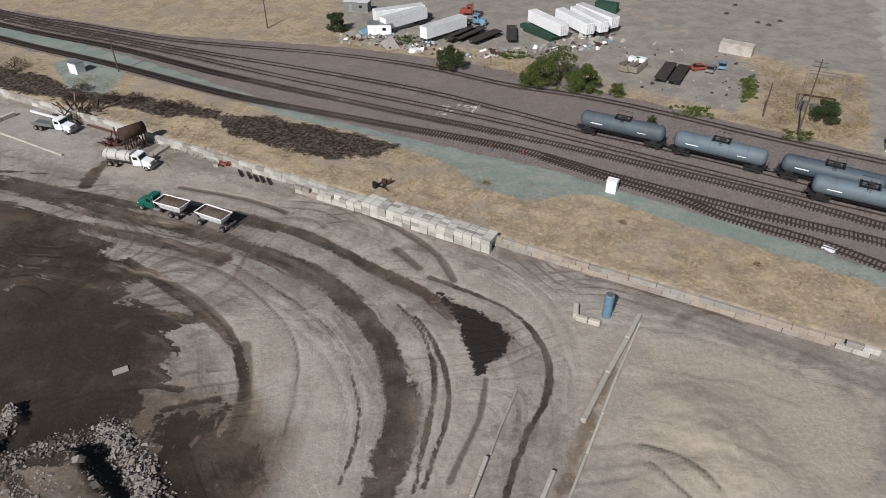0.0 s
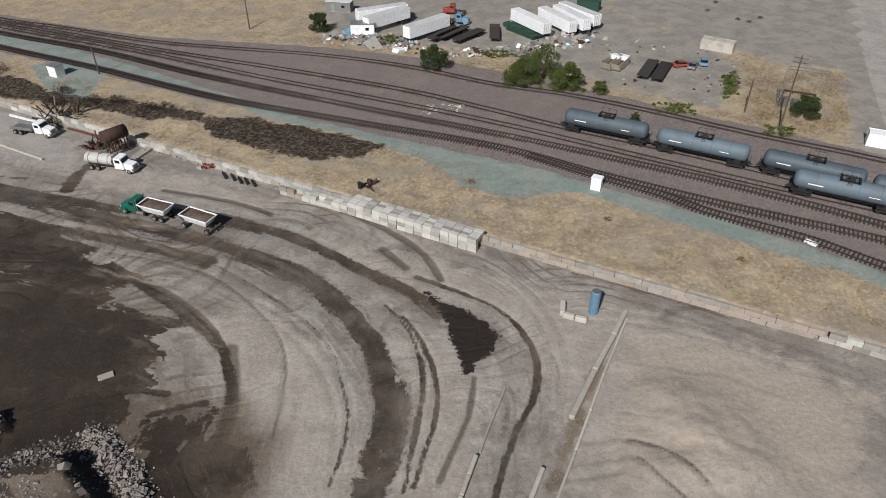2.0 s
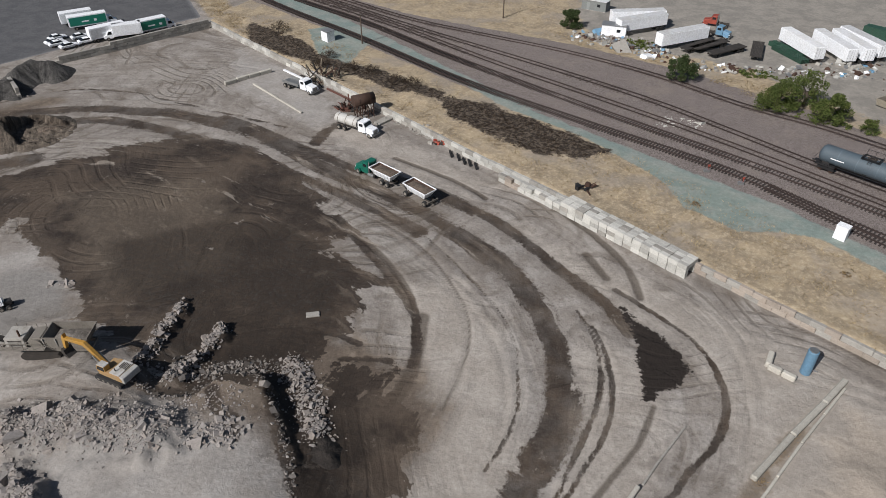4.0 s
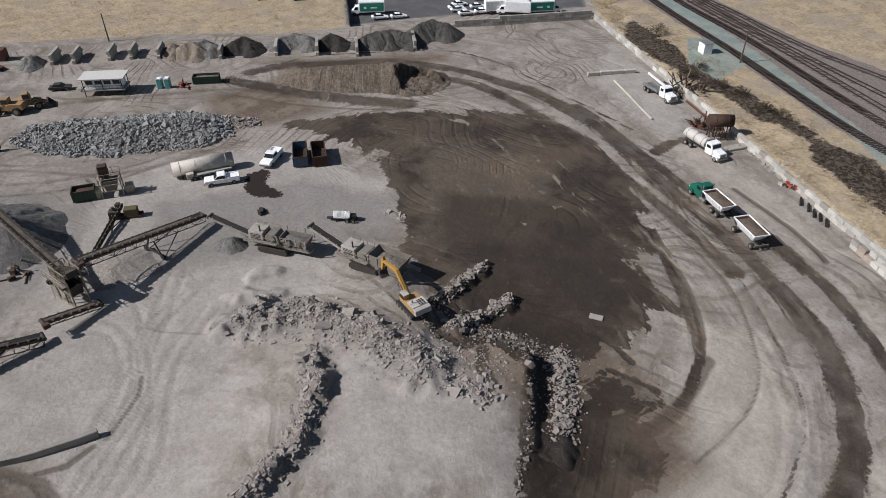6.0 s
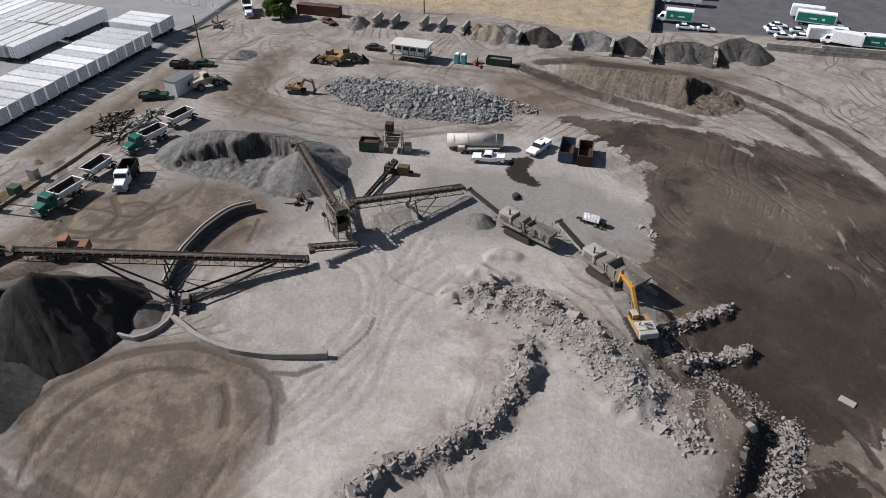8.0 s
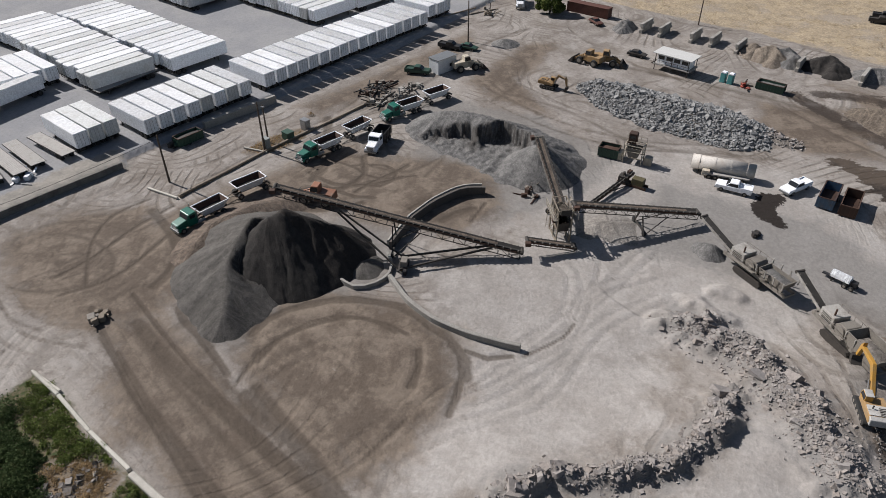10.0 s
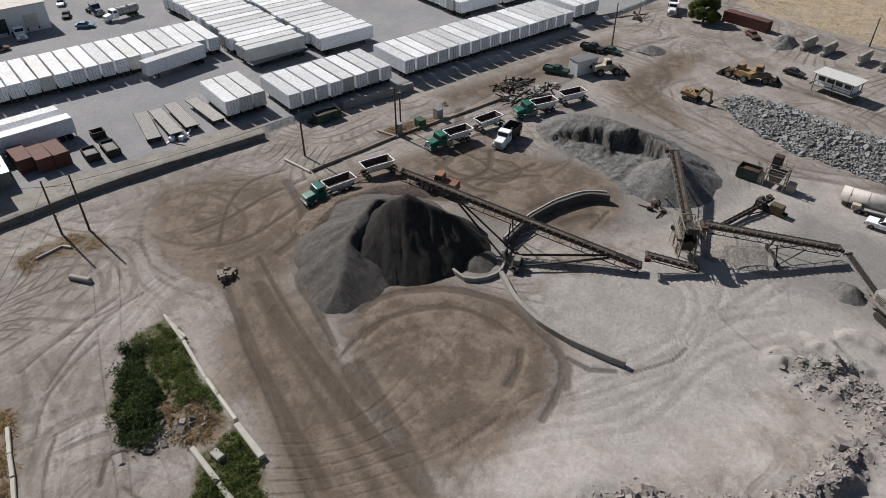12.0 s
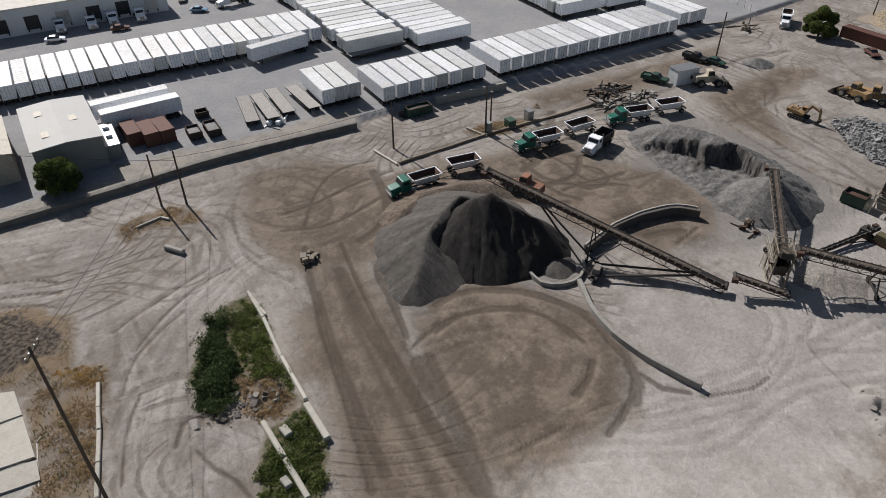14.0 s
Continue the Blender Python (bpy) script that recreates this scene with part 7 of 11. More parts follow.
# ---- railway tank cars ----
def tank_car(label, paint):
    thing = root("tank_car", label, "tank car", "railway tank cars")
    bm = bmesh.new()
    r, half = 1.5, 7.3
    n = 28
    prof = [(-half - 0.55, 0.0), (-half - 0.5, 0.55), (-half - 0.3, 1.1), (-half, 1.42), (-half + 0.4, r), (half - 0.4, r), (half, 1.42), (half + 0.3, 1.1), (half + 0.5, 0.55), (half + 0.55, 0.0)]
    rows = [[bm.verts.new((x, q * math.cos(2 * math.pi * k / n), 2.75 + q * math.sin(2 * math.pi * k / n))) for k in range(n)] for x, q in prof[1:-1]]
    for a, b in zip(rows, rows[1:]):
        for k in range(n):
            bm.faces.new((a[k], b[k], b[(k + 1) % n], a[(k + 1) % n]))
    bm.faces.new(rows[0])
    bm.faces.new(rows[-1][::-1])
    bmesh.ops.recalc_face_normals(bm, faces=bm.faces)
    for f in bm.faces:
        f.smooth = True
    tank = part("tank", bm, paint, thing)
    for x in (-4.6, -1.6, 1.6, 4.6):
        bm = bmesh.new()
        rod(bm, (x - 0.04, 0, 2.75), (x + 0.04, 0, 2.75), r + 0.025, 28)
        part("weld_band", bm, paint, tank)
    bm = bmesh.new()
    rod(bm, (0, 0, 4.2), (0, 0, 4.7), 0.4, 14)
    for x, y in ((0.55, 0.3), (-0.55, -0.3), (0.6, -0.35)):
        rod(bm, (x, y, 4.15), (x, y, 4.55), 0.12, 8)
    part("valve_dome", bm, STEEL, tank)
    bm = bmesh.new()
    for y in (-0.8, 0.8):
        bar(bm, (-1.3, y, 4.35), (1.3, y, 4.35), 0.5, 0.05)
        bar(bm, (-1.3, y * 1.35, 5.2), (1.3, y * 1.35, 5.2), 0.05, 0.05)
        for x in (-1.3, 0, 1.3):
            bar(bm, (x, y * 1.35, 4.3), (x, y * 1.35, 5.2), 0.05, 0.05)
    for x in (-1.3, 1.3):
        bar(bm, (x, -1.1, 4.35), (x, 1.1, 4.35), 0.4, 0.05)
    part("walkway", bm, BLACK, tank, "black railed valve platform")
    for y in (-1.45, 1.45):
        bm = bmesh.new()
        for x in (-0.25, 0.25):
            bar(bm, (x, y, 1.0), (x, y * 0.75, 4.35), 0.05, 0.05)
        for i in range(9):
            z = 1.2 + i * 0.36
            bar(bm, (-0.25, y * (1 - 0.03 * i), z), (0.25, y * (1 - 0.03 * i), z), 0.04, 0.04)
        part("ladder", bm, BLACK, tank)
    bm = bmesh.new()
    for x in (-6.2, 6.2):
        box(bm, x, 0, 1.0, 3.2, 2.6, 0.25)
        box(bm, x, 0, 1.2, 1.2, 2.2, 0.55)
    bar(bm, (-8.3, 0, 1.1), (8.3, 0, 1.1), 0.5, 0.35)
    part("underframe", bm, BLACK, thing)
    for x in (-6.0, 6.0):
        bm = bmesh.new()
        for y in (-0.95, 0.95):
            bar(bm, (x - 1.4, y, 0.6), (x + 1.4, y, 0.6), 0.2, 0.45)
        bar(bm, (x, -1.1, 0.7), (x, 1.1, 0.7), 0.5, 0.4)
        bogie = part("bogie", bm, BLACK, thing)
        for dx in (-0.9, 0.9):
            for y in (-0.75, 0.75):
                bm = bmesh.new()
                rod(bm, (x + dx, y - 0.07, 0.45), (x + dx, y + 0.07, 0.45), 0.45, 16)
                part("wheel", bm, RUST, bogie)
    for x in (-8.2, 8.2):
        bm = bmesh.new()
        for y in (-1.2, 1.2):
            bar(bm, (x, y, 1.1), (x, y, 2.1), 0.05, 0.05)
        bar(bm, (x, -1.2, 2.1), (x, 1.2, 2.1), 0.05, 0.05)
        rod(bm, (x, 0, 0.95), (x + (0.5 if x > 0 else -0.5), 0, 0.95), 0.14, 8)
        part("end_rail", bm, BLACK, thing)
    bm = bmesh.new()
    for y in (-1.515, 1.515):
        box(bm, -4.5, y, 2.7, 2.2, 0.01, 0.18)
        box(bm, 3.9, y, 2.65, 1.6, 0.01, 0.12)
    part("lettering", bm, WHITE, tank, "small white stencilled bars")
    return thing


def on_track(make, spots):
    first = None
    for p, q, label, paint in spots:
        c, turn = ((p[0] + q[0]) / 2, (p[1] + q[1]) / 2), heading(p, q)
        put(make(label, paint), c[0], c[1], turn, 1.36)


on_track(tank_car, [
    ((26.08, 118.97), (39.93, 111.64), "grey-blue railway tank car with a black platform", TANK_BLUE),
    ((40.93, 110.77), (55.32, 102.59), "pale grey-blue tank car with a yellow mark", TANK_BLUE),
    ((56.81, 102.20), (70.66, 93.85), "dark slate-blue tank car coupled in a train", TANK_DARK),
    ((71.76, 92.61), (83.18, 84.93), "black-blue tank car at the end of the train", TANK_DARK),
    ((58.96, 95.24), (73.01, 87.49), "scuffed light grey tank car on a siding", TANK_BLUE),
    ((74.34, 86.37), (86.77, 78.44), "dark tank car on a siding", TANK_DARK),
])

# ---- trucks in the yard ----
def train(head, tail, label, filled, gap=5.6):
    turn = heading(tail, head)
    d = Vector((head[0] - tail[0], head[1] - tail[1])).normalized()
    c = Vector(head) - d * 5.1
    put(hopper_truck(label, filled), c.x, c.y, turn)
    return c, d, turn


c, d, turn = train((-49.0, 94.3), (-34.0, 88.0), "green hopper truck loaded with soil on a wet haul road", True)
p = c - d * 9.7
put(pup_trailer("white hopper trailer loaded with brown soil", True), p.x, p.y, turn - 4)
for hx, tl, pa, pb in (
    ((-78.36, -50.82), (-85.77, -45.90), (-88.97, -45.65), (-93.83, -41.60)),
    ((-101.46, -38.50), (-108.53, -33.10), (-111.47, -32.18), (-116.10, -29.12)),
    ((-119.46, -27.19), (-125.11, -21.49), (-128.43, -19.89), (-132.51, -15.85)),
):
    train(hx, tl, "green hopper truck with an empty white tub, parked", False)
    put(pup_trailer("white hopper trailer standing empty beside trucks", False), (pa[0] + pb[0]) / 2, (pa[1] + pb[1]) / 2, heading(pb, pa))
a, b = (-107.36, -26.36), (-112.66, -25.35)
put(dump_truck("white dump truck with a black bed"), (a[0] + b[0]) / 2, (a[1] + b[1]) / 2, heading(b, a))
a, b = (-59.46, 108.49), (-51.81, 106.57)
put(tank_truck("white water truck beside a rusty tank"), (a[0] + b[0]) / 2, (a[1] + b[1]) / 2, heading(a, b))
a, b = (-78.61, 122.40), (-71.95, 120.42)
put(service_truck("white service truck with a folding crane"), (a[0] + b[0]) / 2, (a[1] + b[1]) / 2, heading(a, b))
a, b = (-102.46, 32.26), (-100.02, 38.19)
put(pickup("silver-white pickup beside an old tank", WHITE), (a[0] + b[0]) / 2, (a[1] + b[1]) / 2, heading(a, b) + 180)
a, b = (-100.74, 42.81), (-104.47, 47.74)
put(pickup("white pickup on dusty ground", WHITE), (a[0] + b[0]) / 2, (a[1] + b[1]) / 2, heading(b, a))
a, b = (-143.87, -26.26), (-143.39, -21.37)
put(pickup("dark green pickup parked beside a site hut", GREEN_DARK), (a[0] + b[0]) / 2, (a[1] + b[1]) / 2, heading(a, b))
a, b = (-159.99, -20.37), (-158.87, -16.59)
put(pickup("black pickup behind the site hut", BLACK), (a[0] + b[0]) / 2, (a[1] + b[1]) / 2, heading(a, b))
a, b = (-159.87, -15.81), (-158.72, -12.22)
put(car("dark green car near a power pole", GREEN_DARK), (a[0] + b[0]) / 2, (a[1] + b[1]) / 2, heading(a, b))
a, b = (-160.72, 23.56), (-158.94, 27.26)
put(car("dark grey car parked beside the raised office", STEEL), (a[0] + b[0]) / 2, (a[1] + b[1]) / 2, heading(a, b))

# the working excavator on the ramp edge, its boom over the crusher
ex = excavator("yellow crawler excavator with a pale grey back", YELLOW, PALE_PANEL, 0.8, ((1.2, 2.0), (4.6, 4.9), (8.8, 4.0), (9.3, 2.0)))
put(ex, *(-52.38, 38.39), heading((-51.25, 37.63), (-59.15, 38.44)))
a, b = (-139.07, 4.81), (-138.23, 8.40)
put(excavator("small dusty orange excavator beside broken concrete", YELLOW_DUST, YELLOW_DUST, 0.7, ((1.2, 2.0), (2.8, 4.6), (5.2, 3.6), (5.6, 1.4))), *(-139.25, 5.07), heading(a, b) - 10)
a, b = (-154.17, 12.70), (-153.81, 17.94)
put(wheel_loader("dusty yellow wheel loader beside rubble", YELLOW_DUST), *(-154.02, 13.74), heading(a, b) + 150)
put(wheel_loader("yellow wheel loader with a lowered bucket", YELLOW_DUST), *(-153.71, 18.19), heading(a, b) - 10)
put(wheel_loader("cream wheel loader next to the site hut", CREAM), *(-147.16, -13.03), heading((-148.78, -14.42), (-151.56, -9.74)))
LD = (-89.83, -32.18)
put(wheel_loader("orange-red wheel loader behind the dark heap", ORANGE_DUST), *LD, heading((-90.12, -29.29), (-91.05, -36.65)))

# ---- conveyors and crushing plant ----
def conveyor(label, a, b, width=1.1, depth=0.9, legs=(), paint=None, name="conveyor", load=True):
    """A lattice belt conveyor from a (low) to b (high), in world metres."""
    paint = paint or STEEL
    thing = root(name, label, "conveyor", "conveyors")
    a, b = Vector(a), Vector(b)
    d = b - a
    ln, ax = d.length, d.normalized()
    side = Vector((-ax.y, ax.x, 0)).normalized()
    up = side.cross(ax) * -1
    up = up if up.z > 0 else -up
    n = max(3, int(ln / 1.6))
    for s in (-1, 1):
        bm = bmesh.new()
        o = side * (s * width / 2)
        bar(bm, a + o, b + o, 0.1, 0.16)
        bar(bm, a + o - up * depth, b + o - up * depth, 0.08, 0.1)
        for i in range(n + 1):
            p = a + d * (i / n) + o
            bar(bm, p, p - up * depth, 0.06, 0.06)
            if i < n:
                q = a + d * ((i + 1) / n) + o
                bar(bm, p - up * depth if i % 2 else p, q if i % 2 else q - up * depth, 0.05, 0.05)
        part("truss_side", bm, paint, thing)
    bm = bmesh.new()
    for i in range(n + 1):
        p = a + d * (i / n)
        bar(bm, p - side * width / 2 - up * depth, p + side * width / 2 - up * depth, 0.06, 0.06)
    part("cross_braces", bm, paint, thing)["kind"] = "stuff"
    bm = bmesh.new()
    for s in (-1, 1):
        for k in range(n * 2):
            p, q = a + d * (k / (2 * n)), a + d * ((k + 1) / (2 * n))
            v = [p + up * 0.12, q + up * 0.12, q + up * 0.28 + side * s * width * 0.45, p + up * 0.28 + side * s * width * 0.45]
            bm.faces.new([bm.verts.new(x) for x in (v if s > 0 else v[::-1])])
    bar(bm, a - up * 0.25, b - up * 0.25, width * 0.8, 0.03)
    belt = part("belt", bm, BELT, thing, "dusty black rubber belt")
    if load:
        bm = bmesh.new()
        bar(bm, a + up * 0.17 + d * 0.1, b + up * 0.17 - d * 0.02, width * 0.4, 0.1)
        part("carried_stone", bm, HEAP_EARTH, belt)
    bm = bmesh.new()
    for k in range(int(ln / 1.1)):
        p = a + ax * (0.6 + 1.1 * k)
        for s in (-1, 1):
            bar(bm, p + side * s * width * 0.52 + up * 0.1, p + side * s * width * 0.52 + up * 0.34, 0.16, 0.16)
            rod(bm, p + side * s * width * 0.12 + up * 0.06, p + side * s * width * 0.5 + up * 0.22, 0.07, 6)
    part("idlers", bm, DUSTY_STEEL, thing, "dusty pale belt idlers")["kind"] = "stuff"
    bm = bmesh.new()
    for s in (-1, 1):
        o = side * (s * (width / 2 + 0.06))
        bar(bm, a + o + up * 0.02 + d * 0.02, b + o + up * 0.02 - d * 0.02, 0.06, 0.2)
    part("skirt_plate", bm, RUST, thing)
    for p, nm in ((a, "tail_pulley"), (b, "head_pulley")):
        bm = bmesh.new()
        rod(bm, p - side * width * 0.6, p + side * width * 0.6, 0.28, 12)
        part(nm, bm, paint, thing)
    bm = bmesh.new()
    box(bm, b.x + side.x * width, b.y + side.y * width, b.z - 0.3, 0.8, 0.6, 0.6, heading(a, b))
    part("drive_motor", bm, RUST, thing)
    for f, spread in legs:
        p = a + d * f - up * depth
        bm = bmesh.new()
        for s in (-1, 1):
            foot = Vector((p.x, p.y, 0)) + side * s * spread
            foot.z = z_at(foot.x, foot.y)
            bar(bm, p + side * s * width / 2, foot, 0.16, 0.16)
            foot2 = foot + Vector((ax.x, ax.y, 0)) * -2.5
            bar(bm, p - d.normalized() * 4 + side * s * width / 2, foot, 0.12, 0.12)
        q = Vector((p.x, p.y, z_at(p.x, p.y) + 0.6))
        bar(bm, q - side * spread, q + side * spread, 0.2, 0.2)
        leg = part("support_frame", bm, paint, thing)
        for s in (-1, 1):
            bm = bmesh.new()
            w = Vector((p.x, p.y, 0)) + side * s * spread
            z = z_at(w.x, w.y)
            dirv = Vector((ax.x, ax.y, 0)).normalized()
            rod(bm, Vector((w.x, w.y, z + 0.45)) - dirv * 0.15, Vector((w.x, w.y, z + 0.45)) + dirv * 0.15, 0.45, 12)
            part("wheel", bm, RUBBER, leg)
    return thing


TAIL1, HEAD1 = (-79.11, 1.24), (-78.40, -33.67)
conveyor("long dark lattice stacking conveyor over a stone heap", (*TAIL1, 1.1), (*HEAD1, 9.7), 1.2, 1.1, ((0.52, 2.2),))
# undercarriage braces of the stacker, reaching back to its wheels
def stacker_brace():
    a, b = Vector((*TAIL1, 1.0)), Vector((*HEAD1, 9.7))
    w = a.lerp(b, 0.52)
    thing = root("stacker_undercarriage", "dusty black wheeled undercarriage of the stacking conveyor", "undercarriage")
    base = Vector((*(-74.69, -15.56), 0))
    for i in range(4):
        bm = bmesh.new()
        x, y = base.x + (i - 1.5) * 1.1, base.y + (i % 2) * 0.9
        rod(bm, (x, y - 0.2, 0.5), (x, y + 0.2, 0.5), 0.5, 14)
        part("wheel", bm, RUBBER, thing)
    for dx in (-1.5, 1.5):
        for f, z, w in ((0.75, 6.2, 0.2), (0.12, 1.6, 0.25)):
            bm = bmesh.new()
            bar(bm, (base.x + dx, base.y, 0.8), (*(a.lerp(b, f).xy + Vector((0.2 * dx, 0))), z), 0.2, w)
            part("brace_arm", bm, STEEL, thing)
    bm = bmesh.new()
    bar(bm, (base.x - 2, base.y, 0.8), (base.x + 2, base.y, 0.8), 0.3, 0.3)
    part("axle_beam", bm, STEEL, thing)
    bm = bmesh.new()
    box(bm, base.x + 0.4, base.y + 0.6, 0.9, 1.4, 0.9, 0.9)
    part("winch_box", bm, DUSTY_STEEL, thing)


stacker_brace()
conveyor("short feed conveyor between screen and stacker", (*(-81.21, 8.79), 1.0), (*(-80.07, 1.90), 2.4), 1.0, 0.5)
TAIL2, HEAD2 = (-85.48, 7.73), (-104.38, 3.04)
conveyor("grey lattice conveyor rising to a base rock heap", (*TAIL2, 2.0), (*HEAD2, 6.2), 1.2, 0.8, ((0.3, 1.3),), DUSTY_STEEL)
LOW3, TOP3 = (-91.11, 27.47), (-85.52, 8.35)
conveyor("dark lattice conveyor from crusher to screen tower", (*LOW3, 1.9), (*TOP3, 5.5), 1.2, 1.0, ((0.45, 1.9),))
conveyor("thin black conveyor lying across pale ground", (*(-93.79, 11.94), 0.7), (*(-102.87, 18.94), 1.3), 0.5, 0.3, ((0.8, 0.6),), BLACK, load=False)


def screen_tower():
    x, y = (-85.05, 6.68)
    turn = heading(TOP3, LOW3)
    thing = root("screening_plant", "dusty cream steel screening tower with rails", "screening plant")
    bm = bmesh.new()
    for i in (-2.4, 0, 2.4):
        for j in (-1.3, 1.3):
            bar(bm, (i, j, 0), (i, j, 4.6), 0.22, 0.22)
    for j in (-1.3, 1.3):
        for z in (0.3, 2.4, 4.5):
            bar(bm, (-2.6, j, z), (2.6, j, z), 0.18, 0.22)
        bar(bm, (-2.4, j, 0.3), (0, j, 2.4), 0.1, 0.1)
        bar(bm, (2.4, j, 0.3), (0, j, 2.4), 0.1, 0.1)
    part("frame", bm, PLANT_TAN, thing)
    bm = bmesh.new()
    tub(bm, -3.0, 3.0, 1.9, 0, 0.85, 0.0, 0.1)
    bmesh.ops.transform(bm, matrix=pose(0, 0, 4.4, 0, 14, 0), verts=bm.verts)
    deck = part("screen_box", bm, STEEL, thing)
    bm = bmesh.new()
    for i in range(14):
        bar(bm, (-2.8 + i * 0.43, -0.95, 0.8), (-2.8 + i * 0.43, 0.95, 0.8), 0.09, 0.06)
    bmesh.ops.transform(bm, matrix=pose(0, 0, 4.4, 0, 14, 0), verts=bm.verts)
    part("screen_bars", bm, PLANT_TAN, deck)
    bm = bmesh.new()
    for j in (-1.35, 1.35):
        for i in (-2.4, -0.8, 0.8, 2.4):
            bar(bm, (i, j, 4.5), (i, j, 5.7), 0.12, 0.12)
        bar(bm, (-2.6, j, 5.7), (2.6, j, 5.7), 0.14, 0.14)
        for i in (-2.4, -0.8, 0.8):
            bar(bm, (i, j, 4.6), (i + 1.6, j, 5.6), 0.08, 0.08)
        bar(bm, (-2.4, j, 2.4), (0, j, 4.5), 0.1, 0.1)
        bar(bm, (2.4, j, 2.4), (0, j, 4.5), 0.1, 0.1)
    for i in (-2.4, 2.4):
        bar(bm, (i, -1.35, 5.7), (i, 1.35, 5.7), 0.12, 0.12)
    part("upper_frame", bm, PLANT_TAN, thing)
    bm = bmesh.new()
    for j in (-1.9, 1.9):
        bar(bm, (-2.9, j, 4.3), (2.9, j, 4.3), 0.8, 0.06)
    part("catwalk", bm, DUSTY_STEEL, thing)
    for j in (-2.3, 2.3):
        bm = bmesh.new()
        for z in (4.85, 5.4):
            bar(bm, (-2.9, j, z), (2.9, j, z), 0.06, 0.06)
        for i in range(6):
            bar(bm, (-2.9 + i * 1.16, j, 4.3), (-2.9 + i * 1.16, j, 5.4), 0.06, 0.06)
        part("guard_rail", bm, CREAM, thing, "cream guard rail")
    bm = bmesh.new()
    tub(bm, -2.2, 2.2, 2.2, 1.6, 3.4, 0.7, 0.08)
    part("chute", bm, STEEL, thing)
    bm = bmesh.new()
    for s in (-0.3, 0.3):
        bar(bm, (3.2, 1.6 + s, 0), (2.6, 1.6 + s, 4.4), 0.06, 0.06)
    for i in range(10):
        bar(bm, (3.2 - 0.06 * i, 1.3, 0.4 + 0.42 * i), (3.2 - 0.06 * i, 1.9, 0.4 + 0.42 * i), 0.05, 0.04)
    part("ladder", bm, PLANT_TAN, thing)
    bm = bmesh.new()
    box(bm, -1.0, 1.7, 3.2, 0.9, 0.6, 0.7)
    part("motor", bm, RUST, thing)
    thing.scale = (0.8, 0.78, 1.0)
    put(thing, x, y, heading(TAIL2, HEAD2), z_at(x, y))


screen_tower()


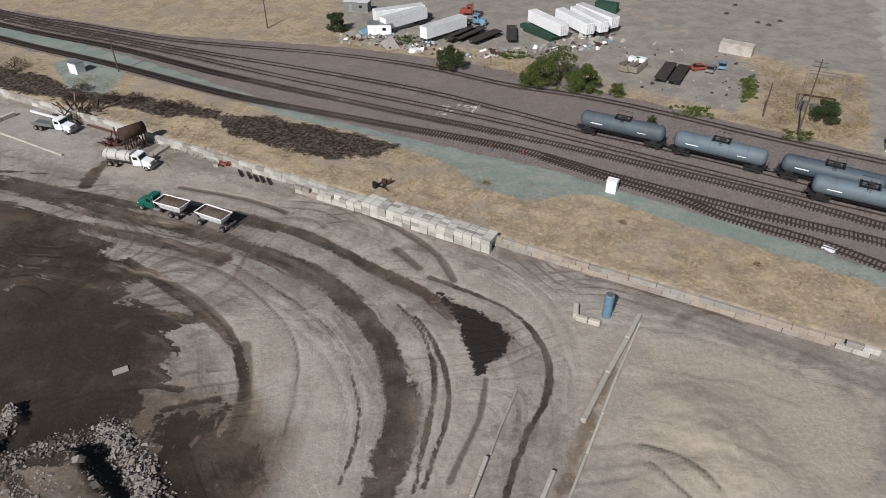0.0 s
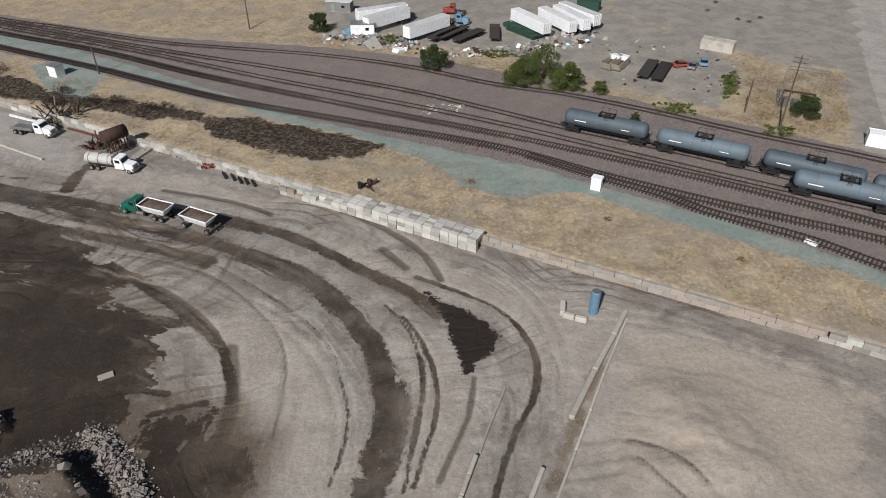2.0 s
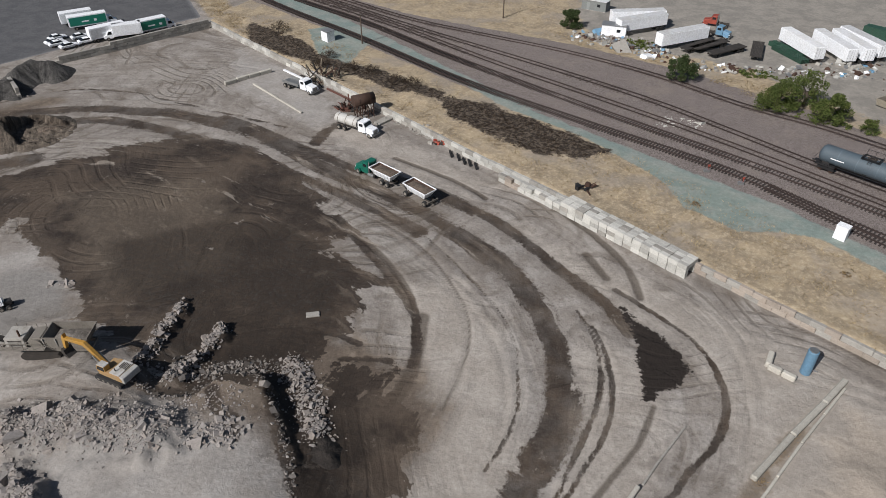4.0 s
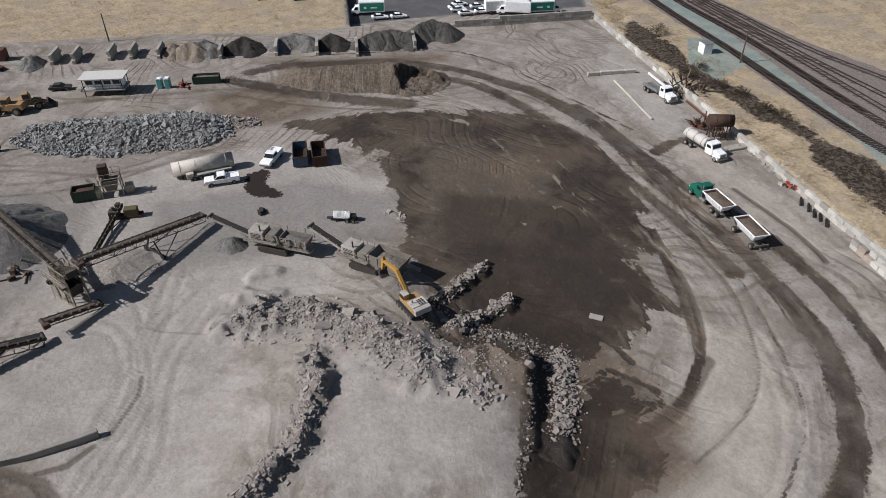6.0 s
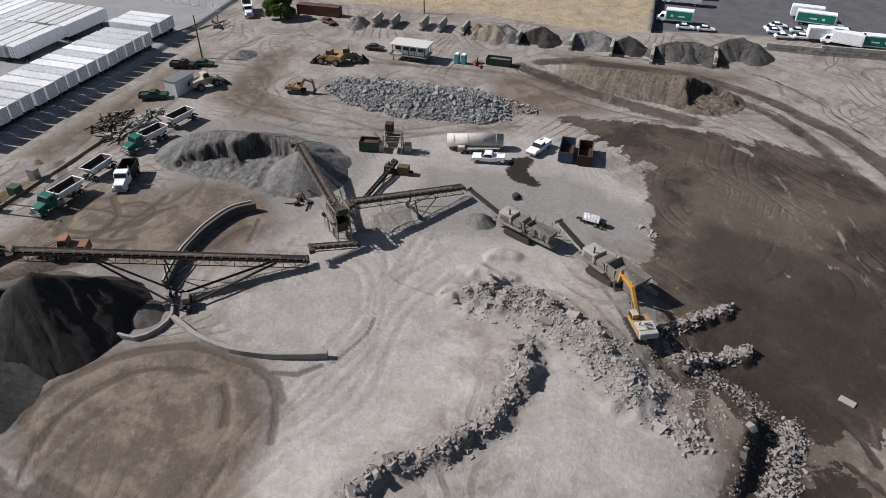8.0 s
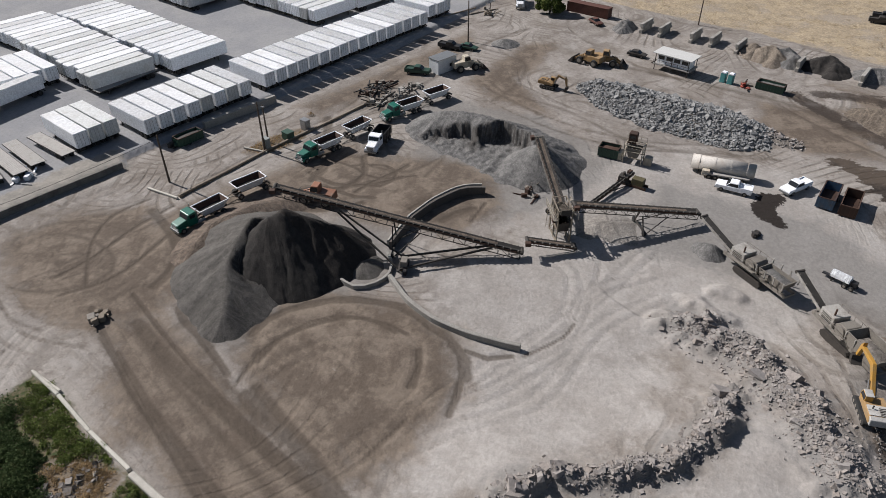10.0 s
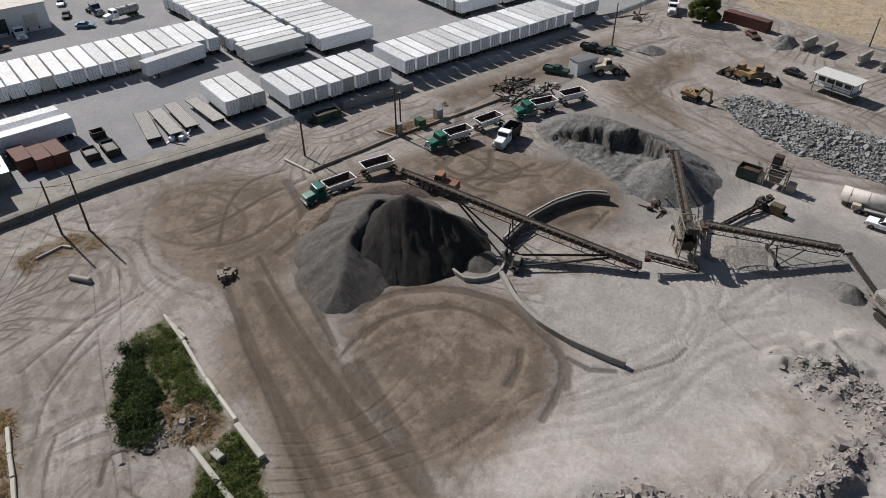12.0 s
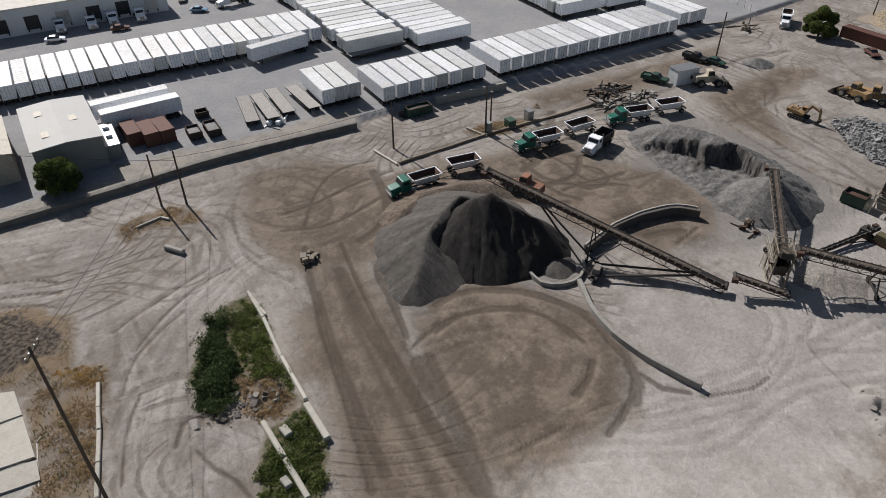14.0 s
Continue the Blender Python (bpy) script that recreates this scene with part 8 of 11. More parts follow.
def crusher(label, a, b, boom_len, hopper):
    """A tracked crusher: chassis, tracks, engine house, crushing box, hopper and discharge boom. It points from a to b."""
    thing = root("mobile_crusher", label, "crusher", "mobile crushers")
    for y in (-1.25, 1.25):
        bm = bmesh.new()
        prism(bm, [(-2.3, 0.3), (-2.0, 0.0), (2.0, 0.0), (2.4, 0.3), (2.4, 0.7), (2.1, 0.95), (-2.1, 0.95), (-2.4, 0.7)], y - 0.25, y + 0.25)
        part("crawler_track", bm, STEEL, thing)
    bm = bmesh.new()
    for y in (-0.9, 0.9):
        bar(bm, (-6.0, y, 1.3), (5.0, y, 1.3), 0.25, 0.5)
    for i in range(7):
        bar(bm, (-6 + i * 1.8, -0.9, 1.3), (-6 + i * 1.8, 0.9, 1.3), 0.15, 0.3)
    part("main_frame", bm, DUSTY_STEEL, thing)
    bm = bmesh.new()
    box(bm, 2.6, 0, 1.5, 2.4, 2.3, 1.7)
    soften(bm, 0.06)
    house = part("engine_house", bm, PLANT_GREY, thing, "dust-covered grey engine house")
    bm = bmesh.new()
    for i in range(5):
        box(bm, 2.6, 1.17, 1.8 + i * 0.24, 1.6, 0.04, 0.1)
    part("louvres", bm, STEEL, house)
    bm = bmesh.new()
    prism(bm, [(-0.9, 1.5), (1.1, 1.5), (1.2, 2.6), (0.7, 3.2), (-0.5, 3.2), (-1.0, 2.6)], -1.0, 1.0)
    soften(bm, 0.05)
    part("crushing_box", bm, DUSTY_STEEL, thing)
    for y in (-1.15, 1.15):
        bm = bmesh.new()
        rod(bm, (0.1, y - 0.12, 2.3), (0.1, y + 0.12, 2.3), 0.75, 20)
        part("flywheel", bm, DUSTY_STEEL, thing)
    if hopper:
        bm = bmesh.new()
        tub(bm, -6.4, -1.0, 2.9, 2.0, 3.6, 0.7, 0.1)
        part("feed_hopper", bm, DUSTY_STEEL, thing)
        bm = bmesh.new()
        load_of(bm, -5.6, -1.8, 2.3, 2.7, 0.4)
        part("hopper_stone", bm, HEAP_RUBBLE, thing)
    else:
        bm = bmesh.new()
        tub(bm, -5.6, -1.2, 2.2, 1.9, 3.0, 0.3, 0.1)
        part("screen_box", bm, DUSTY_STEEL, thing)
        bm = bmesh.new()
        load_of(bm, -5.2, -1.6, 1.9, 2.5, 0.3)
        part("screen_stone", bm, HEAP_BASE, thing)
    bm = bmesh.new()
    s, e = Vector((1.5, 0, 1.0)), Vector((4.5 + boom_len, 0, 3.6))
    for y in (-0.55, 0.55):
        o = Vector((0, y, 0))
        bar(bm, s + o, e + o, 0.1, 0.35)
        for i in range(6):
            p = s.lerp(e, (i + 0.5) / 6) + o
            bar(bm, p, p + Vector((0, 0, 0.45)), 0.06, 0.06)
    part("discharge_boom", bm, PLANT_GREY, thing)
    bm = bmesh.new()
    bar(bm, s + Vector((0, 0, 0.12)), e + Vector((0, 0, 0.12)), 0.95, 0.08)
    part("belt", bm, BELT, thing)
    bm = bmesh.new()
    bar(bm, (3.4, 0, 1.3), (4.5 + boom_len * 0.6, 0.0, 2.6), 0.15, 0.15)
    rod(bm, (4.5 + boom_len, -0.6, 3.6), (4.5 + boom_len, 0.6, 3.6), 0.25, 10)
    part("boom_stay", bm, STEEL, thing)
    bm = bmesh.new()
    for y in (-1.6, 1.6):
        bar(bm, (-1.0, y, 2.0), (3.8, y, 2.0), 0.55, 0.05)
        for i in range(5):
            bar(bm, (-1.0 + i * 1.2, y * 1.15, 2.0), (-1.0 + i * 1.2, y * 1.15, 3.0), 0.05, 0.05)
        bar(bm, (-1.0, y * 1.15, 3.0), (3.8, y * 1.15, 3.0), 0.05, 0.05)
    part("walkway", bm, DUSTY_STEEL, thing)
    bm = bmesh.new()
    box(bm, 3.82, 0.3, 1.9, 0.06, 1.4, 1.0)
    box(bm, 3.2, -1.17, 1.9, 0.9, 0.05, 1.0)
    part("radiator_opening", bm, BLACK, house)
    bm = bmesh.new()
    rod(bm, (2.0, 0.7, 3.2), (2.0, 0.7, 4.1), 0.12, 10)
    part("exhaust", bm, RUST, house)
    rng = random.Random(int(boom_len * 10))
    bm = bmesh.new()
    for i in range(16):
        x = rng.uniform(-5.5, 1.4)
        y = rng.choice((-1, 1)) * rng.uniform(0.9, 1.35)
        box(bm, x, y, rng.uniform(1.3, 2.6), rng.uniform(0.2, 0.7), rng.uniform(0.15, 0.4), rng.uniform(0.2, 0.6), rng.uniform(0, 20))
    for i in range(6):
        x = rng.uniform(-5, 1)
        y = rng.choice((-1.1, 1.1))
        rod(bm, (x, y, 1.4), (x + rng.uniform(0.5, 1.8), y, rng.uniform(2.0, 3.0)), 0.06, 6)
    part("fittings", bm, DUSTY_STEEL, thing)["kind"] = "stuff"
    for i in range(4):
        for y in (-1.5, 1.5):
            bm = bmesh.new()
            bar(bm, (-5.6 + 1.5 * i, y * 0.95, 2.3), (-5.6 + 1.5 * i, y * 1.02, 3.5), 0.14, 0.14)
            part("hopper_rib", bm, PLANT_GREY, thing)
    c = ((a[0] + b[0]) / 2, (a[1] + b[1]) / 2)
    z = min(z_at(*c), 0.6)
    return put(thing, c[0], c[1], heading(a, b), z)


crusher("dust-covered tracked jaw crusher with a loaded hopper", (-61.58, 41.86), (-69.21, 39.19), 5.5, True)
crusher("dusty tracked cone crusher with a discharge boom", (-74.40, 35.76), (-82.51, 30.62), 6.2, False)
heap("spill_heap", "small dark spill of crushed stone under a crusher", [(-83.4, 28.4, 1.5), (-84.2, 27.6, 1.2)], HEAP_BASE, 0.68, 0.3, 71, scallop=0.1)
heap("fines_heap", "low pale heap of dusty fines under a conveyor", [(-88.3, 14.1, 1.0), (-88.1, 12.3, 0.8)], HEAP_FINES, 0.22, 0.3, 72)


def generator(label, px, turn, paint=None):
    thing = root("generator_set", label, "generator")
    bm = bmesh.new()
    box(bm, 0.2, 0, 0.4, 2.0, 1.3, 1.2)
    soften(bm, 0.06)
    part("housing", bm, paint or YELLOW_DUST, thing)
    bm = bmesh.new()
    box(bm, -2.3, 0, 0.3, 1.5, 1.4, 1.1)
    rod(bm, (-2.3, 0, 1.4), (-2.3, 0, 2.0), 0.25, 10)
    part("engine", bm, STEEL, thing)
    bm = bmesh.new()
    for y in (-0.6, 0.6):
        bar(bm, (-3.2, y, 0.2), (1.8, y, 0.2), 0.2, 0.4)
    part("skid", bm, RUST, thing)
    return put(thing, *px, turn)


generator("dusty olive engine unit on a skid", (-100.69, 19.54), heading((-102.19, 17.84), (-99.91, 22.37)), DUSTY_OLIVE)


def horizontal_tank(name, label, ln, r, legs, material, skid=None):
    thing = root(name, label, "tank")
    bm = bmesh.new()
    rod(bm, (-ln / 2, 0, legs + r), (ln / 2, 0, legs + r), r, 24)
    soften(bm, 0.12, 2)
    for f in bm.faces:
        f.smooth = len(f.verts) == 4
    tank = part("tank", bm, material, thing)
    bands = max(2, int(ln / 2.1))
    for i in range(bands):
        bm = bmesh.new()
        x = -ln / 2 + ln * (i + 0.5) / bands
        rod(bm, (x - 0.04, 0, legs + r), (x + 0.04, 0, legs + r), r + 0.03, 24)
        part("band", bm, material, tank)
    for x in (-ln * 0.36, ln * 0.36) if legs < 1 else (-ln * 0.4, -ln * 0.13, ln * 0.13, ln * 0.4):
        for y in (-r * 0.6, r * 0.6):
            bm = bmesh.new()
            bar(bm, (x, y, 0), (x, y, legs + r * 0.4), 0.16, 0.16)
            part("leg", bm, RUST if legs > 1 else STEEL, thing)
    if legs > 1:
        bm = bmesh.new()
        for y in (-r * 0.6, r * 0.6):
            for x0, x1 in ((-ln * 0.4, -ln * 0.13), (-ln * 0.13, ln * 0.13), (ln * 0.13, ln * 0.4)):
                bar(bm, (x0, y, 0.3), (x1, y, legs), 0.08, 0.08)
                bar(bm, (x0, y, legs), (x1, y, 0.3), 0.08, 0.08)
        part("braces", bm, RUST, thing)
    return thing


a, b = (-108.02, 28.96), (-104.97, 39.63)
put(horizontal_tank("storage_tank", "long weathered off-white steel tank on a skid", 10.2, 1.25, 0.4, OLD_WHITE), (a[0] + b[0]) / 2, (a[1] + b[1]) / 2, heading(a, b))
a, b = (-106.08, 30.23), (-104.17, 39.00)
bmf = root("flatbed_trailer", "low empty trailer with pale boards beside a tank", "trailer")
bm = bmesh.new()
box(bm, 0, 0, 0.7, 7.5, 1.6, 0.25)
part("deck", bm, DECK_WOOD, bmf)
bm = bmesh.new()
box(bm, -3.2, 0, 0.5, 1.2, 1.5, 0.9)
part("toolbox", bm, CREAM, bmf)
axles(bmf, (-2.6, -1.6, 2.6), 0.75, 0.42, 0.3)
put(bmf, (a[0] + b[0]) / 2, (a[1] + b[1]) / 2, heading(a, b))
a, b = (-58.37, 112.10), (-55.15, 115.48)
put(horizontal_tank("water_tank", "rusty brown horizontal tank on braced legs", 4.4, 1.15, 2.6, RUST), (a[0] + b[0]) / 2, (a[1] + b[1]) / 2, heading(a, b))
a, b = (-79.54, 43.49), (-77.55, 45.63)
tk = horizontal_tank("tank_trailer", "small white tank trailer on dusty ground", 2.6, 0.6, 0.5, WHITE)
axles(tk, (0.9, 1.8), 0.7, 0.35, 0.25)
bm = bmesh.new()
bar(bm, (-2.4, 0, 0.5), (2.4, 0, 0.5), 0.5, 0.15)
box(bm, 1.8, 0, 0.6, 0.8, 0.8, 0.6)
part("frame", bm, BLACK, tk)
put(tk, (a[0] + b[0]) / 2, (a[1] + b[1]) / 2, heading(a, b))


def roll_off(label, paint, inside=None, ln=6.0, w=2.4, h=2.0, name="open_container"):
    thing = root(name, label, "container", "open containers")
    bm = bmesh.new()
    tub(bm, -ln / 2, ln / 2, w, 0.15, h, 0.0, 0.08)
    body = part("body", bm, paint, thing)
    bm = bmesh.new()
    n = int(ln / 0.6)
    for i in range(n + 1):
        for y in (-w / 2 - 0.05, w / 2 + 0.05):
            box(bm, -ln / 2 + ln * i / n, y, 0.2, 0.12, 0.1, h - 0.25)
    for x in (-ln / 2 - 0.05, ln / 2 + 0.05):
        for j in range(4):
            box(bm, x, -w / 2 + w * (j + 0.5) / 4, 0.2, 0.1, 0.12, h - 0.25)
    part("ribs", bm, paint, body)
    bm = bmesh.new()
    for y in (-w / 2, w / 2):
        bar(bm, (-ln / 2, y, h), (ln / 2, y, h), 0.14, 0.12)
    for x in (-ln / 2, ln / 2):
        bar(bm, (x, -w / 2, h), (x, w / 2, h), 0.14, 0.12)
    part("top_rail", bm, RUST, body)
    bm = bmesh.new()
    load_of(bm, -ln / 2 + 0.15, ln / 2 - 0.15, w - 0.25, 0.6 if inside is None else h * 0.75, 0.2)
    part("filling", bm, inside or RUST, thing)
    bm = bmesh.new()
    for y in (-0.5, 0.5):
        bar(bm, (-ln / 2, y, 0.08), (ln / 2, y, 0.08), 0.15, 0.16)
    part("skids", bm, STEEL, thing)
    return thing


a, b = (-98.36, 48.77), (-104.08, 50.24)
put(roll_off("dark blue open steel container with rusty rim", BLUE_DARK), *(-99.95, 49.56), heading((-97.64, 48.33), (-105.19, 52.50)))
put(roll_off("dark rusty open steel container", RUST), *(-98.03, 52.25), heading((-95.69, 51.19), (-103.03, 54.99)))
put(roll_off("dark green open dumpster with scrap", GREEN_DARK, RUST, 3.4, 2.2, 1.9), *(-110.72, 15.69), heading((-110.14, 14.25), (-109.26, 16.62)))
put(roll_off("dark green low open container", GREEN_DARK, HEAP_BASE, 5.5, 2.2, 1.6), *(-143.51, 51.35), heading((-143.99, 49.03), (-141.21, 53.54)))


def batch_tower():
    """The small steel tower with a cabin on top."""
    thing = root("batch_tower", "cream steel frame tower with a dark cabin", "tower")
    bm = bmesh.new()
    for x in (-1.6, 1.6):
        for y in (-1.1, 1.1):
            bar(bm, (x, y, 0), (x, y, 3.4), 0.15, 0.15)
    for z in (1.2, 2.3, 3.4):
        for y in (-1.1, 1.1):
            bar(bm, (-1.7, y, z), (1.7, y, z), 0.1, 0.12)
        for x in (-1.6, 1.6):
            bar(bm, (x, -1.2, z), (x, 1.2, z), 0.1, 0.12)
    part("frame", bm, CREAM, thing)
    bm = bmesh.new()
    tub(bm, -1.3, 1.3, 1.9, 1.2, 2.9, 0.5)
    part("hopper", bm, DUSTY_STEEL, thing)
    bm = bmesh.new()
    box(bm, -0.6, 0.2, 3.5, 1.4, 1.3, 1.9)
    soften(bm, 0.05)
    cab = part("cabin", bm, RUST, thing, "dark rusty control cabin")
    bm = bmesh.new()
    box(bm, -0.6, -0.46, 4.4, 1.0, 0.04, 0.6)
    part("window", bm, GLASS, cab)
    bm = bmesh.new()
    for y in (-1.2, 1.2):
        bar(bm, (-1.7, y, 4.3), (1.7, y, 4.3), 0.05, 0.05)
        for i in range(4):
            bar(bm, (-1.7 + i * 1.13, y, 3.4), (-1.7 + i * 1.13, y, 4.3), 0.05, 0.05)
    part("guard_rail", bm, CREAM, thing)
    for x, w in ((2.6, 1.4), (-2.6, 1.8)):
        bm = bmesh.new()
        box(bm, x, 0.1, 0, 1.3, w, 1.45)
        soften(bm, 0.04)
        part("side_bin", bm, CREAM, thing)
    put(thing, *(-109.15, 19.74), heading((-108.30, 17.43), (-106.71, 21.68)))


batch_tower()


def office():
    """The weigh office raised on posts under a wide pale roof."""
    a, b = (-154.47, 29.13), (-149.42, 36.55)
    ln = 8.6
    thing = root("site_office", "raised white site office under a flat roof", "office")
    bm = bmesh.new()
    box(bm, 0, 0, 1.4, ln - 1.2, 3.0, 2.2)
    body = part("wall", bm, WHITE, thing)
    bm = bmesh.new()
    box(bm, 0, 0, 3.7, ln + 0.6, 4.8, 0.18)
    soften(bm, 0.04)
    part("roof", bm, ROOF_WHITE, thing)
    for i in range(4):
        for y in (-1.52, 1.52):
            bm = bmesh.new()
            box(bm, -2.8 + i * 1.85, y, 2.4, 1.3, 0.05, 0.8)
            w = part("window", bm, GLASS, body)
            bm = bmesh.new()
            for dx in (-0.68, 0.68):
                box(bm, -2.8 + i * 1.85 + dx, y, 2.35, 0.06, 0.07, 0.9)
            part("frame", bm, DUSTY_STEEL, w)
    for x in (-ln / 2 + 0.4, 0, ln / 2 - 0.4):
        for y in (-2.1, 2.1):
            bm = bmesh.new()
            bar(bm, (x, y, 0), (x, y, 3.7), 0.14, 0.14)
            part("post", bm, STEEL, thing)
    bm = bmesh.new()
    box(bm, 0, 0, 1.2, ln, 4.4, 0.2)
    part("deck", bm, DECK_WOOD, thing)
    bm = bmesh.new()
    for i in range(5):
        box(bm, -ln / 2 - 0.3 - i * 0.3, 1.2, 0, 0.3, 1.1, 1.2 - i * 0.24)
    part("steps", bm, STEEL, thing)
    bm = bmesh.new()
    bar(bm, (-ln / 2, -2.1, 2.2), (ln / 2, -2.1, 2.2), 0.05, 0.05)
    for i in range(7):
        bar(bm, (-ln / 2 + i * ln / 6, -2.1, 1.3), (-ln / 2 + i * ln / 6, -2.1, 2.2), 0.05, 0.05)
    part("railing", bm, STEEL, thing)
    put(thing, (a[0] + b[0]) / 2, (a[1] + b[1]) / 2, heading(a, b))


office()


def simple_hut(name, label, l, w, h, wall, roof, over=0.15, pitch=0.0):
    thing = root(name, label, "hut")
    bm = bmesh.new()
    box(bm, 0, 0, 0, l, w, h)
    soften(bm, 0.02)
    body = part("wall", bm, wall, thing)
    bm = bmesh.new()
    if pitch:
        prism(bm, [(-l / 2 - over, h), (l / 2 + over, h), (l / 2 + over, h + 0.1), (0, h + pitch), (-l / 2 - over, h + 0.1)], -w / 2 - over, w / 2 + over)
    else:
        box(bm, 0, 0, h, l + 2 * over, w + 2 * over, 0.12)
    part("roof", bm, roof, thing)
    bm = bmesh.new()
    box(bm, -l * 0.22, -w / 2 - 0.02, 0.05, 0.85, 0.05, min(2.0, h - 0.15))
    part("door", bm, wall, body)
    if h > 2.55:
        bm = bmesh.new()
        box(bm, l * 0.2, -w / 2 - 0.02, 1.1, 0.9, 0.05, 0.7)
        part("window", bm, GLASS, body)
    bm = bmesh.new()
    box(bm, 0, 0, -0.25, l + 0.3, w + 0.3, 0.28)
    part("base", bm, CONCRETE, thing)
    return thing


put(simple_hut("site_hut", "pale grey site hut with a flat metal roof", 5.6, 3.0, 3.2, PALE_WALL, GALV), *(-146.29, -18.54), heading((-144.34, -20.24), (-149.70, -15.82)), None)
put(simple_hut("signal_hut", "small white railway equipment hut", 2.6, 2.2, 2.5, WHITE, GALV), *(-82.41, 148.51), heading(along_wall(0), along_wall(10)), 1.0)
put(simple_hut("signal_cabinet", "white rail signal cabinet beside green-grey gravel", 1.7, 1.3, 2.2, WHITE, WHITE, 0.05), *(27.76, 97.11), heading(along_wall(0), along_wall(10)), 1.0)


def toilet(px):
    thing = root("portable_toilet", "teal plastic portable toilet near the office", "portable toilet", "portable toilets")
    bm = bmesh.new()
    box(bm, 0, 0, 0, 1.15, 1.15, 2.1)
    soften(bm, 0.06)
    body = part("cabin", bm, TEAL, thing)
    bm = bmesh.new()
    prism(bm, [(-0.6, 2.08), (0.6, 2.08), (0.4, 2.3), (-0.4, 2.3)], -0.6, 0.6)
    part("roof", bm, WHITE, thing)
    bm = bmesh.new()
    box(bm, 0, -0.59, 0.1, 0.75, 0.04, 1.85)
    part("door", bm, TEAL, body)
    put(thing, *px, heading(BAY_A, BAY_B))


toilet((-146.87, 42.34))
toilet((-146.00, 43.70))

# ---- box trailers ----
ROW = Vector((-0.845, 0.535))
AXIS = Vector((0.535, 0.845))
AXIS_TURN, ROW_TURN = 57.7, 147.7


def box_trailer(label, ln=12.2, wall=None, roof=None, group="box trailers"):
    """A closed trailer on wheels: doors at +x, landing legs towards -x."""
    thing = root("box_trailer", label, "trailer", group)
    bm = bmesh.new()
    box(bm, 0, 0, 1.2, ln, 2.55, 2.8)
    soften(bm, 0.05)
    body = part("body", bm, wall or WHITE, thing)
    bm = bmesh.new()
    box(bm, 0, 0, 4.0, ln - 0.1, 2.48, 0.06)
    for i in range(int(ln / 1.2)):
        box(bm, -ln / 2 + 0.7 + i * 1.2, 0, 4.055, 0.06, 2.4, 0.02)
    part("roof", bm, roof or TRAILER_ROOF, body)
    for y in (-0.64, 0.64):
        bm = bmesh.new()
        box(bm, ln / 2 + 0.02, y, 1.3, 0.05, 1.2, 2.6)
        door = part("door", bm, wall or WHITE, body)
        bm = bmesh.new()
        for dy in (-0.35, 0.35):
            rod(bm, (ln / 2 + 0.07, y + dy, 1.35), (ln / 2 + 0.07, y + dy, 3.85), 0.025, 6)
        part("lock_rod", bm, GALV, door)
    bm = bmesh.new()
    n = int(ln / 1.0)
    for i in range(n + 1):
        for y in (-1.285, 1.285):
            box(bm, -ln / 2 + 0.1 + (ln - 0.2) * i / n, y * 0.993, 1.3, 0.05, 0.02, 2.6)
    part("side_ribbing", bm, wall or WHITE, body)["kind"] = "stuff"
    bm = bmesh.new()
    for y in (-0.5, 0.5):
        bar(bm, (-ln / 2, y, 1.08), (ln / 2, y, 1.08), 0.12, 0.22)
    box(bm, ln / 2 - 0.05, 0, 0.55, 0.1, 2.3, 0.12)
    for y in (-0.7, 0.7):
        box(bm, ln / 2 - 0.05, y, 0.6, 0.1, 0.1, 0.5)
    part("underframe", bm, STEEL, thing)
    for y in (-0.8, 0.8):
        bm = bmesh.new()
        box(bm, -ln / 2 + 2.4, y, 0.02, 0.14, 0.14, 1.1)
        box(bm, -ln / 2 + 2.4, y, 0.0, 0.3, 0.3, 0.05)
        part("landing_leg", bm, STEEL, thing)
    for x in (ln / 2 - 1.2, ln / 2 - 2.5):
        for y in (-0.95, 0.95):
            bm = bmesh.new()
            rod(bm, (x, y - 0.28, 0.5), (x, y + 0.28, 0.5), 0.5, 14)
            part("wheel", bm, RUBBER, thing)
    return thing


def flatbed(label, ln=12.0, deck=None, name="flatbed_trailer"):
    thing = root(name, label, "trailer", "flatbed trailers")
    bm = bmesh.new()
    for i in range(8):
        box(bm, 0, -1.1 + i * 0.31, 1.2, ln, 0.29, 0.08)
    part("deck_planks", bm, deck or DECK_WOOD, thing)
    bm = bmesh.new()
    for y in (-0.5, 0.5):
        bar(bm, (-ln / 2, y, 1.02), (ln / 2, y, 1.02), 0.15, 0.3)
    for y in (-1.26, 1.26):
        bar(bm, (-ln / 2, y, 1.18), (ln / 2, y, 1.18), 0.08, 0.2)
    part("frame", bm, STEEL, thing)
    for y in (-0.7, 0.7):
        bm = bmesh.new()
        box(bm, -ln / 2 + 2.2, y, 0.0, 0.14, 0.14, 1.0)
        part("landing_leg", bm, STEEL, thing)
    for x in (ln / 2 - 1.2, ln / 2 - 2.4):
        for y in (-0.9, 0.9):
            bm = bmesh.new()
            rod(bm, (x, y - 0.28, 0.5), (x, y + 0.28, 0.5), 0.5, 14)
            part("wheel", bm, RUBBER, thing)
    return thing


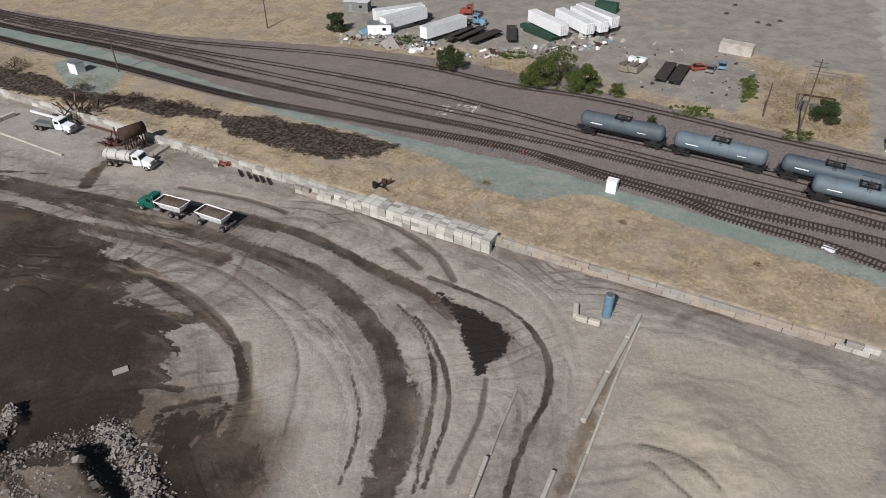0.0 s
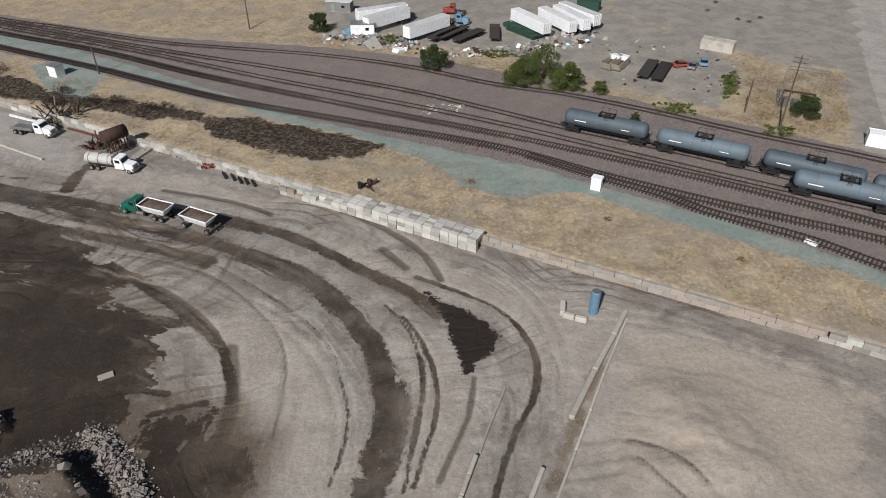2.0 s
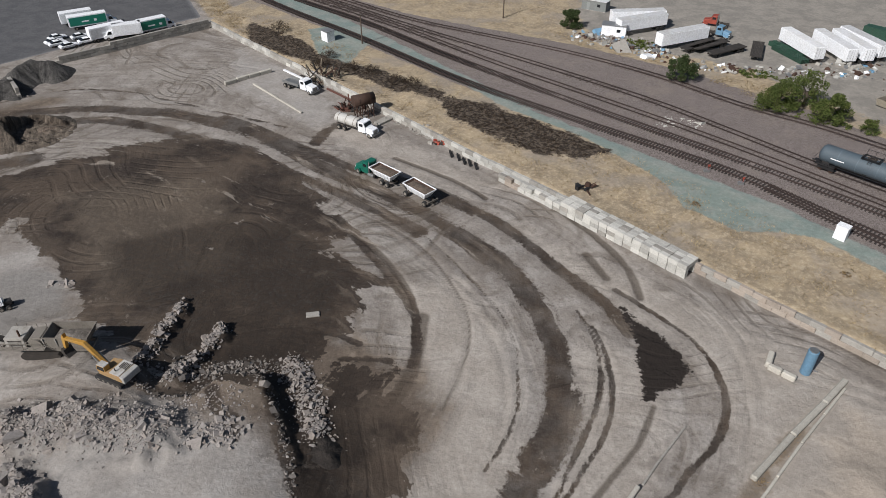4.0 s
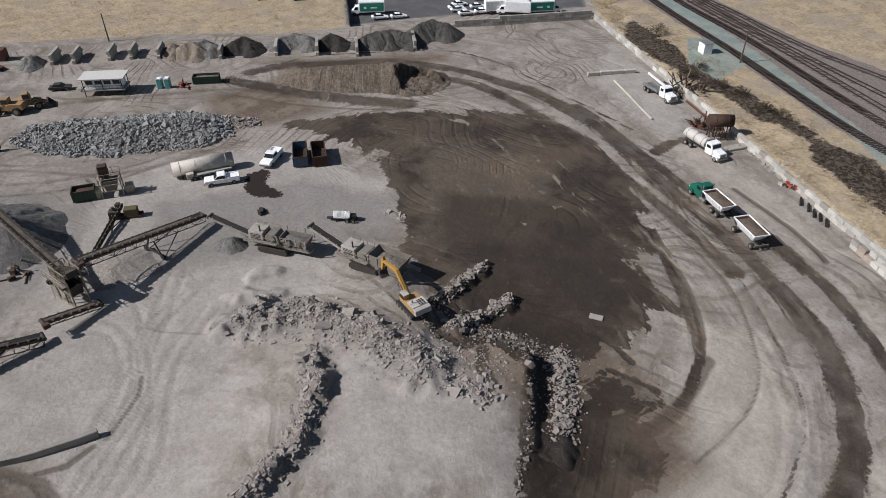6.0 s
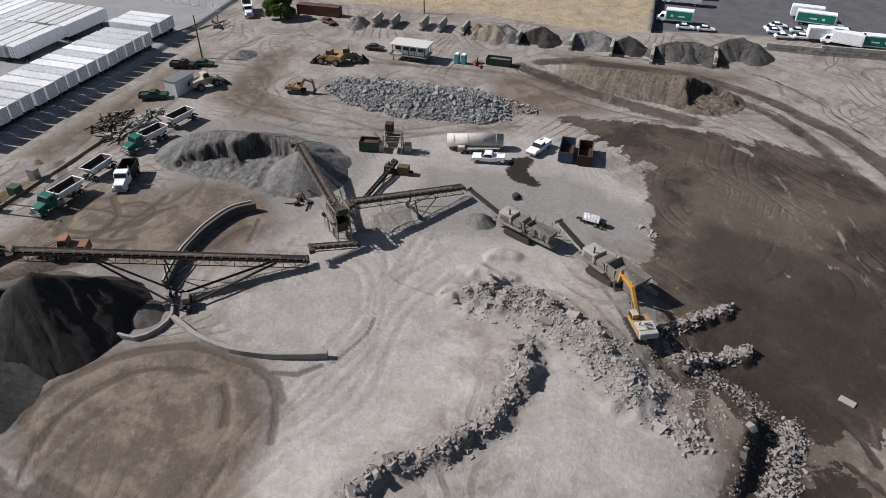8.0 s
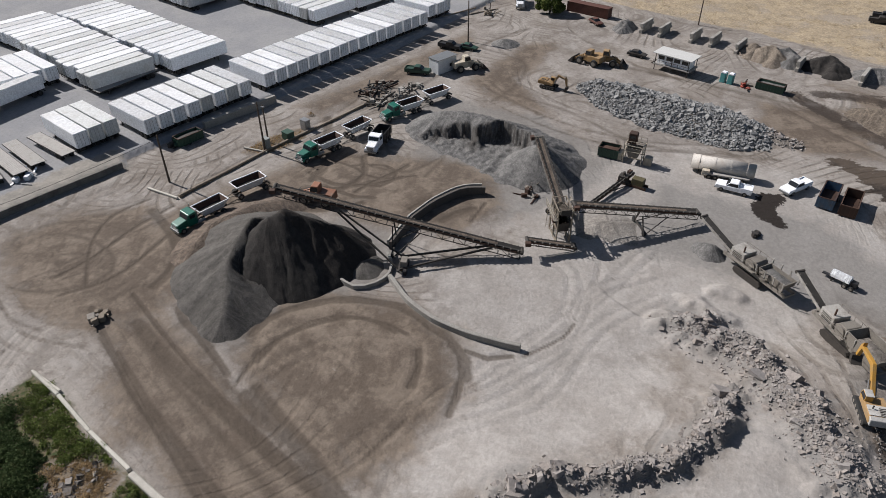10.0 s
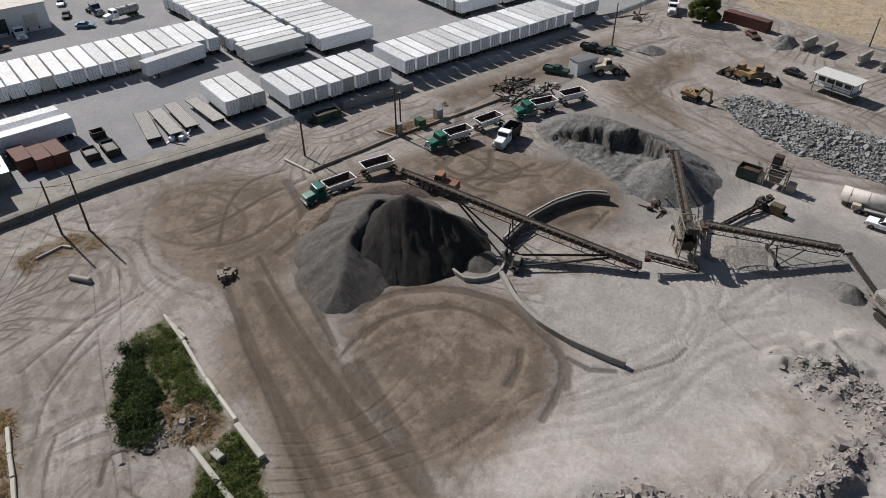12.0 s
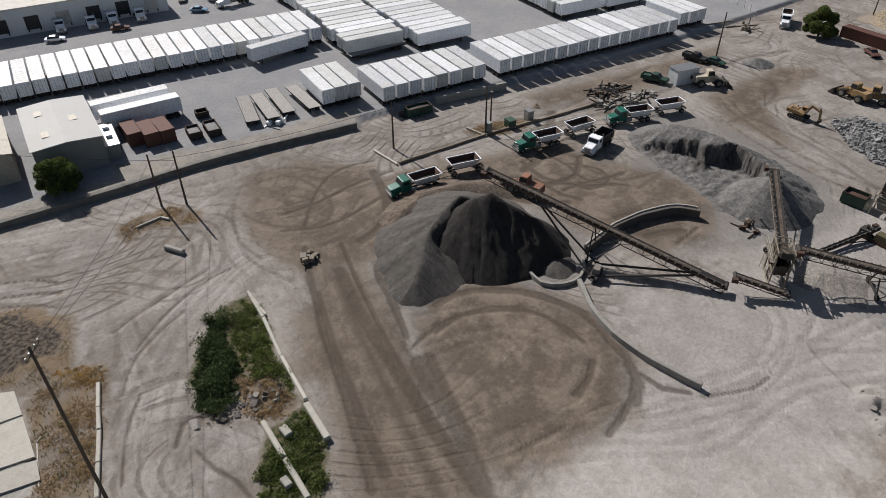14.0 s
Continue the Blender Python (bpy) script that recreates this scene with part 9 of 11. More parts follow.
CORRUGATED = stuff_mat("dusty_white_container_paint", (0.56, 0.57, 0.56), 0.55, other=(0.44, 0.43, 0.4), amount=0.6, scale=0.4, fine=3, bump=0.1, tone=1.0)
NAMES = ("white box trailer backed up in a row", "grey-white box trailer with a dirty roof", "white box trailer with closed rear doors")
TRAILERS = [box_trailer(NAMES[0], 12.2), box_trailer(NAMES[1], 12.2, CORRUGATED, CORRUGATED), box_trailer(NAMES[0], 14.2), box_trailer(NAMES[1], 14.2, CORRUGATED, CORRUGATED)]
used_models = set()


def park(long, alt, x, y, turn):
    i = (2 if long else 0) + alt
    m = pose(x, y, LOT_Z, 0, 0, turn)
    if i in used_models:
        copy_thing(TRAILERS[i], m)
    else:
        TRAILERS[i].matrix_basis = m
        used_models.add(i)


def trailer_row(start, step, n, long, axis_turn, seed, skip=(), pitch=3.05, jitter=0.35):
    """Trailers side by side. start: middle of the doors' end of the first."""
    rng = random.Random(seed)
    ax = Vector((math.cos(radians(axis_turn)), math.sin(radians(axis_turn))))
    half = (14.2 if long else 12.2) / 2
    for i in range(n):
        if i in skip:
            continue
        p = Vector(start) + Vector(step) * pitch * i - ax * (half + rng.uniform(0, jitter))
        park(long, 1 if rng.random() < 0.22 else 0, p.x, p.y, axis_turn + rng.uniform(-0.5, 0.5))


trailer_row(Vector((-104.9, -67.6)) + ROW * 1.3, ROW, 26, False, AXIS_TURN, 1, (8,), 3.04)
trailer_row(Vector((-175.5, -25.5)) + ROW * 1.3, ROW, 3, False, AXIS_TURN, 2, (), 3.0)
trailer_row(Vector((-66.0, -137.3)) + ROW * 1.3, ROW, 25, True, AXIS_TURN, 3, (), 2.93)
trailer_row(Vector((-122.4, -88.1)) - AXIS * 1.3, -AXIS, 17, True, ROW_TURN + 180, 4, (), 2.95, 1.2)
trailer_row(Vector((-133.6, -76.2)) - AXIS * 1.3, -AXIS, 17, True, ROW_TURN + 180, 5, (), 2.95, 0.8)
trailer_row(Vector((-168.5, -54.3)) - AXIS * 1.3, -AXIS, 11, True, ROW_TURN + 180, 6, (), 3.0, 0.8)
trailer_row(Vector((-168.5, -54.3)) + ROW * 15.0 - AXIS * 0.6, -AXIS, 12, True, ROW_TURN + 180, 9, (), 3.0, 0.8)
trailer_row(Vector((-176.0, -90.9)) - AXIS * 1.3, -AXIS, 7, True, ROW_TURN + 180, 7, (), 3.0, 0.8)
trailer_row(Vector((-98.4, -77.3)) + ROW * 1.3, ROW, 3, False, AXIS_TURN, 8, (), 2.85)
for near, far, long in (((-110.41, -104.65), (-122.25, -100.13), True), ((-74.27, -112.35), (-86.26, -105.77), True), ((-73.14, -107.34), (-83.85, -101.44), True)):
    park(long, 0, (near[0] + far[0]) / 2, (near[1] + far[1]) / 2, heading(near, far))
for near, far, lab in (
    ((-87.06, -85.38), (-93.94, -93.57), "empty flatbed trailer with a grey plank deck"),
    ((-89.98, -82.81), (-96.06, -91.78), "empty flatbed trailer among parked flatbeds"),
    ((-93.10, -81.51), (-99.51, -91.01), "grey empty flatbed trailer near a fence"),
    ((-96.80, -78.13), (-102.70, -88.48), "empty flatbed trailer beside grey trailers"),
):
    put(flatbed(lab), (near[0] + far[0]) / 2, (near[1] + far[1]) / 2, heading(far, near), LOT_Z)
a, b = (-122.05, -87.16), (-134.36, -80.77)
put(flatbed("long low flatbed beside stacked box trailers", 14.0), (a[0] + b[0]) / 2, (a[1] + b[1]) / 2, heading(a, b), LOT_Z)


# ---- buildings in the lot ----
def shed(name, label, corners, h, wall, roof, ridge=0.9):
    """A gabled metal building over a rectangle given by three corners of its eaves."""
    a, b, c = (Vector(p) for p in corners)
    l, w = (b - a).length, (c - b).length
    m = (a + c) / 2
    thing = root(name, label, "building")
    bm = bmesh.new()
    prism(bm, [(-w / 2, 0), (w / 2, 0), (w / 2, h), (0, h + ridge), (-w / 2, h)], -l / 2, l / 2)
    body = part("wall", bm, wall, thing)
    for s in (-1, 1):
        bm = bmesh.new()
        q = [(s * (w / 2 + 0.3), h - 0.1), (0, h + ridge + 0.02), (0, h + ridge + 0.14), (s * (w / 2 + 0.3), h + 0.02)]
        prism(bm, q, -l / 2 - 0.3, l / 2 + 0.3)
        part("roof", bm, roof, thing)
    for s in (-1, 1):
        bm = bmesh.new()
        for i in range(int(l / 0.9)):
            box(bm, s * (w / 2 + 0.02), -l / 2 + 0.5 + i * 0.9, 0.1, 0.04, 0.06, h - 0.2)
        part("cladding_ribs", bm, wall, body)
    for k in range(3):
        bm = bmesh.new()
        box(bm, w * (0.22 if k % 2 else -0.25), -l * 0.25 + k * l * 0.25, h + ridge * 0.5 + 0.14, 1.2, 2.2, 0.05, 0, 0, 0)
        part("skylight", bm, CREAM, thing)
    put(thing, m.x, m.y, heading(a, b) - 90, LOT_Z)
    return thing


shed("warehouse", "white-roofed metal shed with grey-green walls", [(-64.48, -97.47), (-73.67, -113.26), (-64.82, -119.01)], 5.5, WALL_GREY, ROOF_WHITE, 0.28)
shed("tan_building", "tan metal building beside a white-roofed shed", [(-54.01, -106.34), (-61.78, -119.85), (-54.99, -123.60)], 5.2, CREAM, CREAM, 0.4)


def dock_building():
    a, b = Vector((-86.46, -174.24)), Vector((-129.05, -148.90))
    d = (b - a).normalized()
    out = Vector((-d.y, d.x))
    out = out if out.dot(a) > 0 else -out
    l = (b - a).length
    thing = root("dock_building", "long pale dock building with roller doors", "building")
    bm = bmesh.new()
    box(bm, 0, 12, 0, l, 24, 6.2)
    body = part("wall", bm, PALE_WALL, thing)
    bm = bmesh.new()
    box(bm, 0, 12, 6.2, l + 0.5, 24.5, 0.3)
    part("roof", bm, OLD_WHITE, thing)
    n = int(l / 7)
    for i in range(n):
        bm = bmesh.new()
        box(bm, -l / 2 + 3.5 + i * 7, -0.05, 1.0, 3.2, 0.12, 3.2)
        door = part("roller_door", bm, BLACK if i % 3 else PALE_PANEL, body)
        bm = bmesh.new()
        for s in (-1.3, 1.3):
            box(bm, -l / 2 + 3.5 + i * 7 + s, -0.2, 0.5, 0.3, 0.3, 0.5)
        part("dock_bumper", bm, RUBBER, door)
    put(thing, (a.x + b.x) / 2, (a.y + b.y) / 2, heading(a, b) if out.dot(Vector((-d.y, d.x))) > 0 else heading(b, a), LOT_Z)


dock_building()


def tractor_unit(label, paint=None):
    thing = root("tractor_unit", label, "truck", "parked tractor units")
    chassis(thing, -3.0, 3.2)
    truck_cab(thing, 0.0, paint or WHITE)
    axles(thing, (-2.4, -1.1), 0.95)
    axles(thing, (2.7,), 0.95, 0.5, 0.3)
    return thing


unit = tractor_unit("white tractor unit parked before dock doors")
for i, p in enumerate(((-105.56, -161.48), (-110.88, -156.56), (-115.38, -154.28), (-120.74, -150.52))):
    m = pose(*p, LOT_Z, 0, 0, AXIS_TURN)
    if i:
        copy_thing(unit, m)
    else:
        unit.matrix_basis = m
unit2 = tractor_unit("dark tractor unit standing in the lot", BLUE_DARK)
unit2.matrix_basis = pose(*(-141.23, -146.21), LOT_Z, 0, 0, AXIS_TURN + 10)
for p, lab, m, tn in (
    ((-136.46, -151.23), "dark grey car parked in the trailer lot", STEEL, 40),
    ((-144.01, -160.00), "white car parked in the trailer lot", WHITE, 40),
    ((-131.84, -141.01), "pale blue van standing beside trailers", BLUE, 120),
    ((-99.73, -156.04), "white car behind a row of trailers", WHITE, 140),
    ((-112.42, -148.38), "dark red car behind a row of trailers", RED_BOX, 140),
):
    put(car(lab, m), *p, tn, LOT_Z)
put(tank_truck("white box-bodied truck parked in the lot"), *(-140.69, -136.85), heading((-149.29, -140.14), (-140.38, -143.44)), LOT_Z)


def iso_container(label, paint, ln=6.06):
    thing = root("shipping_container", label, "container", "shipping containers")
    bm = bmesh.new()
    box(bm, 0, 0, 0.02, ln, 2.44, 2.55)
    body = part("body", bm, paint, thing)
    bm = bmesh.new()
    n = int(ln / 0.28)
    for i in range(n):
        for y in (-1.24, 1.24):
            box(bm, -ln / 2 + 0.2 + i * 0.28, y, 0.2, 0.12, 0.05, 2.2)
    part("corrugation", bm, paint, body)["kind"] = "stuff"
    bm = bmesh.new()
    for x in (-ln / 2, ln / 2):
        for y in (-1.22, 1.22):
            bar(bm, (x, y, 0), (x, y, 2.6), 0.12, 0.12)
    for y in (-1.22, 1.22):
        bar(bm, (-ln / 2, y, 2.57), (ln / 2, y, 2.57), 0.1, 0.1)
    part("corner_posts", bm, paint, body)
    for y in (-0.6, 0.6):
        bm = bmesh.new()
        box(bm, ln / 2 + 0.03, y, 0.12, 0.05, 1.12, 2.35)
        part("door", bm, paint, body)
    return thing


for near, far, lab in (((-70.85, -97.46), (-74.78, -104.98), "red-brown shipping container with a pale lid"), ((-71.87, -94.15), (-76.46, -102.75), "rusty red shipping container beside another"), ((-74.24, -92.77), (-78.51, -101.30), "dark red shipping container with a rusty top")):
    put(iso_container(lab, RED_BOX), (near[0] + far[0]) / 2, (near[1] + far[1]) / 2, heading(far, near), LOT_Z)
put(roll_off("dark open bin filled with scrap", STEEL, ROCK_GREY, 3.4, 2.2, 1.5), *(-78.81, -92.09), AXIS_TURN, LOT_Z)
put(roll_off("dark open bin heaped with pale debris", STEEL, ROCK_GREY, 4.4, 2.2, 1.5), *(-81.52, -90.25), AXIS_TURN, LOT_Z)
put(roll_off("small dark empty steel bin", BLACK, None, 2.2, 1.8, 1.3), *(-85.50, -96.53), ROW_TURN, LOT_Z)


def lean_to():
    thing = root("low_annex", "low grey annex beside the white-roofed shed", "building")
    bm = bmesh.new()
    box(bm, 0, 0, 0, 9.0, 2.6, 2.6)
    body = part("wall", bm, WALL_GREY, thing)
    bm = bmesh.new()
    box(bm, 0, 0, 2.6, 9.3, 2.9, 0.12)
    part("roof", bm, GALV, thing)
    bm = bmesh.new()
    for x in (-2.5, 1.0):
        box(bm, x, 0.2, 2.72, 1.2, 1.0, 0.5)
    part("roof_unit", bm, WHITE, thing)
    a, b = (-72.45, -108.30), (-64.73, -95.99)
    put(thing, (a[0] + b[0]) / 2, (a[1] + b[1]) / 2, heading(a, b), LOT_Z)


lean_to()


# ---- lot beyond the railway ----
def place_between(ob, a, b, z=1.0):
    return put(ob, (a[0] + b[0]) / 2, (a[1] + b[1]) / 2, heading(a, b), z)


for a, b, lab in (
    ((-18.31, 181.27), (-5.15, 187.14), "white box trailer in a cluttered gravel lot"),
    ((-15.63, 174.79), (-4.80, 184.66), "white box trailer with an open end"),
    ((-4.99, 167.83), (5.23, 177.52), "white box trailer with a grey roof"),
    ((23.78, 181.27), (29.69, 170.82), "white box trailer with a shadowed side"),
    ((31.30, 182.22), (36.25, 172.12), "white box trailer standing beside others"),
    ((35.09, 184.66), (40.38, 173.00), "pale box trailer between two trailers"),
    ((37.73, 186.14), (42.98, 177.52), "white box trailer at the end of a group"),
):
    ob = box_trailer(lab, 14.0)
    place_between(ob, a, b)
for a, b, lab in (
    ((2.23, 167.17), (11.14, 177.90), "black flatbed trailer in a gravel lot"),
    ((0.14, 166.36), (8.17, 177.00), "dark flatbed trailer beside white trailers"),
    ((6.36, 165.55), (14.59, 174.78), "rusty flatbed trailer among others"),
    ((16.67, 164.75), (17.92, 180.17), "dark long flatbed trailer"),
    ((46.58, 141.41), (52.70, 152.74), "dark steel flatbed with an end rack"),
    ((48.72, 138.94), (55.74, 152.03), "dark brown flatbed with an end rack"),
):
    place_between(flatbed(lab, 11.0, STEEL), a, b)
for a, b in (((22.08, 176.90), (27.06, 170.03)), ((21.61, 179.59), (26.77, 173.41))):
    thing = root("green_frame_stack", "stack of dark green steel frames on gravel", "steel frames", "green frame stacks")
    for k in range(6):
        bm = bmesh.new()
        bar(bm, (-5, -1.0 + 0.4 * k, 0.5), (5, -1.0 + 0.4 * k, 0.5), 0.12, 0.9)
        for i in range(6):
            bar(bm, (-5 + 2 * i, -1.0 + 0.4 * k, 0.1), (-5 + 2 * i, -1.0 + 0.4 * k, 1.1), 0.2, 0.12)
        part("frame", bm, GREEN_DARK, thing)
    place_between(thing, a, b)
put(iso_container("dark green shipping container on a gravel lot", GREEN_DARK), *(45.38, 193.49), -30, 1.0)
put(iso_container("off-white shipping container beside a fence", OLD_WHITE, 7.5), *(70.28, 161.02), heading((69.05, 166.97), (75.20, 163.06)), 1.0)
put(iso_container("white shipping container on cracked concrete", WHITE, 12.0), *(86.27, 109.53), heading((84.08, 114.15), (91.69, 110.31)), 1.0)
put(simple_hut("store_shed", "white store shed amid dumped goods", 6.0, 3.0, 2.6, WHITE, GALV), *(-16.24, 175.39), heading((-19.04, 177.86), (-13.87, 177.86)), 1.0)
put(simple_hut("store_shed", "pale store shed beside trailers", 7.0, 3.0, 2.6, WALL_GREY, TRAILER_ROOF), *(-23.97, 194.52), heading((-27.88, 199.63), (-20.77, 198.04)), 1.0)
put(tractor_unit("blue-white truck in a gravel lot", BLUE), *(8.09, 182.36), -20, 1.0)
put(tractor_unit("red truck beside white trailers", ORANGE_RED), *(7.91, 190.06), 170, 1.0)


def old_skip(label, a, b):
    thing = root("old_dump_skip", label, "skip", "old dump skips")
    bm = bmesh.new()
    tub(bm, -3.4, 3.4, 2.5, 0.3, 1.9, 0.8, 0.12)
    part("body", bm, CREAM, thing)
    bm = bmesh.new()
    load_of(bm, -2.6, 2.4, 2.1, 0.7, 0.2)
    part("rusty_floor", bm, RUST, thing)
    bm = bmesh.new()
    box(bm, 2.4, 0, 1.2, 1.4, 2.3, 1.0)
    part("cab_guard", bm, WHITE, thing)
    place_between(thing, a, b)


old_skip("old cream dump skip with a rusty floor", (38.91, 147.02), (45.45, 154.59))
old_skip("weathered white dump skip on gravel", (39.23, 143.76), (48.61, 156.76))
put(car("red wreck of a car on a gravel lot", ORANGE_RED), *(58.37, 150.39), 10, 1.0)
put(car("pale grey wreck of a car beside a red one", GALV), *(60.73, 149.70), 60, 1.0)
put(car("light blue wreck of a car on gravel", BLUE), *(63.97, 151.77), 70, 1.0)

# ---- car park behind the back wall ----
VAN = stuff_mat("van_green_panel", (0.02, 0.26, 0.18), 0.45, other=(0.02, 0.18, 0.13))


def delivery_truck(label, side, ln=8.0):
    thing = root("delivery_truck", label, "truck", "delivery trucks")
    bm = bmesh.new()
    box(bm, -1.2, 0, 0.9, ln, 2.5, 2.7)
    soften(bm, 0.05)
    body = part("cargo_box", bm, WHITE, thing)
    for y in (-1.27, 1.27):
        bm = bmesh.new()
        box(bm, -1.2, y, 1.2, ln - 0.6, 0.03, 2.1)
        pl = part("side_panel", bm, side, body)
        bm = bmesh.new()
        box(bm, -1.8, y * 1.013, 1.9, 1.8, 0.02, 0.35)
        box(bm, 0.6, y * 1.013, 1.8, 0.7, 0.02, 0.6)
        part("panel_mark", bm, WHITE, pl)
    x = ln / 2 - 1.2
    bm = bmesh.new()
    prism(bm, [(x, 0.5), (x + 2.2, 0.5), (x + 2.3, 1.2), (x + 1.5, 1.5), (x + 1.0, 2.4), (x, 2.4)], -1.05, 1.05)
    soften(bm, 0.08, 2)
    cab = part("cab", bm, WHITE, thing)
    bm = bmesh.new()
    prism(bm, [(x + 0.3, 1.5), (x + 1.45, 1.5), (x + 1.02, 2.25), (x + 0.3, 2.25)], -1.07, 1.07)
    part("cab_windows", bm, GLASS, cab)
    axles(thing, (-ln / 2 + 0.4, x + 1.3), 0.95, 0.45, 0.35)
    return thing


for a, b, m, ln in (
    ((-162.02, 102.18), (-157.57, 108.57), VAN, 7.0),
    ((-143.92, 145.15), (-151.37, 136.34), VAN, 9.5),
    ((-134.09, 140.18), (-139.56, 130.54), TRAILER_ROOF, 9.0),
    ((-126.97, 147.07), (-131.53, 139.67), VAN, 7.0),
    ((-148.40, 147.13), (-156.64, 136.69), WHITE, 8.0),
    ((-176.26, 111.43), (-170.13, 119.68), TRAILER_ROOF, 8.5),
    ((-181.99, 115.64), (-175.77, 124.21), TRAILER_ROOF, 8.5),
    ((-136.63, 133.78), (-131.66, 138.43), WHITE, 7.0),
):
    place_between(delivery_truck("white delivery truck with green side panels" if m is VAN else "white box delivery truck in a car park", m, ln), b, a, 0.0)
first = car("white car in an asphalt car park", WHITE)
lot_turn = heading(BACK[0], BACK[2])
for i, p in enumerate(((-154.12, 105.43), (-151.51, 109.82), (-149.11, 129.42), (-145.49, 125.95), (-144.21, 131.97), (-141.82, 125.63), (-140.18, 130.01), (-140.91, 135.64), (-147.59, 126.83))):
    m = pose(*p, 0.05, 0, 0, lot_turn + (i % 3) * 3)
    if i:
        copy_thing(first, m)
    else:
        first.matrix_basis = m
for p, lab, m in (((-190.20, 90.20), "dark pickup on a dirt lot", STEEL), ((-194.15, 92.54), "black pickup on a dirt lot", BLACK), ((-183.23, 97.48), "white car on a dirt lot", WHITE), ((-188.16, 101.01), "dark green car on a dirt lot", GREEN_DARK), ((-199.80, 105.41), "white car parked on bare soil", WHITE)):
    put(car(lab, m) if "car" in lab else pickup(lab, m), *p, lot_turn + 10, 0.0)
solid_wall("lot_fence_wall", "dark screened fence round a car park", [(-154.2, 95.9), (-174.8, 108.2), (-211.6, 130.9)], 0.25, 2.2, -0.2, BLACK, category="fence")
put(iso_container("dark red long container beside a tree", RED_BOX, 12.0), *(-189.57, 15.68), heading((-191.13, 9.77), (-183.27, 23.09)))
put(car("dark red car beside a red container", RED_BOX), *(-181.72, 17.10), 30)
put(hopper_truck("white hopper truck leaving the yard", False, WHITE), *(-195.56, -2.98), heading((-210.59, -3.64), (-191.08, -2.88)))

# ---- poles and wires ----
def pole(label, px, h, arms=1, tilt=0.0, turn=0.0, name="utility_pole", z=None, lamp=False):
    thing = root(name, label, "pole", "utility poles")
    bm = bmesh.new()
    rod(bm, (0, 0, -0.5), (0, 0, h), 0.19, 10, 0.12)
    part("shaft", bm, POLE_WOOD, thing)
    for k in range(arms):
        bm = bmesh.new()
        bar(bm, (-1.2, 0.14, h - 0.6 - 0.8 * k), (1.2, 0.14, h - 0.6 - 0.8 * k), 0.1, 0.12)
        arm = part("cross_arm", bm, POLE_WOOD, thing)
        for x in (-1.1, -0.5, 0.5, 1.1):
            bm = bmesh.new()
            rod(bm, (x, 0.14, h - 0.55 - 0.8 * k), (x, 0.14, h - 0.3 - 0.8 * k), 0.06, 8)
            part("insulator", bm, GALV, arm)
    if lamp:
        bm = bmesh.new()
        rod(bm, (0, 0, h - 1.0), (1.4, 0, h - 0.5), 0.04, 6)
        box(bm, 1.5, 0, h - 0.6, 0.5, 0.25, 0.15)
        part("lamp_arm", bm, GALV, thing)
    return put(thing, *px, turn, z)


POLE_A, POLE_B = (-59.67, -81.03), (-61.97, -78.02)
pole("dark timber pole on a weedy island", POLE_A, 9.3, 0)
pole("dark timber pole beside another pole", POLE_B, 9.6, 0)
POLE_C = (-92.81, -58.26)
pole("slim dark pole beside a concrete kerb", POLE_C, 8.8, 0)
POLE_D = (-105.33, -45.91)
pole("timber pole with a lamp beside cabinets", POLE_D, 9.5, 0, lamp=True, turn=60)
pole("thin timber pole at a service island", (-108.47, -46.30), 7.5, 0)
pole("timber pole at the yard corner", (-164.72, -14.62), 10.0, 0)
POLE_E, POLE_E_H = (-19.20, -47.18), 21.0
pole("thick dark timber pole leaning over dry weeds", POLE_E, POLE_E_H, 1, turn=30)
pole("tall dark power pole with a cross arm", (67.52, 118.41), 14.5, 2, turn=heading(along_wall(0), along_wall(9)), z=1.0)
pole("slim pole in golden grass", (-46.05, 179.31), 8.0, 0, z=1.0)
pole("thin leaning pole beside a gravel lot", (63.76, 126.14), 7.0, 0, z=1.0)
pole("slim rail signal mast", (-73.46, 149.10), 7.0, 0, z=1.0)
pole("thin pole behind the bays", (-183.74, 43.40), 7.0, 0)
pole("slim pole beside a dirt road", (-212.75, 16.96), 7.0, 0)


def wire(name, a, b, sag):
    bm = bmesh.new()
    a, b = Vector(a), Vector(b)
    pts = [a.lerp(b, i / 14) - Vector((0, 0, sag * 4 * (i / 14) * (1 - i / 14))) for i in range(15)]
    side = (b - a).cross(Vector((0, 0, 1))).normalized() * 0.03
    rings = [[bm.verts.new(p + o) for o in (side, Vector((0, 0, 0.03)), -side, Vector((0, 0, -0.03)))] for p in pts]
    for r, q in zip(rings, rings[1:]):
        for k in range(4):
            bm.faces.new((r[k], r[(k + 1) % 4], q[(k + 1) % 4], q[k]))
    return tagged(part(name, bm, BLACK, None), "thin dark cable strung between timber poles", "cable", "overhead cables")


wire("cable", (*POLE_A, 8.2), (*POLE_E, POLE_E_H - 0.4), 1.0)
wire("cable", (*POLE_B, 8.0), (*POLE_E, POLE_E_H - 0.8), 1.0)
wire("cable", (*POLE_A, 8.2), (*POLE_C, 8.2), 0.8)
wire("cable", (*POLE_B, 8.0), (*(-45.33, -121.71), 8.0), 0.8)


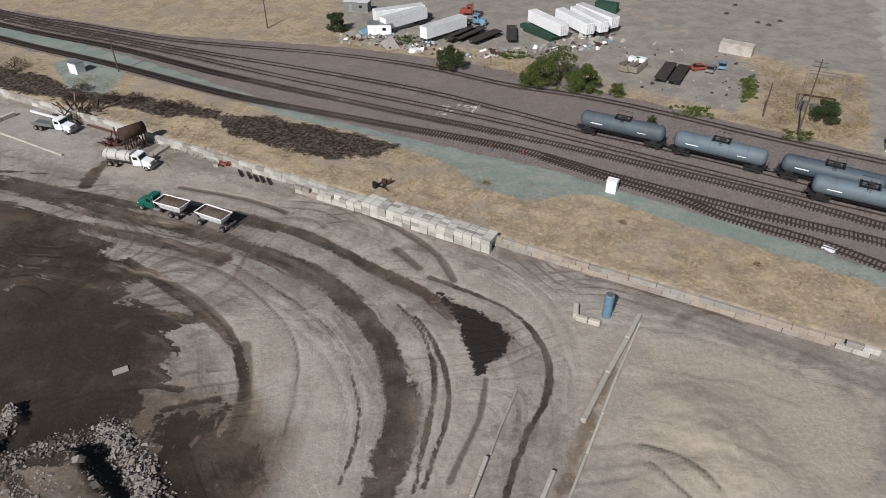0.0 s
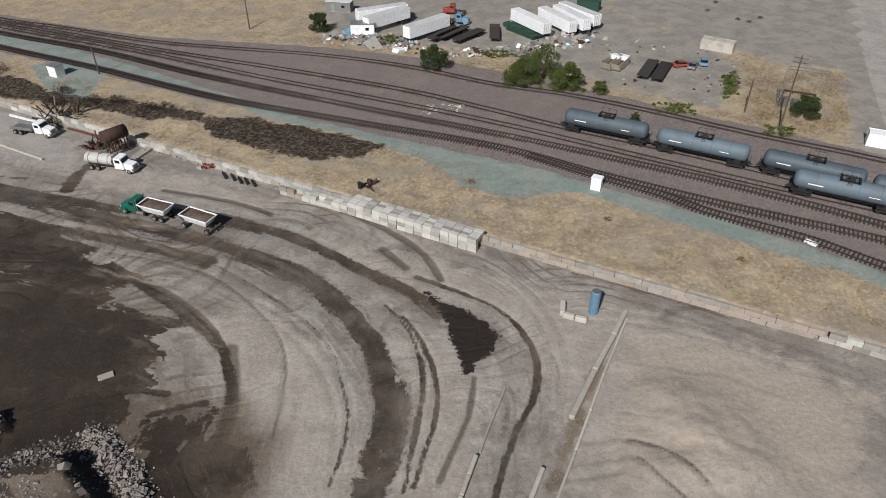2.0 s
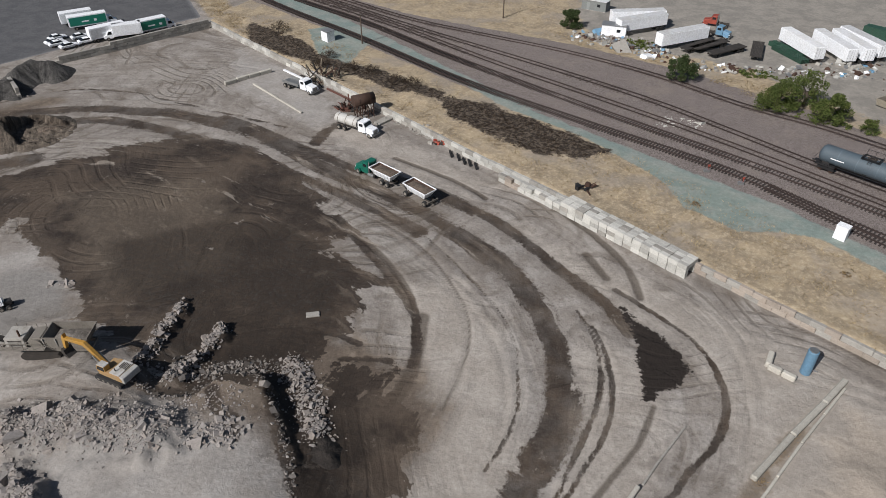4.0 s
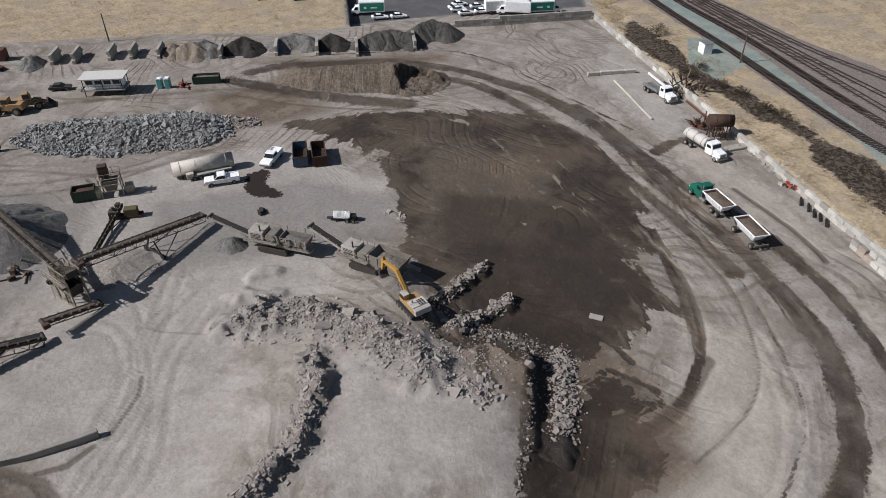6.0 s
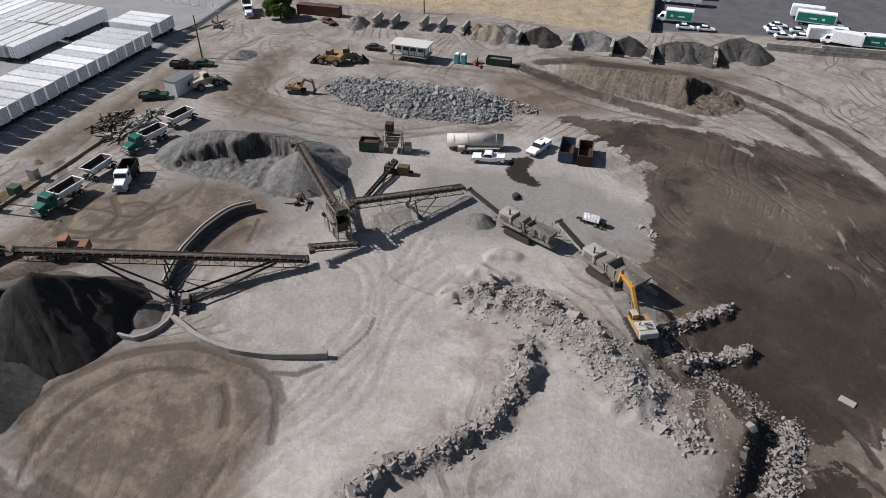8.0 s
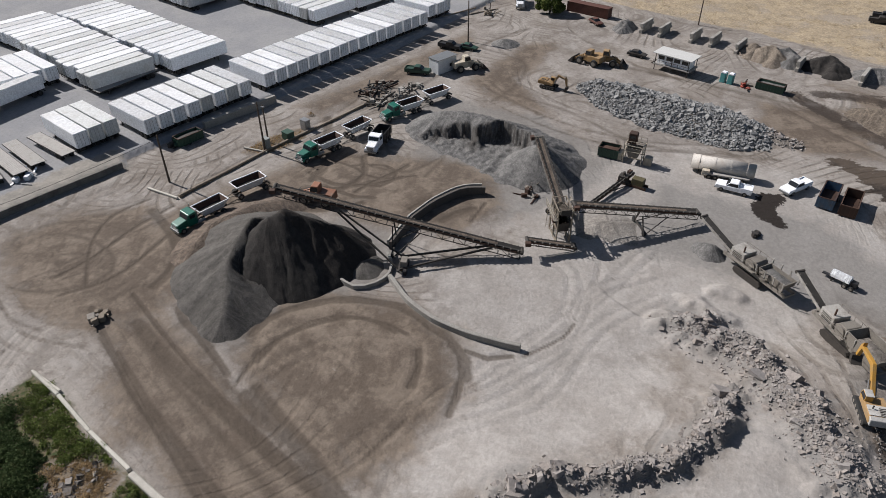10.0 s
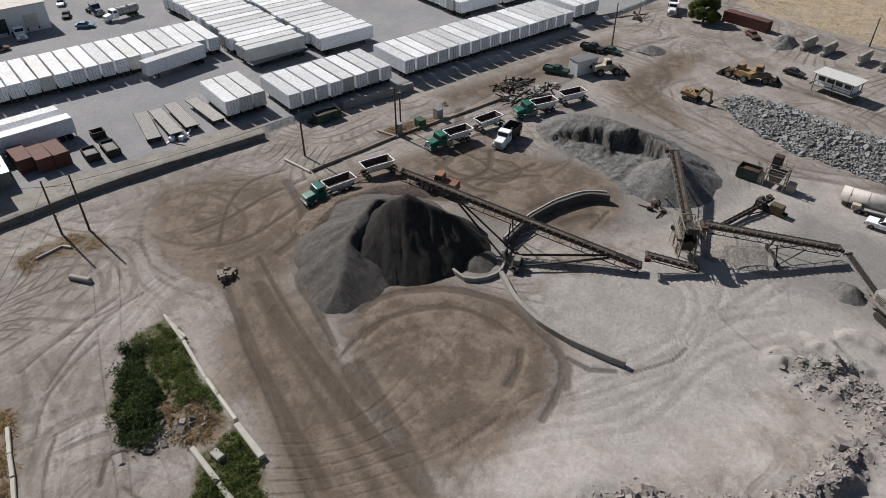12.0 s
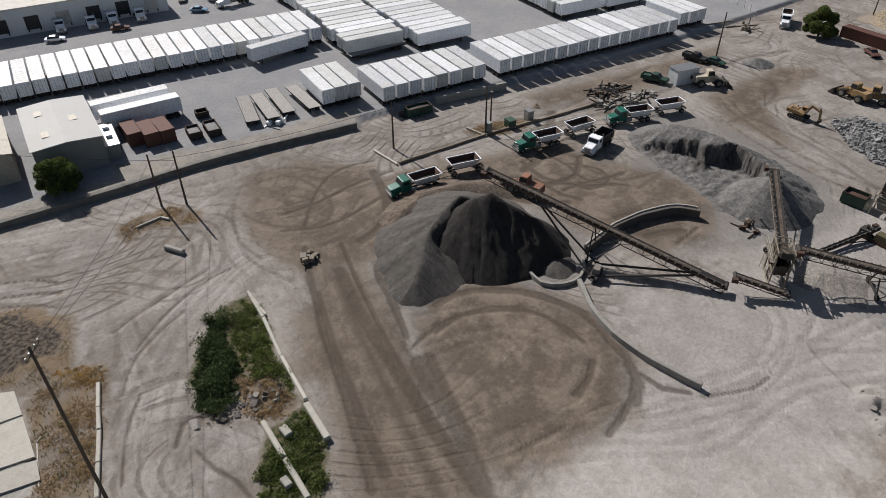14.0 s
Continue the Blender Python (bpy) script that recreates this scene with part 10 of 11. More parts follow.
def gantry():
    """The lattice steel frame beside the tall power pole."""
    thing = root("switch_gantry", "grey lattice steel electrical gantry on dry grass", "gantry")
    a, b = Vector((*(70.84, 127.45), 1)), Vector((*(77.35, 124.33), 1))
    for p in (a, b):
        bm = bmesh.new()
        for dx in (-0.25, 0.25):
            bar(bm, p + Vector((dx, 0, 0)), p + Vector((dx, 0, 9.0)), 0.09, 0.09)
        for i in range(10):
            bar(bm, p + Vector((-0.25, 0, i * 0.9)), p + Vector((0.25, 0, (i + 1) * 0.9)), 0.05, 0.05)
        part("column", bm, GALV, thing)
    for z in (8.4, 9.0):
        bm = bmesh.new()
        bar(bm, a + Vector((0, 0, z)), b + Vector((0, 0, z)), 0.15, 0.15)
        part("beam", bm, GALV, thing)
    for i in range(4):
        p = a.lerp(b, 0.15 + 0.23 * i)
        bm = bmesh.new()
        rod(bm, p + Vector((0, 0, 7.6)), p + Vector((0, 0, 8.4)), 0.12, 8)
        part("insulator", bm, GALV, thing)
    bm = bmesh.new()
    for s in (0.1, 0.9):
        p = a.lerp(b, s) + Vector((0.3, 1.5, 0))
        bar(bm, p, p + Vector((0, 0, 3.6)), 0.25, 0.25)
    bar(bm, a.lerp(b, 0.1) + Vector((0.3, 1.5, 3.5)), a.lerp(b, 0.9) + Vector((0.3, 1.5, 3.5)), 0.2, 0.3)
    part("bus_frame", bm, RUST, thing)
    for i in range(3):
        bm = bmesh.new()
        p = a.lerp(b, 0.25 + 0.25 * i) + Vector((0.4, 2.2, 0))
        box(bm, p.x, p.y, p.z, 1.0, 0.9, 1.8)
        part("transformer", bm, GALV, thing)


gantry()


# ---- kerbs, barriers, small yard things ----
def beam_line(name, label, pts, w, h, material, seg=6.0, group="", category="kerb", z=None):
    """A row of long concrete pieces, each an object, end to end."""
    line = [Vector(p) for p in pts]
    for a, b in zip(line, line[1:]):
        n = max(1, round((b - a).length / seg))
        for i in range(n):
            p, q = a.lerp(b, i / n), a.lerp(b, (i + 1) / n)
            bm = bmesh.new()
            l = (q - p).length - 0.06
            box(bm, 0, 0, 0, l, w, h)
            soften(bm, min(w, h) * 0.18)
            ob = tagged(part(name, bm, material, None), label, category, group)
            c = (p + q) / 2
            put(ob, c.x, c.y, heading(p, q), (z_at(c.x, c.y) if z is None else z) - 0.03)


beam_line("kerb_beam", "long bleached concrete beam edging a weedy island", [(-49.5, -54.9), (-46.6, -50.1), (-42.2, -43.8), (-38.1, -37.1)], 0.45, 0.5, PALE_STRIPE, 7, "island kerb beams")
beam_line("kerb_beam", "thick pale concrete beam among green weeds", [(-37.7, -36.8), (-34.8, -31.8)], 0.75, 0.6, PALE_STRIPE, 9, "island kerb beams")
beam_line("kerb_beam", "pale concrete beam in green weeds", [(-33.5, -39.5), (-28.2, -29.5)], 0.6, 0.55, PALE_STRIPE, 5, "island kerb beams")
beam_line("concrete_stub", "short pale concrete block among weeds", [(-33.9, -37.2), (-33.3, -35.7)], 0.9, 0.6, PALE_STRIPE, 3)
beam_line("concrete_stub", "short grey concrete block in weeds", [(-28.9, -33.2), (-28.4, -31.9)], 0.8, 0.6, CONCRETE, 3)
beam_line("kerb_beam", "pale timber beam lying beside the kerb", [(-49.8, -55.4), (-47.2, -50.2)], 0.3, 0.35, PALE_STRIPE, 7, "island kerb beams")
beam_line("road_kerb", "narrow pale concrete kerb beside a dirt track", [(-29.3, -60.0), (-26.7, -57.0), (-24.6, -54.4), (-18.7, -47.9), (-16.6, -45.7)], 0.45, 0.4, PALE_STRIPE, 4, "track kerbs")
beam_line("log_barrier", "pale concrete barrier lying on the dirt", [(-51.9, -72.5), (-52.2, -69.0)], 0.7, 0.7, CONCRETE, 4)
beam_line("island_kerb", "low pale kerb round a weedy island", [(-53.6, -80.0), (-57.3, -78.8), (-57.5, -77.2)], 0.35, 0.35, PALE_STRIPE, 4, "island kerbs")
beam_line("lane_kerb", "long brown timber kerb beside parked trucks", [(-88.4, -54.6), (-104.8, -45.6), (-120.6, -35.8), (-128.1, -31.3)], 0.5, 0.45, WOOD, 6, "lane kerbs")
beam_line("lane_kerb", "pale concrete kerb beside a pole", [(-90.4, -60.9), (-88.0, -54.6)], 0.4, 0.4, PALE_STRIPE, 5, "lane kerbs")
beam_line("lane_kerb", "pale concrete kerb at a service island", [(-105.8, -50.1), (-104.5, -45.2)], 0.3, 0.35, PALE_STRIPE, 4, "lane kerbs")
beam_line("dividing_beam", "long pale concrete beam along a weedy strip", [(25.6, 67.2), (23.0, 62.7), (19.4, 56.8), (15.4, 49.8)], 0.7, 0.7, PALE_STRIPE, 8, "strip beams")
beam_line("dividing_beam", "narrow pale kerb along a soil mound", [(25.5, 66.0), (20.3, 56.1), (15.2, 45.7), (12.2, 39.7)], 0.3, 0.4, PALE_STRIPE, 6, "strip beams")
beam_line("road_barrier", "pale concrete barrier beside a haul road", [(4.6, 45.0), (2.8, 40.2), (1.7, 37.3)], 0.45, 0.6, PALE_STRIPE, 2.4, "road barriers")
beam_line("road_barrier", "worn concrete barrier at a track edge", [(11.4, 43.5), (9.6, 39.7)], 0.5, 0.5, PALE_STRIPE, 3, "road barriers")
beam_line("road_barrier", "half-buried kerb beside a puddle", [(8.6, 54.6), (6.2, 48.8), (5.0, 45.5)], 0.25, 0.25, CONCRETE, 3, "road barriers")
beam_line("steel_beam", "rusty red steel beam along the wall", [(-70.1, 123.5), (-61.0, 118.9)], 0.4, 0.4, RED_BOX, 7, "steel beams")
beam_line("yard_barrier", "pale concrete barrier on the yard", [(-92.3, 118.2), (-86.6, 128.2)], 0.7, 0.9, PALE_STRIPE, 3, "yard barriers")
beam_line("yard_barrier", "long low concrete kerb on the yard", [(-86.6, 120.6), (-69.4, 111.0)], 0.4, 0.35, PALE_STRIPE, 5, "yard barriers")
beam_line("concrete_slab", "pale concrete slab beside the tank", [(-53.0, 111.2), (-51.4, 115.3)], 1.6, 0.5, CONCRETE, 5)
for i, p in enumerate(((-35.41, 104.56), (-33.79, 103.96), (-32.40, 102.99), (-31.24, 102.60), (-29.82, 101.84))):
    bm = bmesh.new()
    box(bm, 0, 0, 0, 2.2, 0.35, 0.35)
    box(bm, 0, 0, 0.35, 2.2, 0.12, 0.12)
    ob = tagged(part("steel_girder", bm, BLACK, None), "short dark steel girder on pale ground", "girder", "dark girders")
    put(ob, *p, heading(along_wall(0), along_wall(9)) - 35)
beam_line("manhole_frame", "white frame lying on track ballast", [(55.7, 81.6), (56.9, 80.2)], 1.0, 0.25, WHITE, 4, z=1.05)
beam_line("broken_slab", "loose pale slab on wet mud", [(-39.3, 57.2), (-37.7, 58.1)], 0.9, 0.25, CONCRETE, 4)


def paving_slab(pts):
    """A cast concrete slab lying on the ground."""
    bm = bmesh.new()
    z = max(z_at(*p) for p in pts)
    low, top = [bm.verts.new((*p, z - 0.3)) for p in pts], [bm.verts.new((*p, z + 0.1)) for p in pts]
    bm.faces.new(top)
    for i in range(len(pts)):
        j = (i + 1) % len(pts)
        bm.faces.new((low[i], low[j], top[j], top[i]))
    bmesh.ops.recalc_face_normals(bm, faces=bm.faces)
    tagged(part("concrete_slab", bm, PALE_STRIPE, None), "worn pale cast concrete slab beside dry weeds", "slab", "concrete slabs")


paving_slab([(-20.8, -71.3), (-24.0, -67.5), (-22.2, -63.7), (-17.7, -66.6)])
paving_slab([(-17.4, -66.2), (-22.0, -63.3), (-19.2, -57.6), (-14.2, -61.3)])
paving_slab([(-14.0, -60.9), (-19.0, -57.1), (-17.6, -54.7), (-13.2, -58.0)])
beam_line("edge_pipe", "thin pale pipe lying in dry weeds", [(-21.2, -59.3), (-20.5, -59.1), (-17.0, -54.2)], 0.15, 0.15, PALE_STRIPE, 6)


def mesh_fence(label, pts, h=2.0):
    """Posts and rails of a wire fence."""
    thing = root("wire_fence", label, "fence")
    line = smooth_line(pts, 3.0)
    for p in line:
        bm = bmesh.new()
        rod(bm, (p.x, p.y, z_at(p.x, p.y) - 0.2), (p.x, p.y, z_at(p.x, p.y) + h), 0.05, 6)
        part("post", bm, GALV, thing)
    for f in (0.15, 0.55, 0.98):
        for p, q in zip(line, line[1:]):
            bm = bmesh.new()
            rod(bm, (p.x, p.y, z_at(p.x, p.y) + h * f), (q.x, q.y, z_at(q.x, q.y) + h * f), 0.025, 5)
            part("rail", bm, GALV, thing)


mesh_fence("grey wire fence at the yard corner", [(-209.3, -25.6), (-205.1, -19.8), (-200.9, -13.9)])
mesh_fence("grey wire gate leaf beside a dirt drive", [(-200.9, -13.9), (-195.5, -9.7)])
beam_line("timber_pole", "long grey timber pole lying on dirt", [(-185.5, -16.0), (-190.9, -9.0)], 0.3, 0.3, WOOD, 12, "lying poles")
beam_line("timber_pole", "weathered timber pole beside a fence", [(-179.9, -23.1), (-188.6, -14.8)], 0.3, 0.3, WOOD, 14, "lying poles")


def standpipe():
    """The upright blue tank in its concrete pen."""
    x, y = (21.39, 67.40)
    thing = root("standpipe_tank", "upright pale blue steel cylinder in a pen", "tank")
    bm = bmesh.new()
    rod(bm, (0, 0, 0), (0, 0, 3.6), 0.62, 20)
    soften(bm, 0.05)
    part("shell", bm, BLUE, thing)
    bm = bmesh.new()
    rod(bm, (0, 0, 3.6), (0, 0, 3.72), 0.5, 16)
    part("lid", bm, GALV, thing)
    bm = bmesh.new()
    rod(bm, (0.5, 0, 0.6), (1.2, 0.2, 0.4), 0.08, 8)
    part("pipe", bm, GALV, thing)
    put(thing, x, y)
    beam_line("pen_block", "pale concrete block round a standpipe", [(17.7, 69.2), (17.2, 66.7), (20.2, 65.4)], 0.7, 0.8, PALE_STRIPE, 2.0, "pen blocks")


standpipe()


def cabinet_box(label, px, l, w, h, m, turn=0, z=None):
    thing = root("utility_cabinet", label, "cabinet", "utility cabinets")
    bm = bmesh.new()
    box(bm, 0, 0, 0, l, w, h)
    soften(bm, 0.04)
    body = part("body", bm, m, thing)
    bm = bmesh.new()
    box(bm, 0, -w / 2 - 0.02, 0.1, l * 0.8, 0.04, h * 0.8)
    part("door", bm, m, body)
    bm = bmesh.new()
    box(bm, 0, 0, h, l + 0.1, w + 0.1, 0.08)
    part("lid", bm, m, body)
    put(thing, *px, turn, z)


cabinet_box("grey metal cabinet at a service island", (-105.91, -45.63), 1.2, 0.9, 2.2, WALL_GREY, AXIS_TURN)
cabinet_box("dark green transformer cabinet on dry weeds", (-110.35, -43.07), 1.8, 1.5, 1.5, GREEN_DARK, AXIS_TURN)
cabinet_box("pale grey metal cabinet beside a kerb", (-114.64, -41.00), 1.6, 1.2, 2.0, GALV, AXIS_TURN)
for p in ((8.41, 111.21), (13.93, 108.64)):
    thing = root("switch_machine", "red and white railway switch stand", "switch stand", "switch stands")
    bm = bmesh.new()
    box(bm, 0, 0, 0, 0.9, 0.6, 0.45)
    part("motor_box", bm, GALV, thing)
    bm = bmesh.new()
    rod(bm, (0.3, 0, 0.4), (0.3, 0, 1.3), 0.05, 6)
    box(bm, 0.3, 0, 1.0, 0.4, 0.05, 0.4)
    part("target", bm, ORANGE_RED, thing, "faded red target")
    put(thing, *p, 20, 1.0)


def scrap(name, label, px, n, size, seed, mats, z=None, turn=0.0, tall=0.5):
    """A tangle of loose steel pieces."""
    rng = random.Random(seed)
    thing = root(name, label, "scrap")
    for i in range(n):
        bm = bmesh.new()
        a = Vector((rng.uniform(-1, 1) * size, rng.uniform(-0.6, 0.6) * size, rng.uniform(0.05, 0.45) * size * tall))
        d = Vector((rng.uniform(-1, 1), rng.uniform(-0.5, 0.5), rng.uniform(-0.1, 0.5) * tall * 2)).normalized() * rng.uniform(0.5, 1.1) * size
        b = a + d
        a.z, b.z = max(a.z, 0.06), max(b.z, 0.06)
        bar(bm, a, b, rng.uniform(0.08, 0.3), rng.uniform(0.08, 0.3))
        part("scrap_piece", bm, rng.choice(mats), thing)
        if i % 2 == 0:
            bm = bmesh.new()
            box(bm, a.x, a.y, 0, rng.uniform(0.4, 1.2), rng.uniform(0.4, 1.0), rng.uniform(0.3, 1.0), rng.uniform(0, 90))
            bmesh.ops.bevel(bm, geom=rng.sample(bm.edges[:], 5), offset=0.08, segments=1, affect="EDGES")
            part("scrap_block", bm, rng.choice(mats), thing)
    put(thing, *px, turn, z)


scrap("scrap_pile", "tangled rusty frames beside a service truck", (-72.19, 126.30), 38, 3.4, 1, [RUST, STEEL, WOOD, BLACK, WOOD], None, 20.0, 1.3)
scrap("scrap_pile", "rusty pipework beneath a tank", (-60.78, 116.05), 18, 2.4, 2, [RUST, STEEL, RED_BOX], None, 0.0, 0.8)
scrap("rusty_frame", "bent rusty steel frame on dry grass", (-10.56, 98.86), 7, 1.6, 3, [RUST, BLACK], 1.0)
scrap("scrap_pile", "dark scrap steel beside a timber kerb", (-134.59, -31.65), 34, 3.2, 4, [STEEL, RUST, BLACK, DUSTY_STEEL], None, ROW_TURN, 0.25)
scrap("scrap_pile", "broken steel parts along a kerb", (-129.71, -28.02), 30, 3.4, 5, [DUSTY_STEEL, STEEL, CONCRETE], None, ROW_TURN, 0.2)
scrap("scrap_pile", "loose grey blocks and steel beside trucks", (-135.26, -24.45), 20, 2.6, 6, [DUSTY_STEEL, CONCRETE], None, ROW_TURN, 0.2)
put(roll_off("dark green open machine body beside a low wall", GREEN_DARK, STEEL, 5.0, 2.0, 1.7), *(-107.00, -61.01), ROW_TURN)
scrap("scrap_pile", "dark steel parts round a green machine body", (-106.01, -62.33), 14, 2.0, 7, [GREEN_DARK, BLACK, STEEL], None, ROW_TURN, 0.25)
scrap("scrap_pile", "pipes and frames beside a dumped heap", (-97.14, 2.08), 9, 2.2, 8, [DUSTY_STEEL, RUST])
scrap("scrap_pile", "red and white oddments at the wall", (-38.94, 108.02), 10, 1.2, 9, [ORANGE_RED, WHITE, STEEL])
scrap("scrap_pile", "mixed parts near the office steps", (-145.00, 46.36), 9, 1.6, 10, [RUST, ORANGE_RED, STEEL])
scrap("timber_stack", "dark timber pieces near a site fence", (-187.53, -11.08), 10, 3.0, 11, [WOOD, POLE_WOOD])
scrap("scrap_pile", "small dark engine parts beside a crusher", (-89.12, 36.04), 9, 0.8, 12, [STEEL, BLACK])
scrap("scrap_pile", "loose white bracing beside flatbeds", (-89.54, -82.07), 6, 2.0, 13, [WHITE, GALV], LOT_Z)
scrap("pole_debris", "grey branches on the dirt track", (-59.44, -52.29), 14, 1.1, 14, [WOOD, DUSTY_STEEL])


def debris(name, label, area, n, size, seed, mats_list, z):
    """Small dumped goods over an area: one mesh for each colour, of kind stuff."""
    rng = np.random.RandomState(seed)
    poly = np.array(area)
    for k, m in enumerate(mats_list):
        pts = []
        while len(pts) < n:
            p = rng.uniform(poly.min(0), poly.max(0), (200, 2))
            p = p[np_area(p, area) > 0]
            pts += p.tolist()
        pts = np.array(pts[:n])
        rocks(name, label, m, np.column_stack([pts, np.full(n, z)]), size * rng.lognormal(0, 0.5, n), seed + k, 0.8)


debris("dumped_goods", "strewn pale rubbish and boxes on gravel", [(-26.8, 175.8), (-9.3, 174.0), (2.2, 163.4), (20.1, 164.2), (30.7, 170.6), (44.4, 174.9), (40.9, 164.6), (23.7, 159.6), (2.1, 157.0), (-11.5, 163.4), (-25.7, 166.6)], 110, 0.5, 3, [CONCRETE_PALE, CONCRETE, RUST, GALV], 1.1)
debris("dumped_goods", "strewn white and blue boxes on gravel", [(-26.8, 175.8), (-9.3, 174.0), (2.2, 163.4), (20.1, 164.2), (30.7, 170.6), (44.4, 174.9), (40.9, 164.6), (23.7, 159.6), (2.1, 157.0), (-11.5, 163.4), (-25.7, 166.6)], 34, 0.55, 31, [WHITE, BLUE], 1.1)
debris("lot_litter", "scattered pale stones and litter on dry ground", [(44.4, 174.9), (76.1, 158.8), (63.1, 127.5), (38.3, 138.8)], 60, 0.3, 7, [CONCRETE, RUST], 1.05)
debris("track_litter", "pale ballast spill between rails", [(-0.5, 131.3), (7.7, 131.3), (6.3, 125.9), (-1.6, 126.4)], 70, 0.25, 9, [CONCRETE_PALE], 1.02)


# ---- plants ----
def leaves(bm, centre, radii, n, size, rng):
    for _ in range(n):
        d = Vector((rng.gauss(0, 1), rng.gauss(0, 1), rng.gauss(0, 1))).normalized()
        r = rng.random() ** 0.4
        p = Vector(centre) + Vector((d.x * radii[0], d.y * radii[1], d.z * radii[2])) * r
        q = Vector((rng.gauss(0, 1), rng.gauss(0, 1), rng.gauss(0, 1) + 0.6)).normalized()
        u = q.orthogonal().normalized() * size * rng.uniform(0.6, 1.3)
        v = q.cross(u).normalized() * size * rng.uniform(0.4, 0.9)
        bm.faces.new([bm.verts.new(p + a) for a in (u, v, -u, -v)])


def tree(label, px, h, r, seed, material=None, name="tree", n=2600, z=None, category="tree", leaf=None):
    rng = random.Random(seed)
    thing = root(name, label, category)
    bm = bmesh.new()
    rod(bm, (0, 0, -0.2), (0.1, 0, h * 0.45), 0.05 * h, 8, 0.03 * h)
    tips = []
    for i in range(7):
        a = i * 0.9 + rng.uniform(-0.3, 0.3)
        tip = Vector((math.cos(a) * r * rng.uniform(0.4, 0.75), math.sin(a) * r * rng.uniform(0.4, 0.75), h * rng.uniform(0.45, 0.85)))
        rod(bm, (0.05, 0, h * rng.uniform(0.2, 0.4)), tip, 0.022 * h, 6, 0.008 * h)
        tips.append(tip)
    part("trunk", bm, BARK, thing)
    bm = bmesh.new()
    tips += [Vector((rng.uniform(-0.3, 0.3) * r, rng.uniform(-0.3, 0.3) * r, h * rng.uniform(0.6, 0.92))) for _ in range(4)]
    tips += [Vector((math.cos(k) * r * 0.75, math.sin(k) * r * 0.75, h * rng.uniform(0.15, 0.4))) for k in range(0, 6)]
    for tip in tips:
        s = r * rng.uniform(0.24, 0.46)
        leaves(bm, tip, (s, s, s * 0.8), int(n * (1.0 if leaf else 2.0)) // len(tips), leaf or 0.1 + 0.012 * h, rng)
    part("crown", bm, material or LEAF, thing)
    return put(thing, *px, rng.uniform(0, 360), z)


def shrub_bank(name, label, area, n, hgt, size, seed, material, z=None, clump=26):
    """Low growth over an area, of many small leaves in uneven clumps."""
    rng = random.Random(seed)
    g = np.random.RandomState(seed)
    poly = np.array(area)
    p = g.uniform(poly.min(0), poly.max(0), (n * 6, 2))
    p = p[np_area(p, area) + 0.7 * waves(p, 3.0, seed + 2, 2) > 0.25][:n]
    zs = ground_z(p) if z is None else np.full(len(p), z)
    tall = np.clip(0.6 + 0.75 * waves(p, 5.0, seed + 7, 3), 0.14, 1.5)
    bm = bmesh.new()
    for (x, y), zz, k in zip(p, zs, tall):
        s = hgt * k * rng.uniform(0.6, 1.1)
        leaves(bm, (x, y, zz + s * 0.45), (s * 0.8 + 0.2, s * 0.8 + 0.2, s * 0.75), clump, size * rng.uniform(0.8, 1.6), rng)
    return tagged(part(name, bm, material, None), label, "plants", kind="stuff")


def tufts(name, label, area_list, n, size, seed, material, z=None, spread=0.25):
    """Dry grass: thin upright blades in small tufts."""
    g = np.random.RandomState(seed)
    verts, faces = [], []
    for area in area_list:
        poly = np.array(area)
        p = g.uniform(poly.min(0), poly.max(0), (n * 8, 2))
        p = p[(np_area(p, area) > 0.3) & (waves(p, 7, seed, 3) > -0.05)][:n]
        for b in BURNT:
            p = p[np_area(p, b) < -0.4]
        zs = ground_z(p)
        for (x, y), zz in zip(p, zs):
            for _ in range(5):
                a = g.uniform(0, 6.28)
                o, h = g.normal(0, spread, 2), size * g.uniform(0.5, 1.3)
                k = len(verts)
                w = 0.07
                verts += [(x + o[0] - w * math.cos(a), y + o[1] - w * math.sin(a), zz - 0.05), (x + o[0] + w * math.cos(a), y + o[1] + w * math.sin(a), zz - 0.05), (x + o[0] * 1.8, y + o[1] * 1.8, zz + h)]
                faces.append((k, k + 1, k + 2))
    me = bpy.data.meshes.new(name)
    me.from_pydata(verts, [], faces)
    me.materials.append(material)
    return tagged(new(name, me), label, "grass", kind="stuff")


tree("round dark green tree at the yard gate", (-189.46, 5.25), 6.5, 4.0, 1, LEAF, n=11000)
tree("bright green tree beside a metal shed", (-55.18, -98.14), 5.5, 3.4, 2, n=8000, z=LOT_Z)
tree("dense dark green tree beyond the rails", (1.42, 150.98), 5.0, 3.4, 3, LEAF_DARK, z=1.0)
tree("dark green tree at the edge of a gravel lot", (-27.36, 176.64), 5.0, 2.6, 4, LEAF_DARK, z=1.0)
tree("broad green tree beyond the rails", (20.44, 141.82), 5.5, 4.2, 5, z=1.0, n=3200)
tree("half-bare grey-green tree beyond the rails", (25.80, 144.99), 7.0, 4.0, 6, z=1.0, n=1500)
tree("leafy green tree beside a bare one", (29.88, 139.36), 6.0, 3.4, 7, z=1.0, n=3000)
tree("small round green tree by a gantry", (74.67, 123.57), 4.2, 2.8, 8, LEAF_DARK, z=1.0)
tree("small green bush beside the rails", (36.56, 136.38), 2.6, 1.8, 9, z=1.0, n=900, name="bush", category="bush")
tree("small dark conifer beside tank cars", (40.40, 121.81), 2.2, 1.0, 10, LEAF_DARK, z=1.0, n=500, name="bush", category="bush")
